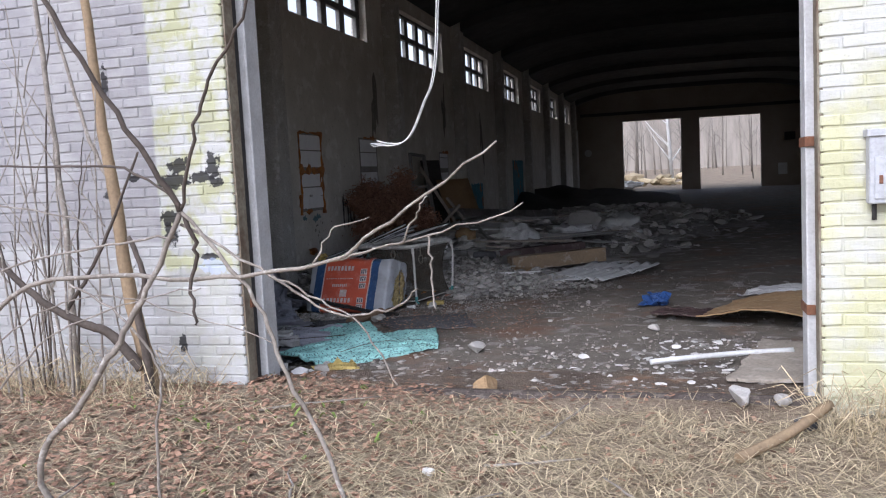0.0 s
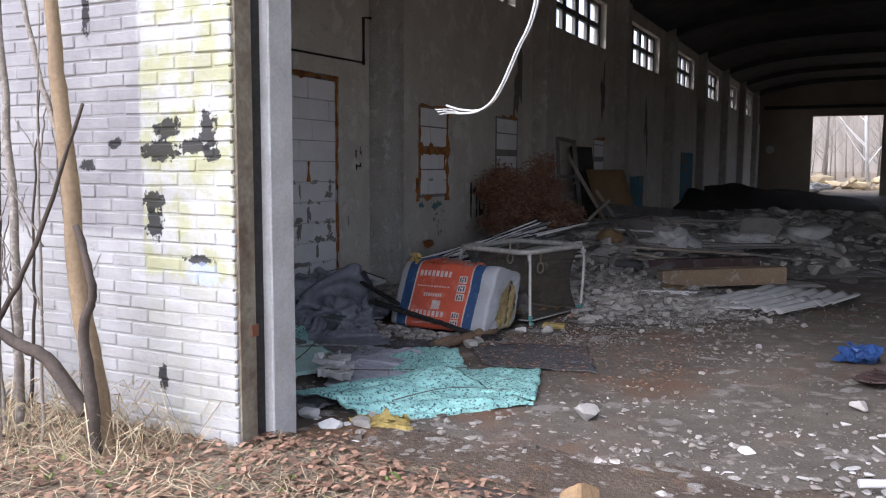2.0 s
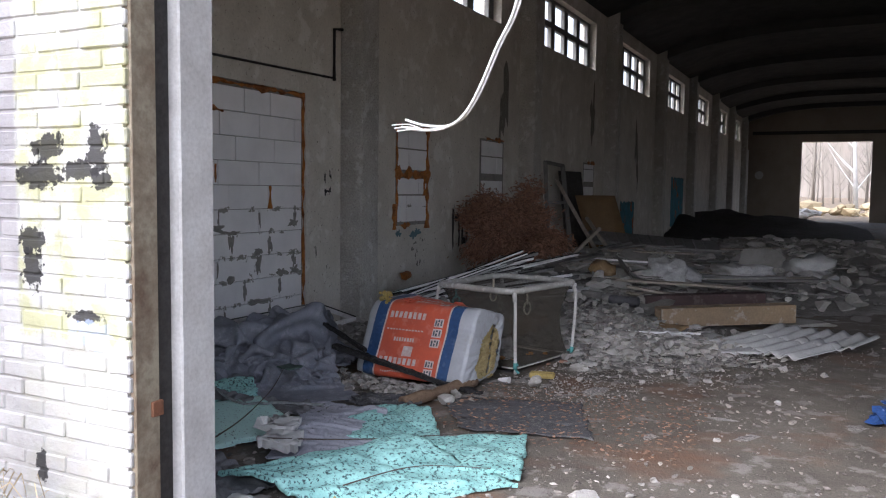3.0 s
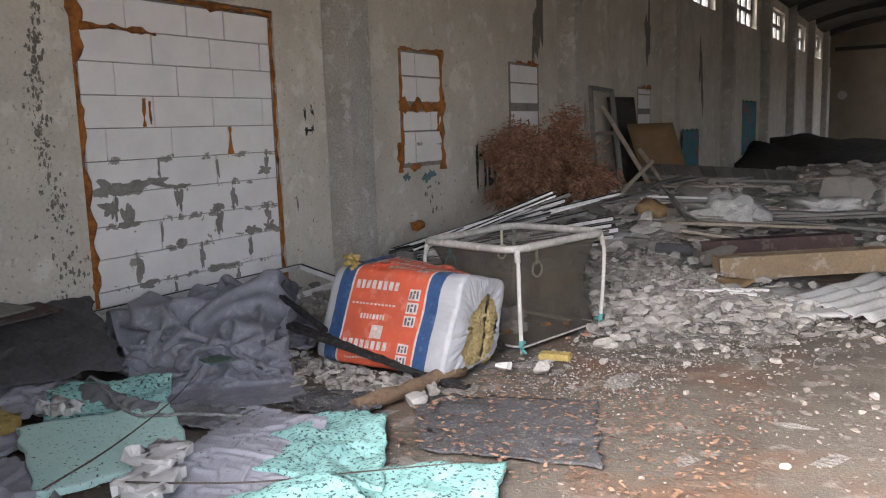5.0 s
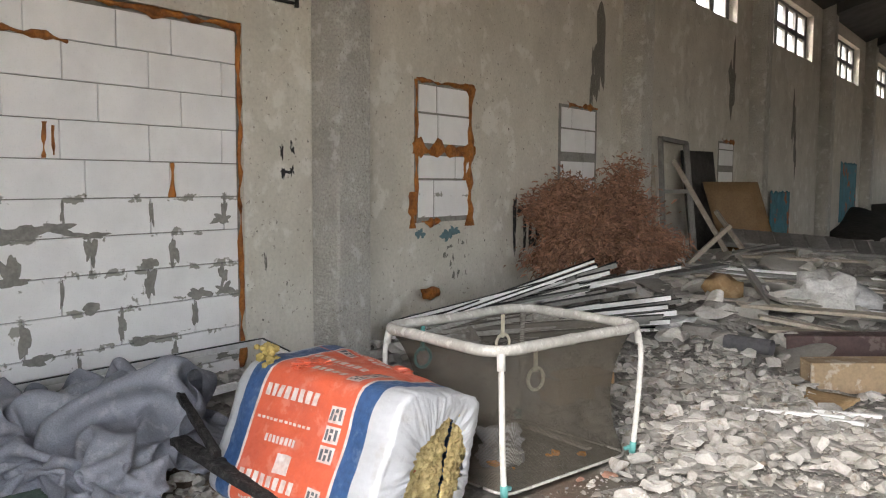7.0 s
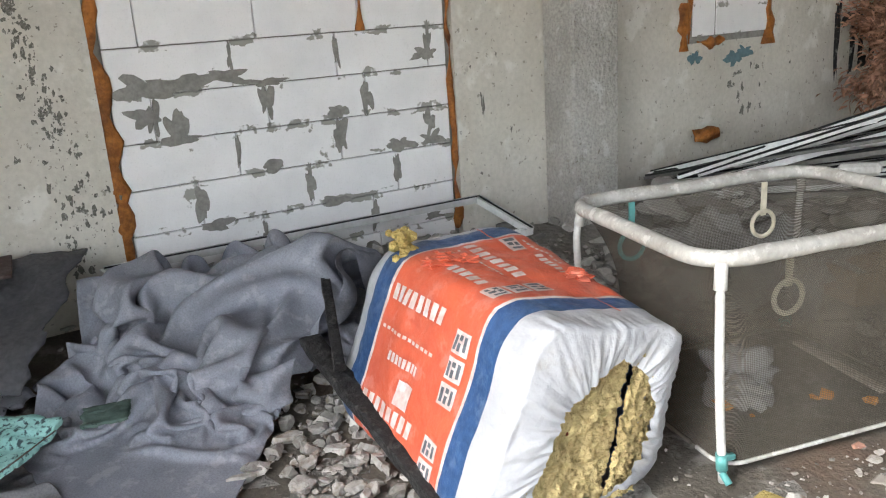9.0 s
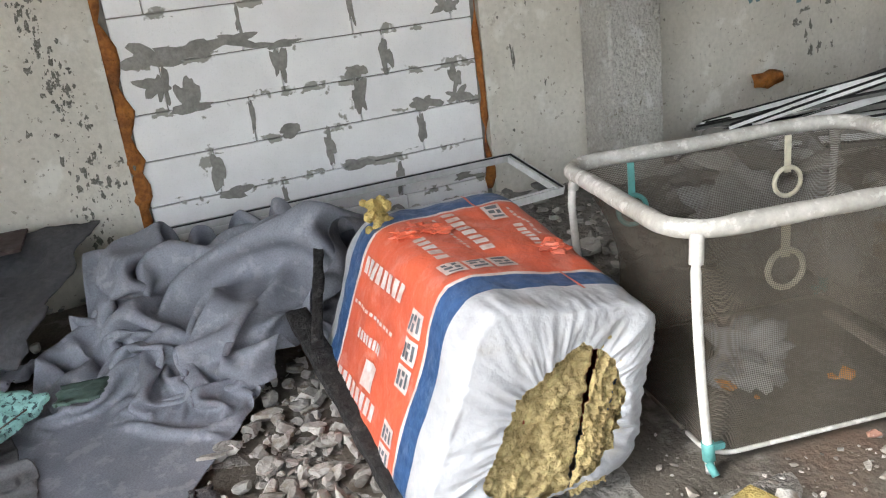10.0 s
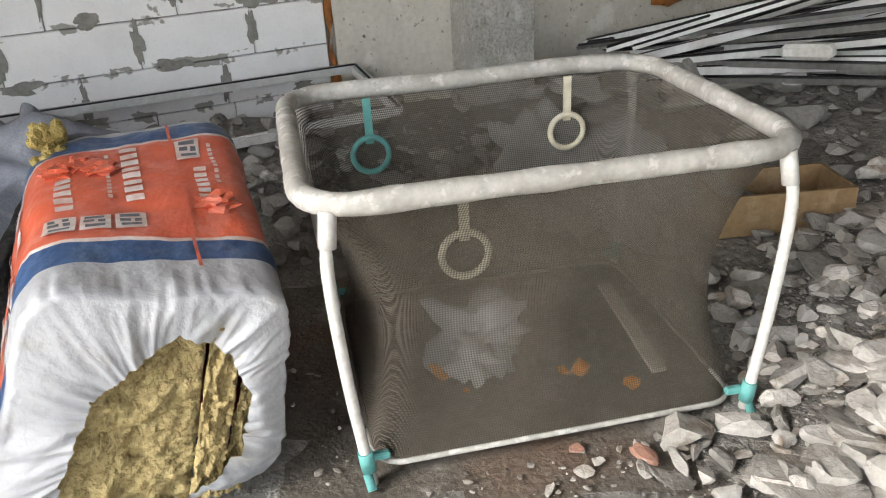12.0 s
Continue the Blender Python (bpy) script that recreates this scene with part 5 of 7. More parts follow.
part("splinter", bm, M_CHAR, plank)

frame_t = thing("window_frame", "white aluminium window frame lying by the block wall", "window frame")
def rail(p0, p1, w=0.05, h=0.05, mat=M_ALU, parent=None, name="rail"):
    p0, p1 = Vector(p0), Vector(p1)
    m = Matrix.Translation(p0) @ (p1 - p0).to_track_quat("X", "Z").to_matrix().to_4x4()
    l = (p1 - p0).length
    bm = bmesh.new()
    box(bm, (0, -w / 2, -h / 2), (l, -w / 6, h / 2), m)
    box(bm, (0, w / 6, -h / 2), (l, w / 2, h / 2), m)
    box(bm, (0.002, -w / 6, -h / 2 + 0.004), (l - 0.002, w / 6, h / 2 - 0.014), m)
    return part(name, bm, mat, parent)
fa, fb, fc, fd = (-4.10, 9.05, 0.315), (-4.10, 11.36, 0.30), (-3.62, 11.42, 0.17), (-3.62, 9.25, 0.12)
for a, b in ((fa, fb), (fb, fc), (fc, fd), (fd, fa)):
    rail(a, b, 0.055, 0.04, M_ALU, frame_t)
for a, b in ((fa, fb), (fb, fc)):
    bm = bmesh.new()
    p0, p1 = Vector(a) + Vector((0.022, 0, 0.022)), Vector(b) + Vector((0.022, 0, 0.022))
    tube(bm, [p0, p1], 0.007, 5)
    part("gasket", bm, M_RUBBER, frame_t)

bm = bmesh.new()
box(bm, (-0.12, -0.045, 0), (0.12, 0.045, 0.075), bevel=0.02)
solo("plastic_housing", bm, M_TUBE, "small rounded white plastic housing on the profiles", "housing", pose(-2.60, 13.13, 0.385, 0, -6, 22))
bm = bmesh.new()
blob(bm, (0, 0, 0.08), 0.17, 61.0, 3, (1.5, 0.8, 0.7), 1.3)
solo("plastic_sack", bm, M_POLY, "crumpled pale plastic bag behind the playpen", "sack", pose(-2.15, 11.95, 0.06, 0, 0, 60), smooth=True)
# ---- loose stones, rubble and the pile behind ----
HILLS = [(-0.75, 12.1, 0.8, 0.7, 0.11), (-1.3, 13.3, 0.9, 0.9, 0.22), (-2.6, 14.8, 1.2, 1.2, 0.38), (-1.4, 15.6, 1.0, 1.0, 0.32), (-3.2, 17.0, 1.0, 1.6, 0.40), (-1.8, 18.8, 1.6, 1.6, 0.45),
         (0.2, 17.6, 1.1, 1.2, 0.28), (-2.6, 22.0, 1.6, 2.0, 0.45), (0.6, 21.5, 1.3, 2.0, 0.35), (-0.6, 26.0, 2.5, 2.5, 0.45), (1.8, 25.0, 1.2, 2.0, 0.3), (-3.7, 13.2, 0.5, 0.6, 0.16),
         (-3.9, 10.2, 0.5, 1.5, 0.13), (-3.2, 10.9, 0.6, 0.5, 0.10), (-2.6, 11.6, 0.6, 0.5, 0.08)]


def heap_z(x, y):
    return bumps(x, y, HILLS)


bm = bmesh.new()
sheet(bm, 70, 170, lambda u, v: (-4.19 + 8.5 * u, 9.0 + 22 * v, heap_z(-4.19 + 8.5 * u, 9.0 + 22 * v) * (1 + 0.35 * nz(u * 30, v * 70)) + 0.03 * nz(u * 40, v * 100, 3.0) - 0.012))
solo("rubble_bed", bm, M_RUBFLOOR, "heaped dusty building debris on the floor", "rubble", kind="stuff")
bm = bmesh.new()
sheet(bm, 50, 40, lambda u, v: (-4.19 + 6.5 * u, 31 + 17 * v, 1.15 * math.sin(math.pi * v) ** 0.7 * math.cos(u * 1.5) ** 0.8 * (0.7 + 0.5 * nz(u * 5, v * 7)) - 0.02))
solo("earth_heap", bm, M_SOIL, "dark heap of earth and burnt waste", "earth heap", kind="stuff")

_t = bmesh.new()
bmesh.ops.create_icosphere(_t, subdivisions=1, radius=1)
ICO_V = np.array([v.co[:] for v in _t.verts])
ICO_F = np.array([[v.index for v in f.verts] for f in _t.faces])
_t.free()
_t = bmesh.new()
bmesh.ops.create_icosphere(_t, subdivisions=2, radius=1)
ICO2_V = np.array([v.co[:] for v in _t.verts])
ICO2_F = np.array([[v.index for v in f.verts] for f in _t.faces])
_t.free()
_t = bmesh.new()
bmesh.ops.create_icosphere(_t, subdivisions=3, radius=1)
ICO3_V = np.array([v.co[:] for v in _t.verts])
ICO3_F = np.array([[v.index for v in f.verts] for f in _t.faces])
_t.free()
rng = np.random.default_rng(7)


def shard(rough=0.35):
    v = ICO_V * (1 + rough * (rng.random((len(ICO_V), 1)) - 0.5) * 2)
    n = rng.normal(size=(5, 3))
    for k in n:
        k /= np.linalg.norm(k)
        d = v @ k
        v = v - np.outer(np.maximum(d - 0.62, 0), k)
    return v


SHARDS = [shard() for _ in range(14)]


def boulder(seed, base):
    """A broken lump with flat fracture faces and a pitted skin."""
    v = base.copy()
    for k in rng.normal(size=(9, 3)):
        k = k / np.linalg.norm(k)
        v = v - np.outer(np.maximum(v @ k - rng.uniform(0.36, 0.72), 0), k)
    f = np.array([1 + 0.10 * nz(q[0] * 2.5 + seed, q[1] * 2.5, q[2] * 2.5) + 0.05 * nz(q[0] * 7 + seed, q[1] * 7, q[2] * 7) + 0.03 * nz(q[0] * 16 + seed, q[1] * 16, q[2] * 16) for q in v])
    return v * f[:, None] * 1.15


BOULDERS = [boulder(7.7 * i, ICO3_V) for i in range(10)]
LUMPS = [boulder(5.3 * i + 90, ICO2_V) for i in range(14)]


def covered(x, y):
    """Under the playpen or the insulation pack."""
    p = PEN.matrix_basis.inverted() @ Vector((x, y, 0))
    q = PACK.matrix_basis.inverted() @ Vector((x, y, 0))
    return (abs(p.x) < 0.53 and abs(p.y) < 0.46) or (abs(q.x) < 0.5 and -0.42 < q.y < 0.26)


def scatter(name, count, place, size, mat, label, category, flat=(0.35, 0.8)):
    """Many broken pieces in one mesh; place() gives x, y and the ground's height there."""
    V, F, base = [], [], 0
    for i in range(count):
        x, y, z = place()
        s = size()
        if covered(x, y):
            continue
        kit, faces = (BOULDERS, ICO3_F) if s > 0.07 else (LUMPS, ICO2_F) if s > 0.018 else (SHARDS, ICO_F)
        v = kit[rng.integers(len(kit))] * np.array([s * rng.uniform(0.7, 1.6), s * rng.uniform(0.5, 1.0), s * rng.uniform(*flat)])
        a, b = rng.uniform(0, 6.28), rng.normal(0, 0.25)
        ca, sa, cb, sb = math.cos(a), math.sin(a), math.cos(b), math.sin(b)
        R = np.array([[ca, -sa, 0], [sa, ca, 0], [0, 0, 1]]) @ np.array([[1, 0, 0], [0, cb, -sb], [0, sb, cb]])
        v = v @ R.T
        V.append(v + np.array([x, y, z - v[:, 2].min() * 0.75]))
        F.append(faces + base)
        base += len(v)
    me = bpy.data.meshes.new(name)
    me.from_pydata(np.concatenate(V).tolist(), [], np.concatenate(F).tolist())
    me.materials.append(mat)
    return tagged(new(name, me), label, category, kind="stuff")


def near_hills(hills, spread=1.1):
    def f():
        cx, cy, rx, ry, h = hills[rng.integers(len(hills))]
        x, y = rng.normal(cx, rx * spread * 0.7), rng.normal(cy, ry * spread * 0.7)
        x = min(max(x, -4.1), 4.0)
        return x, y, heap_z(x, y)
    return f


def area(x0, x1, y0, y1):
    def f():
        x, y = rng.uniform(x0, x1), rng.uniform(y0, y1)
        return x, y, heap_z(x, y) if y > 9 else 0.0
    return f


def sizes(lo, hi, p=3.0):
    return lambda: lo + (hi - lo) * rng.random() ** p


PEN_SIDE = [(-0.80, 11.7, 0.55, 0.55, 0), (-0.55, 12.3, 0.7, 0.6, 0), (-1.1, 12.6, 0.6, 0.5, 0), (-0.1, 12.3, 0.5, 0.5, 0)]
scatter("plaster_rubble", 3200, near_hills(PEN_SIDE), sizes(0.006, 0.070, 4.2), M_CHIPS, "pale broken plaster and brick rubble", "rubble")
scatter("plaster_rubble", 420, near_hills([(-2.05, 9.42, 0.42, 0.20, 0), (-1.75, 9.38, 0.2, 0.15, 0), (-2.35, 9.55, 0.3, 0.2, 0)]), sizes(0.010, 0.05, 2.0), M_CHIPS, "chalky plaster crumbs beside the felt", "rubble")
scatter("plaster_flakes", 260, near_hills(PEN_SIDE, 1.3), sizes(0.03, 0.13, 2.2), M_CHIPS, "flat flakes of broken plasterboard on the rubble", "rubble", (0.06, 0.18))
scatter("rubble_pile", 1300, near_hills(HILLS[:2]), sizes(0.008, 0.07, 4.0), M_RUBBLE, "grey building rubble beside the playpen", "rubble")
scatter("rubble_pile", 2200, near_hills(HILLS[2:12]), sizes(0.03, 0.17), M_RUBBLE, "grey heaped building rubble", "rubble")
scatter("rubble_pile", 700, near_hills(HILLS[12:], 1.2), sizes(0.015, 0.07), M_RUBBLE, "grey plaster rubble along the wall foot", "rubble")
scatter("floor_grit", 8000, area(-3.5, 3.2, 6.6, 13.5), sizes(0.002, 0.015, 4.0), M_GRIT, "scattered grit and plaster crumbs", "grit")
scatter("floor_grit", 1600, area(-1.4, 1.2, 9.8, 13.2), sizes(0.003, 0.028, 3.0), M_GRIT, "scattered grit and plaster crumbs", "grit")
scatter("threshold_grit", 1500, area(-1.2, 2.75, 6.1, 8.6), sizes(0.003, 0.022, 3.5), M_GRIT, "pale crumbs and litter on the threshold", "grit")
scatter("fine_rubble", 9000, near_hills(PEN_SIDE + [(-0.3, 10.8, 0.6, 0.7, 0), (-0.6, 9.9, 0.6, 0.4, 0)]), sizes(0.0025, 0.011, 2.0), M_CHIPS, "fine crushed plaster between the stones", "rubble")
scatter("threshold_chips", 900, area(-1.2, 2.75, 6.3, 8.3), lambda: 0.004 + 0.032 * rng.random() ** 4, M_CHIPS, "pale plaster flakes trodden into the threshold", "rubble", (0.15, 0.5))
scatter("threshold_chips", 380, near_hills([(1.9, 7.3, 0.7, 0.5, 0), (2.2, 8.0, 0.5, 0.3, 0), (1.6, 6.5, 0.8, 0.25, 0), (-1.2, 6.7, 0.35, 0.2, 0)]), lambda: 0.006 + 0.045 * rng.random() ** 3.5, M_WHITEFOAM, "broken white foam and paper litter in the gateway", "litter", (0.08, 0.35))
scatter("threshold_rubble", 480, near_hills([(-0.9, 6.75, 0.35, 0.22, 0), (-0.3, 6.9, 0.6, 0.2, 0), (-1.5, 7.3, 0.5, 0.4, 0), (0.6, 7.2, 0.7, 0.4, 0), (-2.0, 7.9, 0.4, 0.5, 0)]), sizes(0.006, 0.04, 2.8), M_GRIT, "pale plaster crumbs and foam bits on the threshold", "rubble", (0.25, 0.6))
scatter("flat_debris", 700, near_hills(HILLS[2:11], 1.3), sizes(0.08, 0.34, 2.0), M_RUBBLE, "flat broken slabs in the rubble", "rubble", (0.05, 0.16))


def single_stone(x, y, r, seed, mat=M_STONE, label="pale chalky stone lying on the floor", sq=(1.2, 0.9, 0.7), z=None):
    bm = bmesh.new()
    v = BOULDERS[seed % len(BOULDERS)] * np.array(sq) * r
    vs = [bm.verts.new(q) for q in v]
    for f in ICO3_F:
        bm.faces.new([vs[i] for i in f])
    lowest = v[:, 2].min()
    return solo("stone", bm, mat, label, "stone", pose(x, y, (heap_z(x, y) if z is None else z) - lowest - 0.004, 0, 0, seed * 47), group="loose stones")


k = 0
for x, y, r in ((-1.22, 10.02, 0.052), (-0.96, 10.04, 0.065), (-1.38, 9.18, 0.07), (0.16, 7.66, 0.085), (-1.40, 6.85, 0.07), (-1.18, 6.75, 0.06), (-1.05, 7.0, 0.05), (-1.0, 6.85, 0.07), (1.7, 8.7, 0.06),
                (-0.86, 11.40, 0.042), (-0.80, 11.62, 0.06), (-0.66, 11.42, 0.055), (-0.98, 11.75, 0.05), (-0.6, 11.68, 0.06), (-0.92, 11.95, 0.055), (-0.45, 11.5, 0.045), (-1.2, 11.95, 0.045), (-0.4, 11.95, 0.06), (-0.72, 11.15, 0.03), (-0.9, 11.1, 0.025),
                (0.6, 9.2, 0.025), (0.9, 10.4, 0.03), (0.3, 10.9, 0.035), (1.2, 11.6, 0.04), (-0.2, 10.6, 0.03), (-0.35, 11.0, 0.035), (0.05, 11.6, 0.04)):
    single_stone(x, y, r, k, M_WHITEFOAM if k in (0, 4, 5) else M_STONE, "white lump of plaster on the floor" if k in (0, 4, 5) else "pale chalky stone lying on the floor")
    k += 1
for x, y, r in ((-1.04, 11.02, 0.034), (-1.14, 10.9, 0.022), (-1.22, 11.2, 0.02)):
    single_stone(x, y, r, k, M_REDBRICK, "broken piece of red brick", (1.3, 0.8, 0.7))
    k += 1
for x, y, rz, w in ((-1.02, 10.38, 12, 0.11),):
    bm = bmesh.new()
    box(bm, (-w, -0.055, 0), (w, 0.055, 0.045), bevel=0.012)
    solo("brick", bm, M_YWOOL, "worn yellowish brick lying flat", "brick", pose(x, y, 0.004, 0, 0, rz), group="loose bricks")


def chunk(corners, thick, z, mat, name, label, cat, seed=0, tilt=0.0):
    return flap(name, corners, (lambda u, v: z + tilt * v), 0.012, 2.0, mat, label, cat, thick, 10, 8, seed)


chunk([(-1.80, 7.46), (-1.52, 7.46), (-1.66, 7.75), (-1.86, 7.72)], 0.05, 0.13, M_WHITEFOAM, "polystyrene_piece", "broken white polystyrene slab on the foam board", "polystyrene", 3)
chunk([(-1.92, 7.66), (-1.72, 7.72), (-1.80, 7.92), (-2.0, 7.88)], 0.05, 0.15, M_WHITEFOAM, "polystyrene_piece", "broken white polystyrene slab on the foam board", "polystyrene", 6)
chunk([(-2.98, 7.92), (-2.80, 7.90), (-2.78, 8.02), (-2.95, 8.06)], 0.04, 0.15, M_WHITEFOAM, "polystyrene_piece", "white polystyrene offcut on the board", "polystyrene", 8)
chunk([(-1.05, 6.85), (-0.72, 6.92), (-0.82, 7.08), (-1.08, 7.0)], 0.06, 0.03, M_YWOOL, "wool_scrap", "yellow-brown scrap of insulation board", "insulation", 12)
chunk([(-3.55, 7.55), (-3.0, 7.62), (-3.05, 7.85), (-3.5, 7.9)], 0.06, 0.1, M_YWOOL, "wool_scrap", "yellow-brown scrap of insulation wool", "insulation", 15)

# planks and sheets in the middle
chunk([(-0.32, 12.95), (0.30, 12.02), (0.62, 12.25), (0.05, 13.2)], 0.02, 0.06, M_ASBESTOS, "roof_sheet", "flat pale roofing sheet offcut", "roof sheet", 2)


def corrugated(c, rz, lx, ly, label):
    bm = bmesh.new()
    sheet(bm, 60, 8, lambda u, v: ((u - 0.5) * lx, (v - 0.5) * ly, 0.05 + 0.024 * math.sin(u * lx / 0.17 * 2 * math.pi) + 0.02 * nz(u * 2, v * 2)), 0.008)
    return solo("roof_sheet", bm, M_ASBESTOS, label, "roof sheet", pose(*c, 2, 0, rz))


corrugated((0.72, 12.75, 0.03), -28, 1.0, 0.9, "pale grey corrugated roofing sheet on the floor")
corrugated((1.05, 13.3, 0.05), -20, 1.1, 0.8, "pale grey corrugated roofing sheet on the floor")


def beam_between(p0, p1, w, h, mat, name, label, cat, open_box=True):
    p0, p1 = Vector(p0), Vector(p1)
    m = Matrix.Translation(p0) @ (p1 - p0).to_track_quat("X", "Z").to_matrix().to_4x4()
    l = (p1 - p0).length
    bm = bmesh.new()
    n = 14
    for y0, y1, z0, z1 in ((-w / 2, -w / 2 + 0.02, 0, h), (w / 2 - 0.02, w / 2, 0, h), (-w / 2 + 0.02, w / 2 - 0.02, h - 0.025, h - 0.004)):
        box(bm, (0, y0, z0), (l, y1, z1), m, 0.004)
    return solo(name, bm, mat, label, cat)


beam_between((-0.62, 13.35, 0.06), (0.78, 14.25, 0.10), 0.22, 0.22, M_BROWN, "door_casing", "long tan painted wooden casing", "beam")
beam_between((-0.95, 14.1, 0.08), (0.42, 14.75, 0.14), 0.2, 0.24, M_MAROON, "door_casing", "long dark maroon wooden casing", "beam")
chunk([(-0.92, 12.75), (-0.3, 12.55), (-0.2, 12.95), (-0.85, 13.15)], 0.02, 0.10, M_CARD, "cardboard_piece", "crumpled brown cardboard on the rubble", "cardboard", 5, 0.05)
for i in range(7):
    beam_between((-0.75 + rnd(-.1, .1), 12.35 + rnd(-.15, .15), 0.10 + 0.01 * i), (-0.15 + rnd(-.1, .2), 12.55 + rnd(-.2, .2), 0.08 + 0.01 * i), 0.03, 0.01, M_ALU, "plastic_strip", "short white plastic trim strip", "strip")["group"] = "short strips"
bm = bmesh.new()
blob(bm, (0, 0, 0.17), 0.26, 5.0, 3, (1.25, 0.9, 0.85), 0.8)
solo("crumpled_polythene", bm, M_POLY, "dusty crumpled polythene sheet bundle", "polythene", pose(-0.95, 15.6, heap_z(-0.95, 15.6) - 0.02), smooth=True)
for x, y, r, s in ((-1.8, 14.0, 0.14, 13), (-0.2, 17.2, 0.3, 17), (0.8, 19.0, 0.4, 23)):
    bm = bmesh.new()
    blob(bm, (0, 0, r * 0.4), r, s, 3, (1.4, 1.0, 0.5), 1.0)
    solo("crumpled_polythene", bm, M_POLY if s != 23 else M_ASBESTOS, "dusty grey crumpled plastic sheeting in the rubble", "polythene", pose(x, y, heap_z(x, y) - 0.02, 0, 0, s * 20), smooth=True)
bm = bmesh.new()
blob(bm, (0, 0, 0.08), 0.16, 44.0, 2, (1.2, 0.8, 0.8), 0.5)
solo("foam_lump", bm, M_CARD, "orange-brown lump of hardened foam", "foam", pose(-1.75, 15.0, heap_z(-1.75, 15.0) + 0.02), smooth=True)
bm = bmesh.new()
tube(bm, [(0, 0, 0.06), (0.35, 0.08, 0.06)], 0.06, 14, cap=False)
solo("pipe_offcut", bm, M_TAR, "short dark plastic pipe offcut", "pipe", pose(-1.25, 13.55, heap_z(-1.25, 13.55), 0, 0, -20))

# long white window profiles in a fanned heap
for i in range(46):
    q = (i % 23) / 22
    p0 = (-4.08 + 0.6 * rnd(0, 1), 12.75 + 0.5 * rnd(0, 1), 0.10 + 0.18 * q)
    p1 = (-2.20 + 0.45 * rnd(-1, 1), 13.75 + 0.55 * rnd(-1, 1) * 0.8, 0.22 + 0.62 * q)
    kind = "grey" if i % 5 in (1, 3) else "white"
    t = thing("window_profile", "long dusty %s window profile in a fanned heap" % kind, "profile", group="window profiles")
    rail(p0, p1, rnd(0.03, 0.075), rnd(0.02, 0.045), M_ALU if kind == "white" else M_GREYSTRIP, t, "profile_rail")
    bm = bmesh.new()
    tube(bm, [Vector(p0) + Vector((0.016, -0.014, 0.021)), Vector(p1) + Vector((0.016, -0.014, 0.021))], 0.008, 5)
    part("gasket", bm, M_RUBBER, t, "black rubber gasket")
for i in range(10):
    y = 15.0 + 0.28 * i
    t = thing("window_profile", "long white aluminium trim lying on the rubble", "profile", group="window profiles")
    rail((-2.7 + rnd(-.4, .4), y + rnd(-.3, .3), 0.40 + heap_z(-2, y) * 0.25), (-0.3 + rnd(-.5, .5), y + 0.5 + rnd(-.4, .4), 0.22 + heap_z(-0.5, y) * 0.5), 0.06, 0.03, M_ALU if i % 2 else M_GREYSTRIP, t, "profile_rail")
for i in range(30):
    x0, y0 = rnd(-3.4, 0.2), rnd(14.2, 21.5)
    beam_between((x0, y0, heap_z(x0, y0) + 0.10), (x0 + rnd(0.8, 1.8), y0 + rnd(0.2, 1.2), heap_z(x0 + 1, y0 + 0.6) + rnd(0.05, 0.2)), rnd(0.12, 0.3), 0.03, M_GREYSTRIP if i % 3 else M_BOARD, "loose_board", "grey broken board lying on the rubble", "board")["group"] = "loose boards"
for c, rz, w in (((-2.6, 20.0, 0.62), 22, 1.5), ((-1.6, 20.6, 0.52), 18, 1.4)):
    rp = thing("ribbed_panel", "grey ribbed panel lying tilted on the rubble", "panel", pose(*c, 14, 4, rz), group="ribbed panels")
    bm = bmesh.new()
    box(bm, (-w / 2, -0.35, 0), (w / 2, 0.35, 0.09), bevel=0.02)
    part("slab", bm, M_GREYSTRIP, rp)
    for j in range(6):
        bm = bmesh.new()
        box(bm, (-w / 2 + 0.1 + j * (w - 0.2) / 6, -0.3, 0.088), (-w / 2 + 0.13 + j * (w - 0.2) / 6, 0.3, 0.105))
        part("rib", bm, M_GREYSTRIP, rp)

# little open crate and plywood scrap
crate = thing("wooden_crate", "small open brown wooden crate among the rubble", "crate", pose(-1.87, 12.23, 0.05, 0, 0, 71))
for lo, hi in (((-0.26, -0.13, 0), (0.26, -0.115, 0.16)), ((-0.26, 0.115, 0), (0.26, 0.13, 0.16)), ((-0.26, -0.115, 0), (-0.245, 0.115, 0.16)), ((0.245, -0.115, 0), (0.26, 0.115, 0.16)), ((-0.245, -0.115, 0), (0.245, 0.115, 0.012))):
    bm = bmesh.new()
    box(bm, lo, hi, bevel=0.002)
    part("side_board", bm, M_CARD, crate)
chunk([(-1.50, 12.02), (-1.17, 12.0), (-1.10, 12.45), (-1.55, 12.62)], 0.012, 0.06, M_BOARD, "plywood_scrap", "greyish plywood scrap lying flat", "plywood", 9)

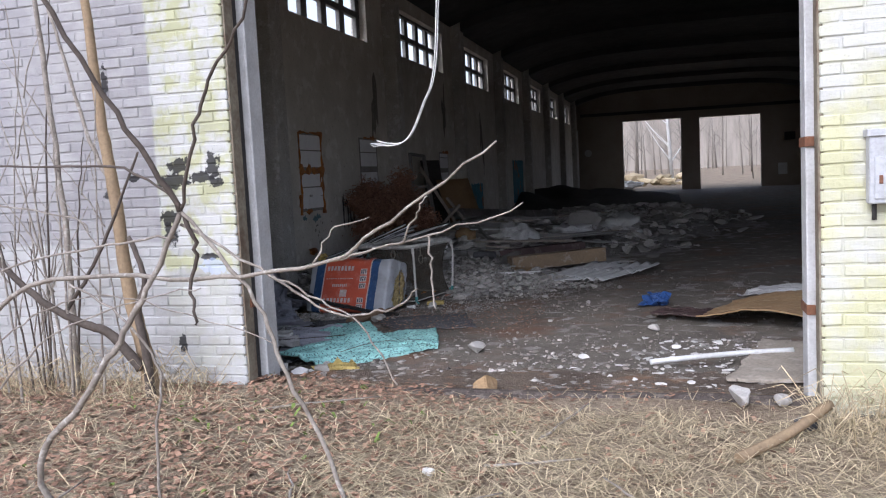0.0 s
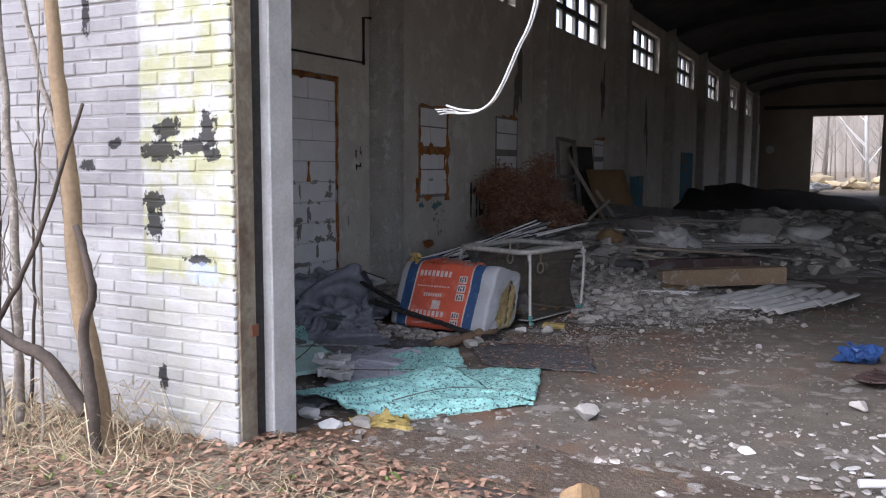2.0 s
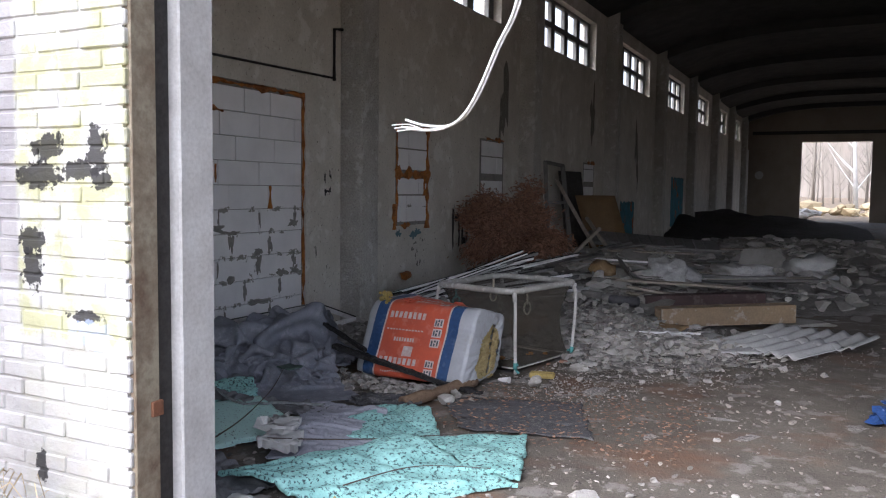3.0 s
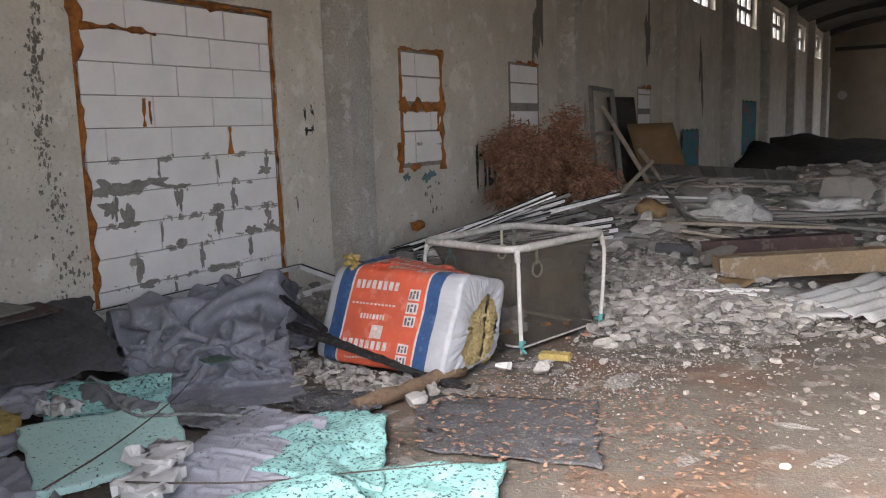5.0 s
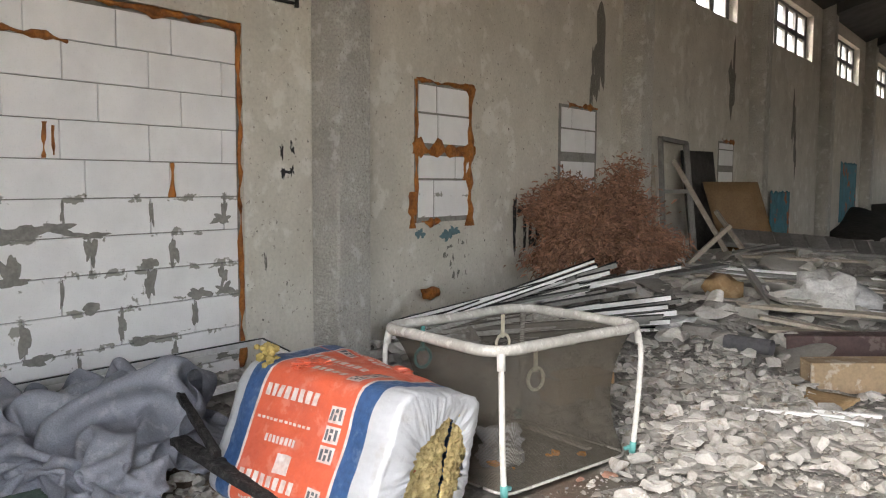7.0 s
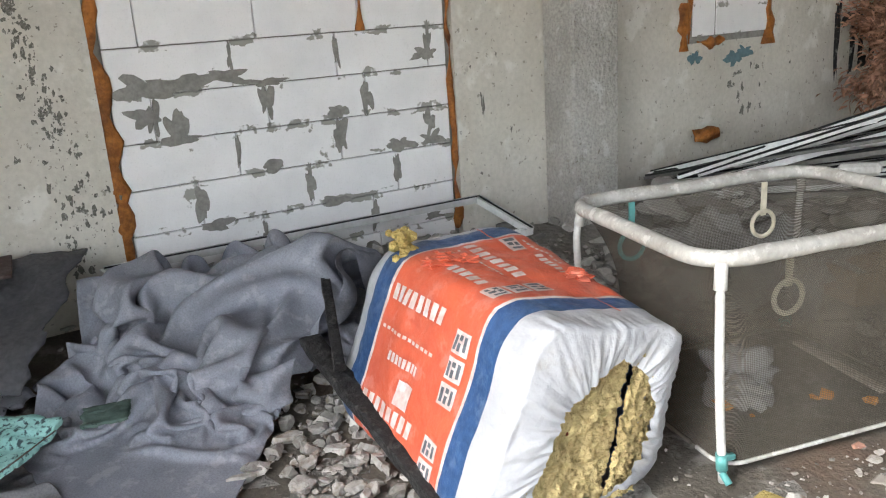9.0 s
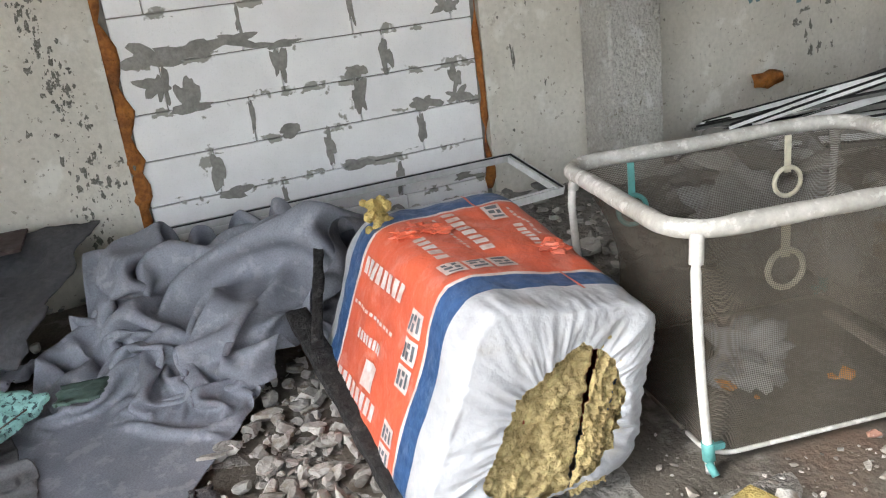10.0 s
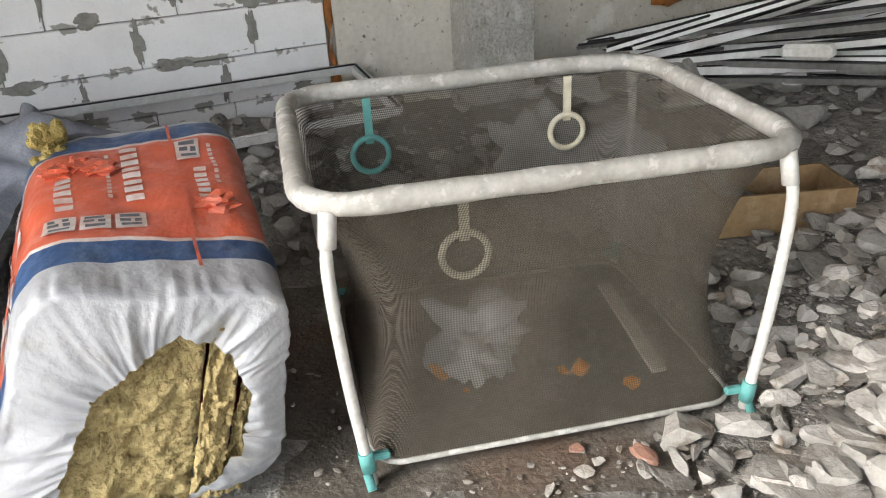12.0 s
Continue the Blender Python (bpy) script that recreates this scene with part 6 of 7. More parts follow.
# dead conifer boughs
def bough(base, tip, n, seed):
    bm, V, F = bmesh.new(), [], []
    base, tip = Vector(base), Vector(tip)
    r = random.Random(seed)
    ax = (tip - base)
    for i in range(n):
        t = r.random() ** 0.7
        c = base + ax * t + Vector((r.gauss(0, 0.085), r.gauss(0, 0.085), r.gauss(0, 0.06))) * (0.5 + t)
        d = (Vector((r.gauss(0, 1), r.gauss(0, 1), r.gauss(-0.3, 0.7))) + ax.normalized()).normalized()
        l, w = r.uniform(0.05, 0.11), r.uniform(0.006, 0.014)
        s = d.cross(Vector((r.gauss(0, 1), r.gauss(0, 1), r.gauss(0, 1)))).normalized() * w
        k = len(V)
        V += [c - s * 0.4, c + s * 0.4, c + d * l * 0.6 + s, c + d * l + Vector((0, 0, -0.02)), c + d * l * 0.6 - s]
        F.append((k, k + 1, k + 2, k + 3, k + 4))
    me = bpy.data.meshes.new("needles")
    me.from_pydata([tuple(v) for v in V], [], F)
    me.materials.append(M_NEEDLES)
    bm.free()
    return me


boughs = tagged(thing("dead_conifer", "heap of rust-brown dead conifer boughs against the wall", "dead branches"), kind="stuff")
for i in range(40):
    a = rnd(0, 6.28)
    b0 = Vector((-3.45 + rnd(-0.25, 0.25), 15.9 + rnd(-0.35, 0.35), 0.55 + rnd(0, 0.4)))
    tip = b0 + Vector((0.5 * math.cos(a), 0.6 * math.sin(a), rnd(-0.15, 0.9)))
    tip.z = min(tip.z, 1.85 - 0.85 * abs(tip.y - 16.0))
    if i % 4 == 0:
        b0 = Vector((-3.4, 16.4 + rnd(0, 0.5), 0.6))
        tip = b0 + Vector((rnd(-0.3, 0.4), rnd(0.3, 0.9), rnd(0.0, 0.35)))
    if tip.x < -4.0:
        tip.x = -4.0
    o = new("needles", bough(b0, tip, 1700, 100 + i))
    o.parent = boughs
    bm = bmesh.new()
    tube(bm, [b0, b0.lerp(tip, 0.5) + Vector((0, 0, 0.05)), tip], [0.02, 0.012, 0.004], 5)
    part("stem", bm, M_BRANCH_D, boughs)

# poles, frame and board leaning on the column
for p0, p1, r in (((-2.95, 19.0, 0.50), (-3.72, 18.8, 1.86), 0.035), ((-3.75, 18.4, 0.5), (-4.05, 18.75, 1.95), 0.03), ((-2.75, 19.2, 0.5), (-3.25, 19.3, 1.12), 0.03), ((-3.0, 17.2, 0.4), (-2.5, 17.6, 1.0), 0.028)):
    bm = bmesh.new()
    m = Matrix.Translation(p0) @ (Vector(p1) - Vector(p0)).to_track_quat("X", "Z").to_matrix().to_4x4()
    box(bm, (0, -r, -r), ((Vector(p1) - Vector(p0)).length, r, r), m, 0.006)
    solo("timber_post", bm, M_BOARD, "pale grey timber post leaning on the wall", "post", group="leaning posts")
lf = thing("window_casement", "grey timber window frame leaning against the wall", "frame")
for a, b in (((-3.95, 19.1, 0.45), (-4.05, 19.1, 2.2)), ((-3.55, 19.3, 0.45), (-3.95, 19.9, 2.15)), ((-4.05, 19.1, 2.2), (-3.95, 19.9, 2.15)), ((-4.0, 19.1, 1.4), (-3.78, 19.6, 1.4))):
    rail(a, b, 0.08, 0.06, M_GREYSTRIP, lf, "frame_bar")
bm = bmesh.new()
sheet(bm, 4, 6, lambda u, v: (-3.35 - 0.35 * v + 0.7 * u, 20.0 + 0.5 * u, 0.45 + 1.1 * v), 0.02)
solo("hardboard_panel", bm, M_HARDBOARD, "brown hardboard panel leaning on the rubble", "panel")
bm = bmesh.new()
sheet(bm, 4, 6, lambda u, v: (-3.85 - 0.2 * v + 0.2 * u, 20.0 + 0.9 * u, 0.45 + 1.6 * v), 0.03)
solo("hardboard_panel", bm, M_SOIL, "dark sooty panel leaning behind the frame", "panel")

# paint marks, cabinets and stains on the wall
for y0, y1, z0, z1, mat, name, label in ((25.4, 27.0, 0.1, 1.35, M_GRAFF, "painted_cabinet", "teal-painted steel cabinet with rusty top"),
                                         (33.0, 35.4, 0.4, 2.15, M_GRAFF, "painted_door", "dark teal painted steel door")):
    bm = bmesh.new()
    sheet(bm, 24, 24, lambda u, v: (WEST + 0.006 + (0.10 if name == "painted_cabinet" else 0.0), y0 + (y1 - y0) * u + 0.05 * nz(u * 3, v * 9, 2), z0 + (z1 - z0) * v + 0.06 * nz(u * 9, v * 3, 5)), 0.004)
    solo(name, bm, mat, label, "paint mark" if name == "spray_mark" else "cabinet")

# hanging cable in the gateway
cable = thing("hanging_cable", "frayed white twin cable hanging from the lintel", "cable")
for k, off in enumerate(((0, 0, 0), (0.012, 0.01, 0.008))):
    bm = bmesh.new()
    pts = curve_pts([(0.42, 6.40, 4.28), (0.30, 6.45, 3.3), (0.21, 6.5, 2.44), (0.10, 6.5, 2.15), (0.0, 6.5, 1.95), (-0.09, 6.5, 1.88), (-0.2, 6.5, 1.87 + 0.01 * k), (-0.29, 6.5, 1.885 + 0.02 * k)], 7)
    tube(bm, [p + Vector(off) for p in pts], 0.006, 6)
    part("core", bm, M_CABLE, cable)
for k in range(3):
    bm = bmesh.new()
    tube(bm, curve_pts([(-0.19, 6.5, 1.87), (-0.25, 6.49, 1.882 + 0.010 * (k - 1)), (-0.31 - 0.012 * k, 6.5, 1.88 + 0.012 * (k - 1))], 4), 0.0028, 5)
    part("strand", bm, M_CABLE, cable)

# right side of the hall, near the gate
flap("cardboard_sheet", [(2.1, 9.05), (3.4, 8.55), (3.9, 10.0), (2.6, 10.2)], lambda u, v: 0.06 + 0.10 * math.sin(3.1 * u), 0.03, 1.5, M_CARD, "large bowed brown cardboard sheet on the floor", "cardboard", 0.012, seed=50)
flap("cardboard_sheet", [(1.65, 9.35), (2.3, 9.1), (2.5, 9.6), (1.8, 9.7)], 0.05, 0.03, 2, M_MAROON, "dark crumpled tar board", "board", 0.012, seed=53)
flap("grey_board", [(2.25, 6.62), (3.2, 6.65), (3.2, 7.7), (2.62, 7.85)], lambda u, v: 0.05 + 0.05 * v, 0.015, 1.5, M_BOARD, "grey-brown fibreboard panel inside the gateway", "board", 0.02, seed=55)
flap("plaster_sheet", [(2.6, 10.4), (4.2, 10.6), (4.4, 11.5), (2.9, 11.1)], 0.05, 0.06, 3, M_POLY, "crumpled pale plastic sheet on the floor", "polythene", 0.006, seed=58)
bm = bmesh.new()
tube(bm, curve_pts([(1.70, 7.12, 0.06), (2.0, 7.22, 0.075), (2.4, 7.34, 0.09), (2.8, 7.42, 0.10)], 5), 0.022, 8)
solo("plastic_pipe", bm, M_ALU, "grey-white plastic pipe on the threshold", "pipe")
bm = bmesh.new()
for i in range(40):
    blob(bm, (rnd(-0.12, 0.12), rnd(-0.1, 0.1), rnd(0.02, 0.14)), rnd(0.03, 0.06), i * 2.3, 1, (1, 1, 0.6), 1.0)
solo("blue_bag", bm, M_BLUEBAG, "crumpled bright blue plastic bag on the floor", "bag", pose(1.68, 10.2, 0.0))
for i in range(12):
    o = single_stone(rnd(1.2, 2.75), rnd(6.6, 8.7), rnd(0.012, 0.035), i, M_WHITEFOAM if i % 3 == 0 else M_STONE, "flat pale polystyrene litter on the threshold", (1.4, 0.7, 0.22), 0.004)
    o.name = "polystyrene_piece"
    tagged(o, category="polystyrene", group="polystyrene litter")

# gate threshold
M_SILL = surface("wet_timber", (0.085, 0.068, 0.058), dark=(0.03, 0.025, 0.022), blot=5, light=(0.26, 0.22, 0.18), light_amt=0.4, bump=0.9, bump_scale=30, bump_dist=0.01, rough=0.6, world_space=True)
M_MUCK = surface("trodden_dirt", (0.15, 0.115, 0.085), dark=(0.06, 0.046, 0.036), blot=2.2, blot_amt=0.8, grain=50, grain_amt=0.4, light=(0.42, 0.40, 0.37), light_amt=0.7, second=((0.20, 0.12, 0.07), 1.5, 0.54, 0.62), bump=0.9, bump_scale=35, bump_dist=0.015, world_space=True)
bm = bmesh.new()
sheet(bm, 60, 6, lambda u, v: (GATE_L + (GATE_R - GATE_L) * u, 6.12 + 0.16 * v, 0.05 * math.sin(math.pi * v) + 0.012 * nz(u * 20, v * 3) + 0.012))
solo("gate_sill", bm, M_SILL, "dark wet timber sill half buried in dirt", "sill", kind="structure")
bm = bmesh.new()
sheet(bm, 60, 20, lambda u, v: (GATE_L - 0.2 + (GATE_R - GATE_L + 0.4) * u, 6.2 + 0.9 * v, 0.018 + 0.02 * nz(u * 9, v * 3) - 0.03 * max(0, 2 * v - 1.2) - 0.02 * max(0, 0.2 - v) * 5))
solo("threshold_dirt", bm, M_MUCK, "trodden dirt and leaf litter in the gateway", "soil", kind="structure")


# sprayed letters on the wall behind the boughs
mark = thing("spray_mark", "black sprayed letters dripping on the plaster", "paint mark")
rs = random.Random(12)
for y, z, ly, lz in ((15.2, 1.02, 0.07, 0.62), (15.34, 1.20, 0.20, 0.12), (15.42, 0.95, 0.07, 0.5), (15.58, 1.22, 0.24, 0.10), (15.55, 0.98, 0.08, 0.46), (15.72, 0.98, 0.09, 0.40), (15.63, 0.82, 0.22, 0.10), (15.9, 1.1, 0.10, 0.34), (15.98, 0.96, 0.16, 0.09)):
    bm = bmesh.new()
    n = 20
    c = bm.verts.new((WEST + 0.006, y, z))
    ring = []
    for i in range(n):
        a = 2 * math.pi * i / n
        k = 0.9 + 0.7 * nz(math.cos(a) * 2 + y * 9, math.sin(a) * 2, z * 5)
        ring.append(bm.verts.new((WEST + 0.004, y + ly * 0.55 * k * math.copysign(abs(math.cos(a)) ** 0.5, math.cos(a)), z + lz * 0.55 * k * math.copysign(abs(math.sin(a)) ** 0.5, math.sin(a)))))
    for i in range(n):
        bm.faces.new((c, ring[i], ring[(i + 1) % n]))
    part("stroke", bm, M_BLACKP, mark)


# chipped and stained places on the plaster
M_DAMP = surface("damp_stain", (0.20, 0.19, 0.165), dark=(0.09, 0.085, 0.075), blot=30, grain=120, grain_amt=0.5, light=(0.46, 0.44, 0.40), light_amt=0.8, bump=0.8, bump_scale=70, bump_dist=0.006, world_space=True)
M_OLDBLUE = surface("old_blue_paint", (0.13, 0.22, 0.25), dark=(0.09, 0.13, 0.14), blot=12, bump=0.3, world_space=True)


def chip_shape(bm, y, z, w, h, seed, n=14):
    c = bm.verts.new((WEST + 0.0035, y, z))
    ring = []
    for i in range(n):
        a = 2 * math.pi * i / n
        k = 0.75 + 0.9 * nz(math.cos(a) * 1.5 + seed, math.sin(a) * 1.5, 3.0) + 0.35 * nz(math.cos(a) * 5 + seed, math.sin(a) * 5, 6.0)
        ring.append(bm.verts.new((WEST + 0.002, y + w / 2 * k * math.cos(a), z + h / 2 * k * math.sin(a))))
    for i in range(n):
        bm.faces.new((c, ring[i], ring[(i + 1) % n]))


def wall_chip(parent, y, z, w, h, mat, seed):
    bm = bmesh.new()
    chip_shape(bm, y, z, w, h, seed, 26)
    part("chip", bm, mat, parent)


damage = thing("plaster_damage", "dark mould freckles and chips beside the blocked doorway", "wall stain")
rs = random.Random(31)
bm = bmesh.new()
for i in range(620):
    z = rs.uniform(0.30, 2.5)
    spread = 0.03 + 0.06 * max(0, nz(z * 2.0, 4.0)) + (0.05 if 0.4 < z < 1.0 else 0)
    q = 0.005 + 0.035 * rs.random() ** 3
    chip_shape(bm, 8.93 + 0.06 * math.sin(z * 2.6) + rs.gauss(0, spread), z, q, q * rs.uniform(0.8, 2.2), i * 3.7, 10)
tagged(part("mould_freckles", bm, M_DAMP, damage), kind="stuff")
bm = bmesh.new()
for i in range(60):
    q = 0.004 + 0.03 * rs.random() ** 5
    chip_shape(bm, rs.uniform(6.9, 9.0), rs.uniform(0.4, 3.2), q, q * rs.uniform(0.7, 1.6), 200 + i * 3.7, 10)
for i in range(160):
    q = 0.004 + 0.03 * rs.random() ** 5
    chip_shape(bm, rs.uniform(11.35, 16.0), rs.uniform(0.3, 3.4), q, q * rs.uniform(0.7, 1.8), 900 + i * 3.7, 10)
tagged(part("pits", bm, M_DAMP, damage), kind="stuff")
damage = thing("plaster_damage", "black chipped spots on the plaster by the column", "wall stain")
for k, (y, z, w, h) in enumerate(((11.68, 1.77, 0.05, 0.12), (11.79, 1.79, 0.05, 0.13), (11.69, 1.59, 0.06, 0.09), (11.79, 1.61, 0.06, 0.10), (11.74, 1.60, 0.12, 0.03), (11.53, 2.17, 0.025, 0.03), (11.5, 0.9, 0.03, 0.22), (11.62, 1.2, 0.02, 0.03), (11.72, 0.7, 0.02, 0.05))):
    wall_chip(damage, y, z, w, h, M_BLACKP if k < 5 else M_DAMP, k * 5.3)
damage = thing("plaster_damage", "flaked old blue paint under the patched opening", "wall stain")
for k, (y, z, w, h) in enumerate(((13.46, 1.02, 0.16, 0.13), (13.92, 1.0, 0.30, 0.15), (14.02, 1.04, 0.2, 0.1))):
    wall_chip(damage, y, z, w, h, M_OLDBLUE, k * 6.1 + 2)
for k in range(14):
    wall_chip(damage, rs.uniform(13.85, 14.25), rs.uniform(0.55, 0.95), rs.uniform(0.02, 0.07), rs.uniform(0.03, 0.09), M_DAMP, 300 + k * 2.9)
damage = thing("plaster_damage", "long dark soot runs down the wall", "wall stain")
for k, (y, z, w, h) in enumerate(((27.5, 3.0, 0.45, 1.8), (27.7, 2.3, 0.3, 1.2), (30.9, 2.9, 0.3, 0.9), (17.3, 3.2, 0.35, 1.3), (17.1, 2.9, 0.2, 1.2), (22.9, 3.4, 0.5, 1.5), (24.6, 2.9, 0.4, 1.2))):
    wall_chip(damage, y, z, w, h, M_DAMP, k * 4.4 + 50)
bm = bmesh.new()
blob(bm, (0, 0, 0.03), 0.09, 71.0, 2, (0.5, 1.5, 0.7), 0.6)
solo("foam_lump", bm, M_FOAM, "orange lump of old foam at the wall foot", "foam", pose(-4.1, 13.5, 0.42), smooth=True)
# ---- outside the gate ----
# branches of the bush that hang across the view
def shrub(name, label, limbs):
    t = thing(name, label, "shrub")
    for pts, r0, r1, mat in limbs:
        c = curve_pts(pts, 6)
        n = len(c)
        if name == "bare_shrub" and len(pts) < 7:
            r0, r1 = r0 * 0.62, r1 * 0.6
        c = [p + Vector((nz(i * 0.9, 1.0, p.x * 3), nz(i * 0.9, 5.0, p.x * 3), nz(i * 0.9, 9.0, p.y * 3))) * 0.012 for i, p in enumerate(c)]
        if name == "bare_shrub" and len(pts) == 7:
            r0, r1 = r0 * 0.75, r1 * 0.4
        bm = bmesh.new()
        tube(bm, c, [(r0 + (r1 - r0) * i / (n - 1)) * (1 + 0.15 * nz(i * 1.7, 3.0)) for i in range(n)], 7)
        part("branch", bm, mat, t)
    return t


B, D, T_ = M_BRANCH, M_BRANCH_D, M_TRUNK
shrub("bare_shrub", "bare leafless shrub with long grey arching branches", [
    ([(-1.3, 3.3, 0.0), (-0.9, 3.15, 0.9), (-0.385, 3.0, 1.286), (0.404, 2.85, 1.323), (0.918, 2.66, 1.378), (1.18, 2.56, 1.50), (1.50, 2.42, 1.685)], 0.016, 0.0065, B),
    ([(0.918, 2.66, 1.378), (1.1, 2.64, 1.42), (1.27, 2.60, 1.455), (1.545, 2.48, 1.53)], 0.007, 0.003, B),
    ([(1.27, 2.60, 1.455), (1.275, 2.6, 1.38), (1.285, 2.58, 1.26)], 0.006, 0.004, B),
    ([(1.18, 2.63, 1.43), (1.26, 2.55, 1.52), (1.30, 2.5, 1.56)], 0.005, 0.003, B),
    ([(0.1, 2.9, 0.0), (-0.28, 2.85, 0.60), (-0.04, 2.8, 0.91), (0.131, 2.8, 1.125), (0.25, 2.8, 1.295), (0.416, 2.78, 1.542)], 0.022, 0.014, B),
    ([(0.416, 2.78, 1.542), (0.30, 2.7, 1.80), (0.147, 2.6, 2.15), (-0.1, 2.5, 2.7)], 0.016, 0.011, D),
    ([(0.416, 2.78, 1.542), (0.52, 2.72, 1.80), (0.62, 2.68, 1.95), (0.79, 2.6, 2.12), (0.9, 2.55, 2.5)], 0.010, 0.006, D),
    ([(0.416, 2.78, 1.542), (0.64, 2.8, 1.25), (0.726, 2.8, 1.015), (0.88, 2.8, 0.69), (1.0, 2.8, 0.1)], 0.010, 0.013, B),
    ([(0.40, 2.8, 1.50), (0.70, 2.8, 1.33), (0.905, 2.8, 1.21), (1.1, 2.78, 1.235), (1.2, 2.7, 1.30)], 0.008, 0.004, B),
    ([(0.70, 2.8, 1.33), (0.88, 2.8, 1.24), (0.98, 2.8, 1.18), (1.09, 2.8, 1.0)], 0.006, 0.004, B),
    ([(-0.6, 2.8, 1.30), (-0.19, 2.8, 1.397), (0.12, 2.8, 1.44), (0.37, 2.8, 1.465)], 0.005, 0.007, B),
    ([(-0.6, 2.8, 1.75), (-0.14, 2.8, 1.71), (0.2, 2.8, 1.686), (0.416, 2.78, 1.56)], 0.005, 0.008, D),
    ([(-0.7, 2.9, 1.62), (-0.3, 2.85, 1.58), (0.0, 2.8, 1.53), (0.05, 2.8, 1.49)], 0.005, 0.004, B),
    ([(0.90, 2.67, 1.37), (0.95, 2.7, 1.47), (1.05, 2.75, 1.50)], 0.006, 0.003, B),
    ([(0.416, 2.78, 1.54), (0.44, 2.8, 1.42), (0.40, 2.82, 1.30), (0.42, 2.8, 1.18)], 0.013, 0.008, D),
    ([(-0.1, 2.85, 1.31), (0.1, 2.85, 1.2), (0.24, 2.85, 1.0), (0.2, 2.85, 0.7), (0.25, 2.85, 0.1)], 0.006, 0.009, B),
    ([(-0.5, 2.9, 0.9), (-0.2, 2.85, 1.12), (0.15, 2.8, 1.24), (0.45, 2.8, 1.30)], 0.006, 0.003, B),
    ([(-0.6, 3.0, 1.05), (-0.3, 2.95, 1.2), (0.0, 2.9, 1.26), (0.3, 2.85, 1.22), (0.7, 2.8, 1.12)], 0.005, 0.003, B),
])
limbs = [
    ([(-1.74, 5.55, 0.05), (-1.85, 5.6, 0.5), (-1.93, 5.6, 0.9), (-1.99, 5.6, 1.65), (-2.05, 5.6, 2.2), (-2.12, 5.6, 3.4)], 0.065, 0.030, T_),
    ([(-1.74, 5.5, 0.05), (-1.76, 5.5, 0.5), (-1.80, 5.5, 0.75), (-1.72, 5.5, 1.0), (-1.82, 5.5, 1.3)], 0.038, 0.016, D),
    ([(-1.80, 5.5, 0.35), (-2.02, 5.45, 0.62), (-2.2, 5.4, 0.70), (-2.5, 5.3, 0.92), (-2.9, 5.3, 1.3)], 0.04, 0.02, D),
    ([(-2.35, 5.4, 0.75), (-2.1, 5.4, 1.05), (-1.85, 5.4, 1.45), (-1.62, 5.4, 1.88)], 0.016, 0.008, D),
    ([(-2.46, 5.6, 0.05), (-2.45, 5.6, 0.6), (-2.43, 5.6, 1.3), (-2.5, 5.6, 2.66), (-2.55, 5.6, 3.4)], 0.030, 0.015, B),
    ([(-1.99, 5.6, 1.65), (-2.15, 5.6, 2.0), (-2.34, 5.6, 2.7), (-2.5, 5.6, 3.3)], 0.018, 0.008, B),
]
rr = random.Random(5)
for i in range(22):
    x, y = rr.uniform(-3.9, -2.1), rr.uniform(5.2, 5.85)
    h = rr.uniform(1.2, 3.6)
    lean = rr.uniform(-0.35, 0.35)
    limbs.append(([(x, y, 0.05), (x + lean * 0.3, y, h * 0.35), (x + lean * 0.7, y - 0.03, h * 0.7), (x + lean * 1.2, y - 0.05, h)], rr.uniform(0.007, 0.014), 0.003, B if rr.random() < 0.6 else D))
    for j in range(2):
        k = rr.uniform(0.3, 0.8)
        s = rr.choice((-1, 1))
        limbs.append(([(x + lean * k, y, h * k), (x + lean * k + s * 0.12, y - 0.05, h * k + 0.25), (x + lean * k + s * 0.3, y - 0.08, h * k + 0.5)], 0.006, 0.002, B))
shrub("bare_sapling", "bare sapling with tan bark and thin suckers by the wall", limbs)

# grass, leaves and twigs
def blades(name, n, place, lo, hi, wid, flat, mat, label, cat, seed):
    r = np.random.default_rng(seed)
    V, F = [], []
    for i in range(n):
        x, y = place(r)
        z = ground_z(x, y)
        a = r.uniform(0, 6.28)
        l = r.uniform(lo, hi)
        up = l * (1 - flat) * r.uniform(0.3, 1.0)
        dx, dy = math.cos(a) * l, math.sin(a) * l
        w = wid * r.uniform(0.6, 1.3)
        px, py = -math.sin(a) * w, math.cos(a) * w
        z += r.uniform(0, 0.03)
        bend = r.normal(0, 0.15) * l
        k = len(V)
        V += [(x - px, y - py, z), (x + px, y + py, z), (x + dx * 0.55 + px + py * 0 - dy / l * bend, y + dy * 0.55 + py + dx / l * bend, z + up), (x + dx * 0.55 - px - dy / l * bend, y + dy * 0.55 - py + dx / l * bend, z + up * 1.02),
              (x + dx, y + dy, z + up * 0.7)]
        F += [(k, k + 1, k + 2, k + 3), (k + 3, k + 2, k + 4)]
    me = bpy.data.meshes.new(name)
    me.from_pydata(V, [], F)
    me.materials.append(mat)
    return tagged(new(name, me), label, cat, kind="stuff")


def grass_place(r):
    while True:
        x, y = r.uniform(-4.5, 5.5), r.uniform(1.2, 6.15)
        if x > 0.0 + 0.6 * nz(x, y, 2.0, 1.3) or r.random() < 0.42:
            if y < 5.75 + 0.2 * nz(x, y, 4.0, 2.0) or r.random() < 0.15:
                return x, y


def leaf_place(r):
    while True:
        x, y = r.uniform(-4.6, 2.5), r.uniform(1.8, 6.3)
        if r.random() < min(1.0, max(0.08, 0.75 - 0.5 * x)):
            return x, y


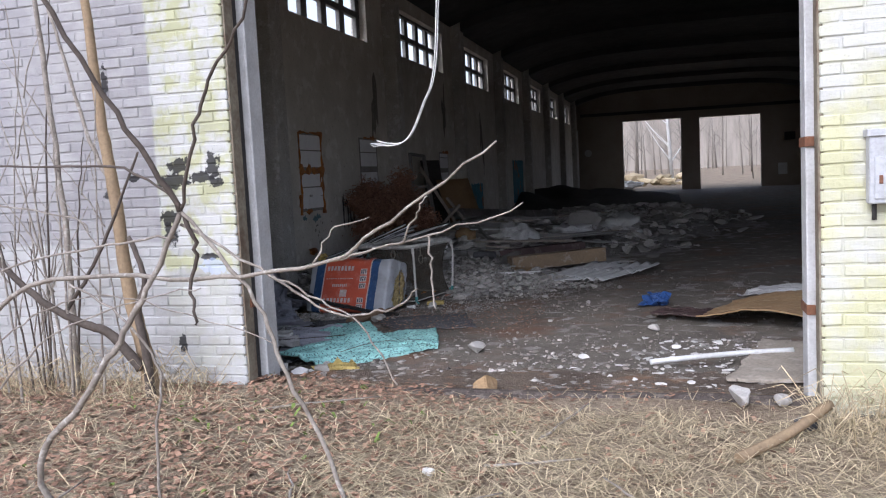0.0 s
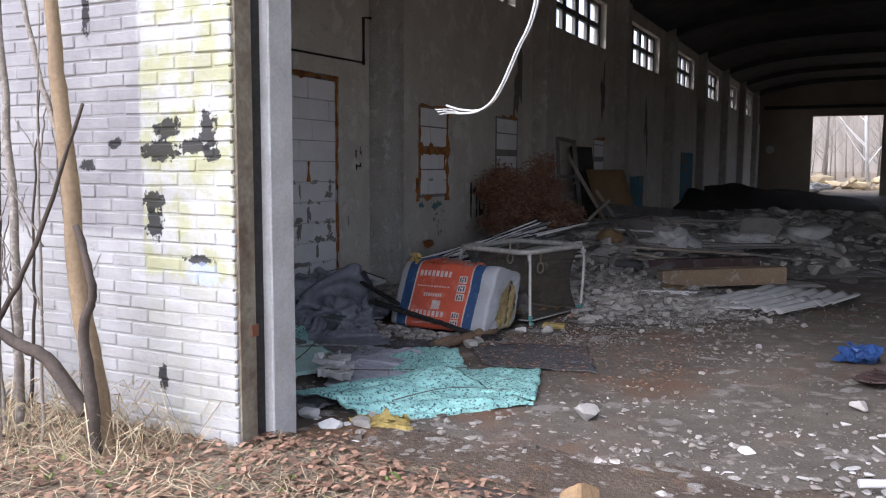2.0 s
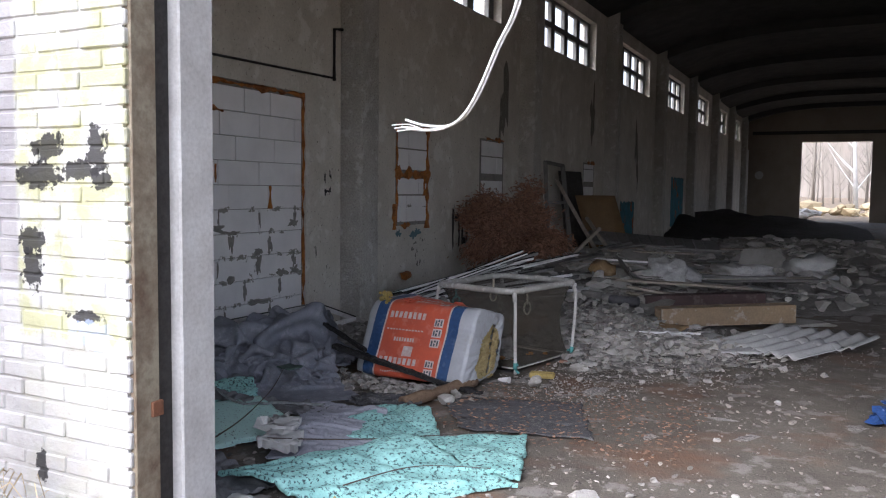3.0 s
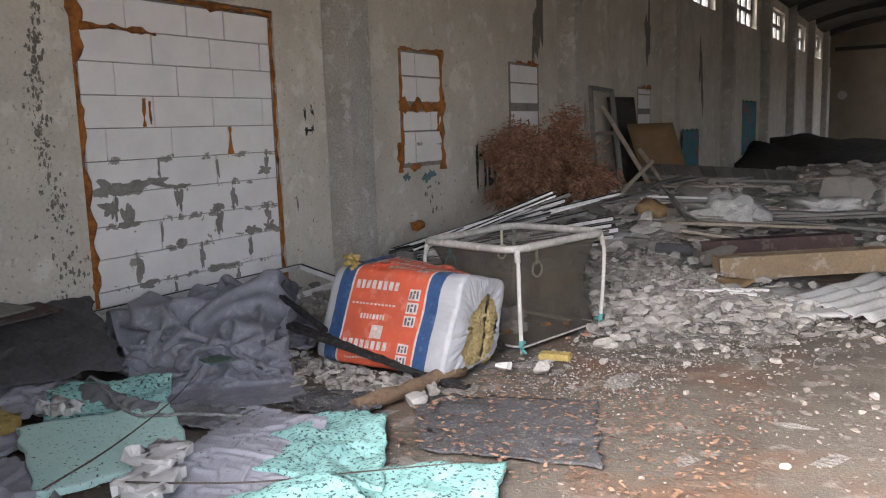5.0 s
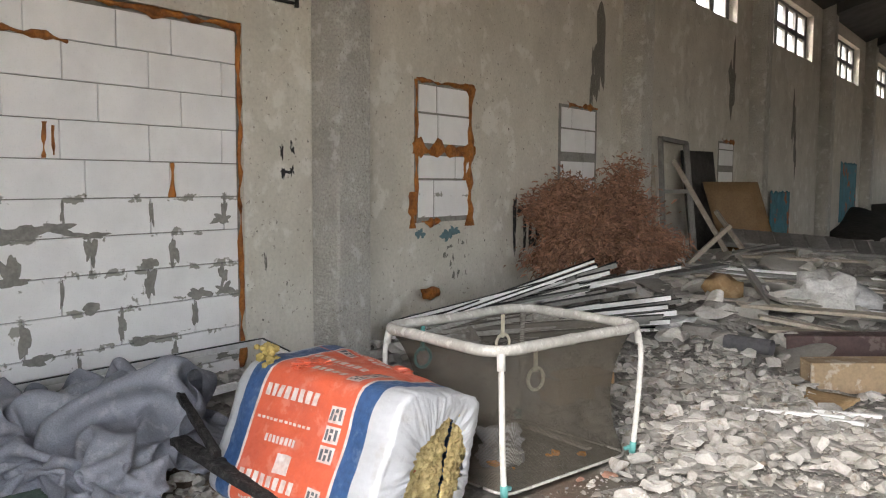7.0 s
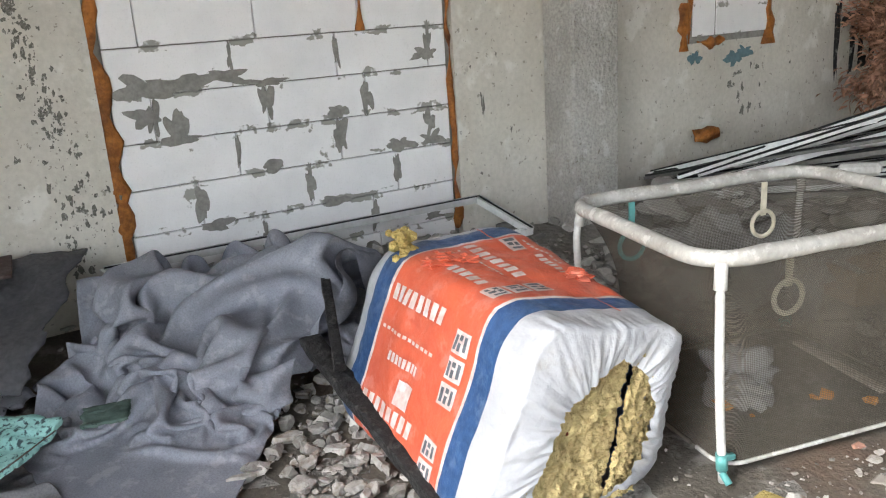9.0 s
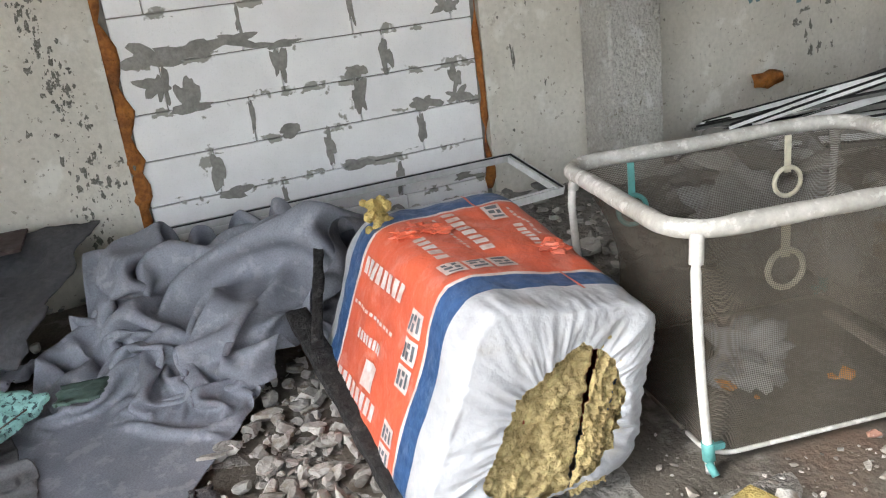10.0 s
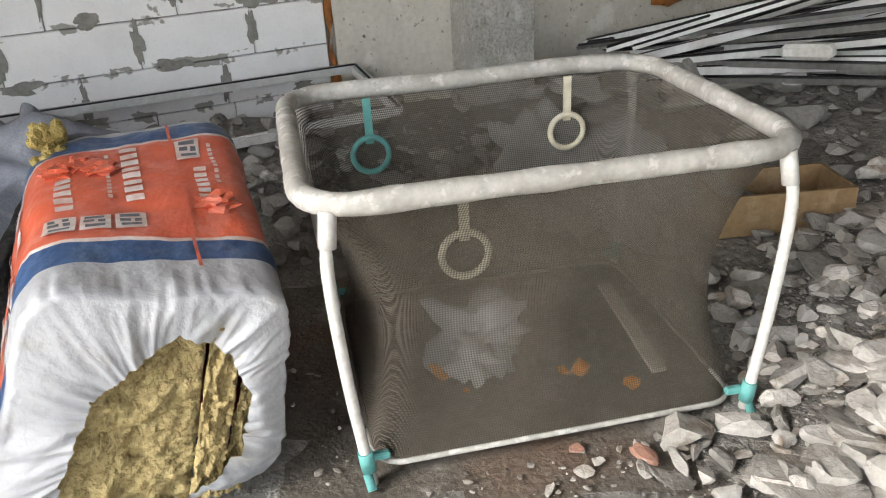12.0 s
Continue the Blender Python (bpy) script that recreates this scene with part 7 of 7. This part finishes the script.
blades("dry_grass", 42000, grass_place, 0.06, 0.26, 0.0022, 0.75, M_STRAW, "flattened straw-coloured dead grass", "grass", 11)
blades("dry_grass", 1500, lambda r: (r.choice([r.uniform(-4, -1.4), r.uniform(2.7, 4.2)]), r.uniform(5.3, 6.0)), 0.12, 0.40, 0.002, 0.1, M_STRAW, "standing dead grass stalks by the wall", "grass", 12)
blades("leaf_litter", 15000, leaf_place, 0.03, 0.075, 0.013, 0.75, M_LEAF, "reddish-brown fallen leaf litter", "leaves", 13)
blades("leaf_litter", 2200, lambda r: (r.uniform(-1.3, 2.8), r.uniform(6.2, 9.6)), 0.02, 0.06, 0.010, 0.85, M_LEAF, "fallen leaves blown in on the floor", "leaves", 14).location.z = 0.0
blades("leaf_litter", 750, lambda r: (r.uniform(-1.3, 0.5), r.uniform(8.5, 9.9)), 0.02, 0.05, 0.009, 0.85, M_LEAF, "fallen leaves on the mat", "leaves", 15).location.z = 0.17
blades("green_shoots", 90, lambda r: (r.normal(-0.9, 0.9), r.normal(5.2, 0.5)), 0.03, 0.08, 0.010, 0.3, surface("fresh_leaf", (0.16, 0.22, 0.05), blot=5, bump=0), "small green shoots in the leaf litter", "weeds", 16)
rr = random.Random(9)
for i in range(16):
    x, y, a, l = rr.uniform(-2.5, 3.6), rr.uniform(2.8, 5.9), rr.uniform(0, 3.14), rr.uniform(0.3, 0.9)
    bm = bmesh.new()
    pts = [(x + math.cos(a) * l * t + 0.03 * nz(t * 3, i), y + math.sin(a) * l * t, ground_z(x + math.cos(a) * l * t, y + math.sin(a) * l * t) + 0.02 + 0.03 * t) for t in np.linspace(0, 1, 7)]
    tube(bm, pts, [0.009, 0.009, 0.008, 0.007, 0.006, 0.005, 0.004], 6)
    solo("twig", bm, M_BRANCH, "dry fallen twig in the grass", "twig", group="fallen twigs")
bm = bmesh.new()
tube(bm, curve_pts([(2.2, 4.95, 0.06), (2.5, 5.3, 0.10), (2.75, 5.6, 0.18)], 4), [0.03] * 9, 8)
solo("branch_piece", bm, M_TRUNK, "thick broken branch lying by the gate", "branch")
for x, y, r, m in ((2.62, 5.62, 0.06, M_TAR), (3.25, 5.6, 0.05, M_BRANCH_D), (0.55, 6.3, 0.09, M_CARD), (0.6, 4.6, 0.035, M_WHITEFOAM), (2.3, 6.05, 0.08, M_STONE), (2.55, 6.1, 0.06, M_STONE)):
    single_stone(x, y, r, int(x * 100), m, "small lump of rubbish by the gateway", (1, 1, 0.9), ground_z(x, y))

# meter box on the wall
mb = thing("meter_box", "grey steel meter box fixed to the brick wall", "box", pose(3.22, SOUTH, 1.32))
bm = bmesh.new()
box(bm, (-0.19, -0.10, 0), (0.19, 0.0, 0.44), bevel=0.008)
part("case", bm, M_GREYBOX, mb)
bm = bmesh.new()
box(bm, (-0.165, -0.112, 0.03), (0.165, -0.10, 0.28), bevel=0.004)
door = part("door", bm, M_GREYBOX, mb)
bm = bmesh.new()
box(bm, (-0.14, -0.12, 0.12), (-0.12, -0.112, 0.17), bevel=0.002)
part("latch", bm, M_RUST, door)
bm = bmesh.new()
box(bm, (-0.205, -0.115, 0.40), (0.205, 0.0, 0.445), bevel=0.004)
part("lid", bm, M_GREYBOX, mb)
bm = bmesh.new()
tube(bm, [(-0.15, -0.03, 0.0), (-0.15, -0.03, -0.10)], 0.015, 8)
part("cable_gland", bm, M_DARK, mb)

# far end: disc, notice, light band on the corner
bm = bmesh.new()
tube(bm, [(-3.45, NORTH - 0.02, 2.72), (-3.45, NORTH - 0.06, 2.72)], 0.24, 24)
solo("round_sign", bm, M_WHITEFOAM, "round white disc fixed to the end wall", "sign")
bm = bmesh.new()
box(bm, (8.56, NORTH - 0.05, 0.72), (9.1, NORTH, 1.45), bevel=0.01)
solo("notice_board", bm, M_WHITEFOAM, "white notice board on the end wall", "notice")
bm = bmesh.new()
box(bm, (8.95, NORTH - 0.08, 2.9), (9.6, NORTH, 3.4), bevel=0.02)
solo("wall_box", bm, M_DARK, "dark box on the end wall", "box")
# white tube added to stand for the corner's light band
bm = bmesh.new()
tube(bm, [(-4.05, 55.6, 0.2), (-4.05, 55.6, 4.2)], 0.10, 10)
solo("drain_pipe", bm, M_WHITEFOAM, "white vertical tube standing for the light band in the corner", "pipe")

# beyond the far gateways
rr = random.Random(21)
def far_tree(bm, x, y, h, r):
    z = ground_z(x, y)
    top = Vector((x + rr.uniform(-0.6, 0.6), y, z + h))
    tube(bm, [(x, y, z - 0.1), Vector((x, y, z)).lerp(top, 0.5) + Vector((rr.uniform(-.2, .2), 0, 0)), top], [r, r * 0.7, r * 0.2], 5)
    for j in range(14):
        k = rr.uniform(0.15, 0.95)
        p = Vector((x, y, z)).lerp(top, k)
        a = rr.uniform(0, 6.28)
        l = h * rr.uniform(0.12, 0.3) * (1.2 - k)
        q = p + Vector((math.cos(a) * l, math.sin(a) * l * 0.5, l * 1.1))
        tube(bm, [p, p.lerp(q, 0.5) + Vector((0, 0, -0.05 * l)), q], [r * 0.35 * (1.1 - k), r * 0.2, 0.008], 4, cap=False)


bm = bmesh.new()
for i in range(190):
    y = rr.uniform(70, 125)
    x = rr.uniform(-26, 36) * (y / 100)
    far_tree(bm, x, y, rr.uniform(5, 13), rr.uniform(0.03, 0.12))
solo("far_woodland", bm, M_FARWOOD, "bare grey woodland beyond the hall", "trees", kind="stuff")
bm = bmesh.new()
far_tree(bm, 2.05, 66, 11, 0.16)
solo("birch_tree", bm, M_BIRCH, "slender white birch trunk beyond the gateway", "tree")
bm = bmesh.new()
for i in range(26):
    blob(bm, (rnd(-1.2, 3.4), 66 + rnd(0, 2.5), rnd(0.1, 0.9)), rnd(0.25, 0.6), i * 1.9, 1, (1.3, 1, 0.7), 0.8)
solo("pale_heap", bm, M_STRAW, "pale heap of rubbish and dry grass outside", "heap", kind="stuff")
bm = bmesh.new()
for i in range(7):
    blob(bm, (-0.75 + rnd(-0.6, 0.6), 60.5 + rnd(0, 1), rnd(0.1, 0.55)), rnd(0.2, 0.4), i * 2.9, 2, (1.5, 1, 0.6), 0.7)
solo("white_sheeting", bm, M_WHITEFOAM, "heap of white sheeting outside the gateway", "sheeting")
bm = bmesh.new()
sheet(bm, 40, 10, lambda u, v: (-160 + 330 * u, 140 + 20 * math.sin(5 * u), -1 + (13 + 2 * nz(u * 20, 1.0)) * v))
solo("backdrop", bm, M_BACKDROP, "hazy grey-brown wooded slope in the distance", "backdrop", kind="structure")

# ---- bricks of the gable, nearest the gateway as pieces of their own ----
BW, BH, BD, J = 0.245, 0.066, 0.10, 0.011
def brick_mesh(w, seed):
    bm = bmesh.new()
    vs = box(bm, (-w / 2, 0, -BH / 2), (w / 2, BD, BH / 2), None, 0.006)
    for v in bm.verts:
        v.co += Vector((nz(v.co.x * 30, v.co.z * 30, seed), nz(v.co.x * 30, v.co.z * 30, seed + 5) * 1.2, nz(v.co.x * 30, v.co.z * 30, seed + 9))) * 0.0042
    me = bpy.data.meshes.new("brick")
    bm.to_mesh(me)
    bm.free()
    me.materials.append(M_BRICK)
    return me


full = [brick_mesh(BW, s * 3.3) for s in range(8)]
half = [brick_mesh(BW / 2 - J / 2, s * 5.1) for s in range(4)]
RV, RF = [], []
rb = random.Random(3)
count = 0
pick = []
for r in range(0, 58):
    z = 0.03 + r * (BH + J) + BH / 2
    if z > 4.4:
        break
    for edge, s, far in ((GATE_L, -1, WEST - 0.55), (GATE_R, 1, 3.95)):
        x = edge
        first = True
        while (x - far) * s < 0:
            w = BW / 2 - J / 2 if (first and r % 2) else BW
            first = False
            c = x + s * w / 2
            pick.append((abs(x - edge) + (0.0 if s < 0 else 1.2) + max(0, z - 2.8) * 2, c, z, w))
            x += s * (w + J)
pick.sort()
for i, (d, c, z, w) in enumerate(pick):
    me = (full if w == BW else half)[rb.randrange(4)]
    m = pose(c, SOUTH + rb.uniform(-0.004, 0.004), z + rb.uniform(-0.002, 0.002), rb.uniform(-1, 1), rb.uniform(-0.6, 0.6), rb.uniform(-0.8, 0.8))
    if i < 300:
        o = new("brick", me)
        o.parent = WALL_SOUTH
        o.matrix_basis = m
    else:
        k = len(RV)
        RV += [tuple(m @ v.co) for v in me.vertices]
        RF += [tuple(k + q for q in p.vertices) for p in me.polygons]
me = bpy.data.meshes.new("brickwork")
me.from_pydata(RV, [], RF)
me.materials.append(M_BRICK)
o = tagged(new("brickwork", me), kind="stuff")
o.parent = WALL_SOUTH
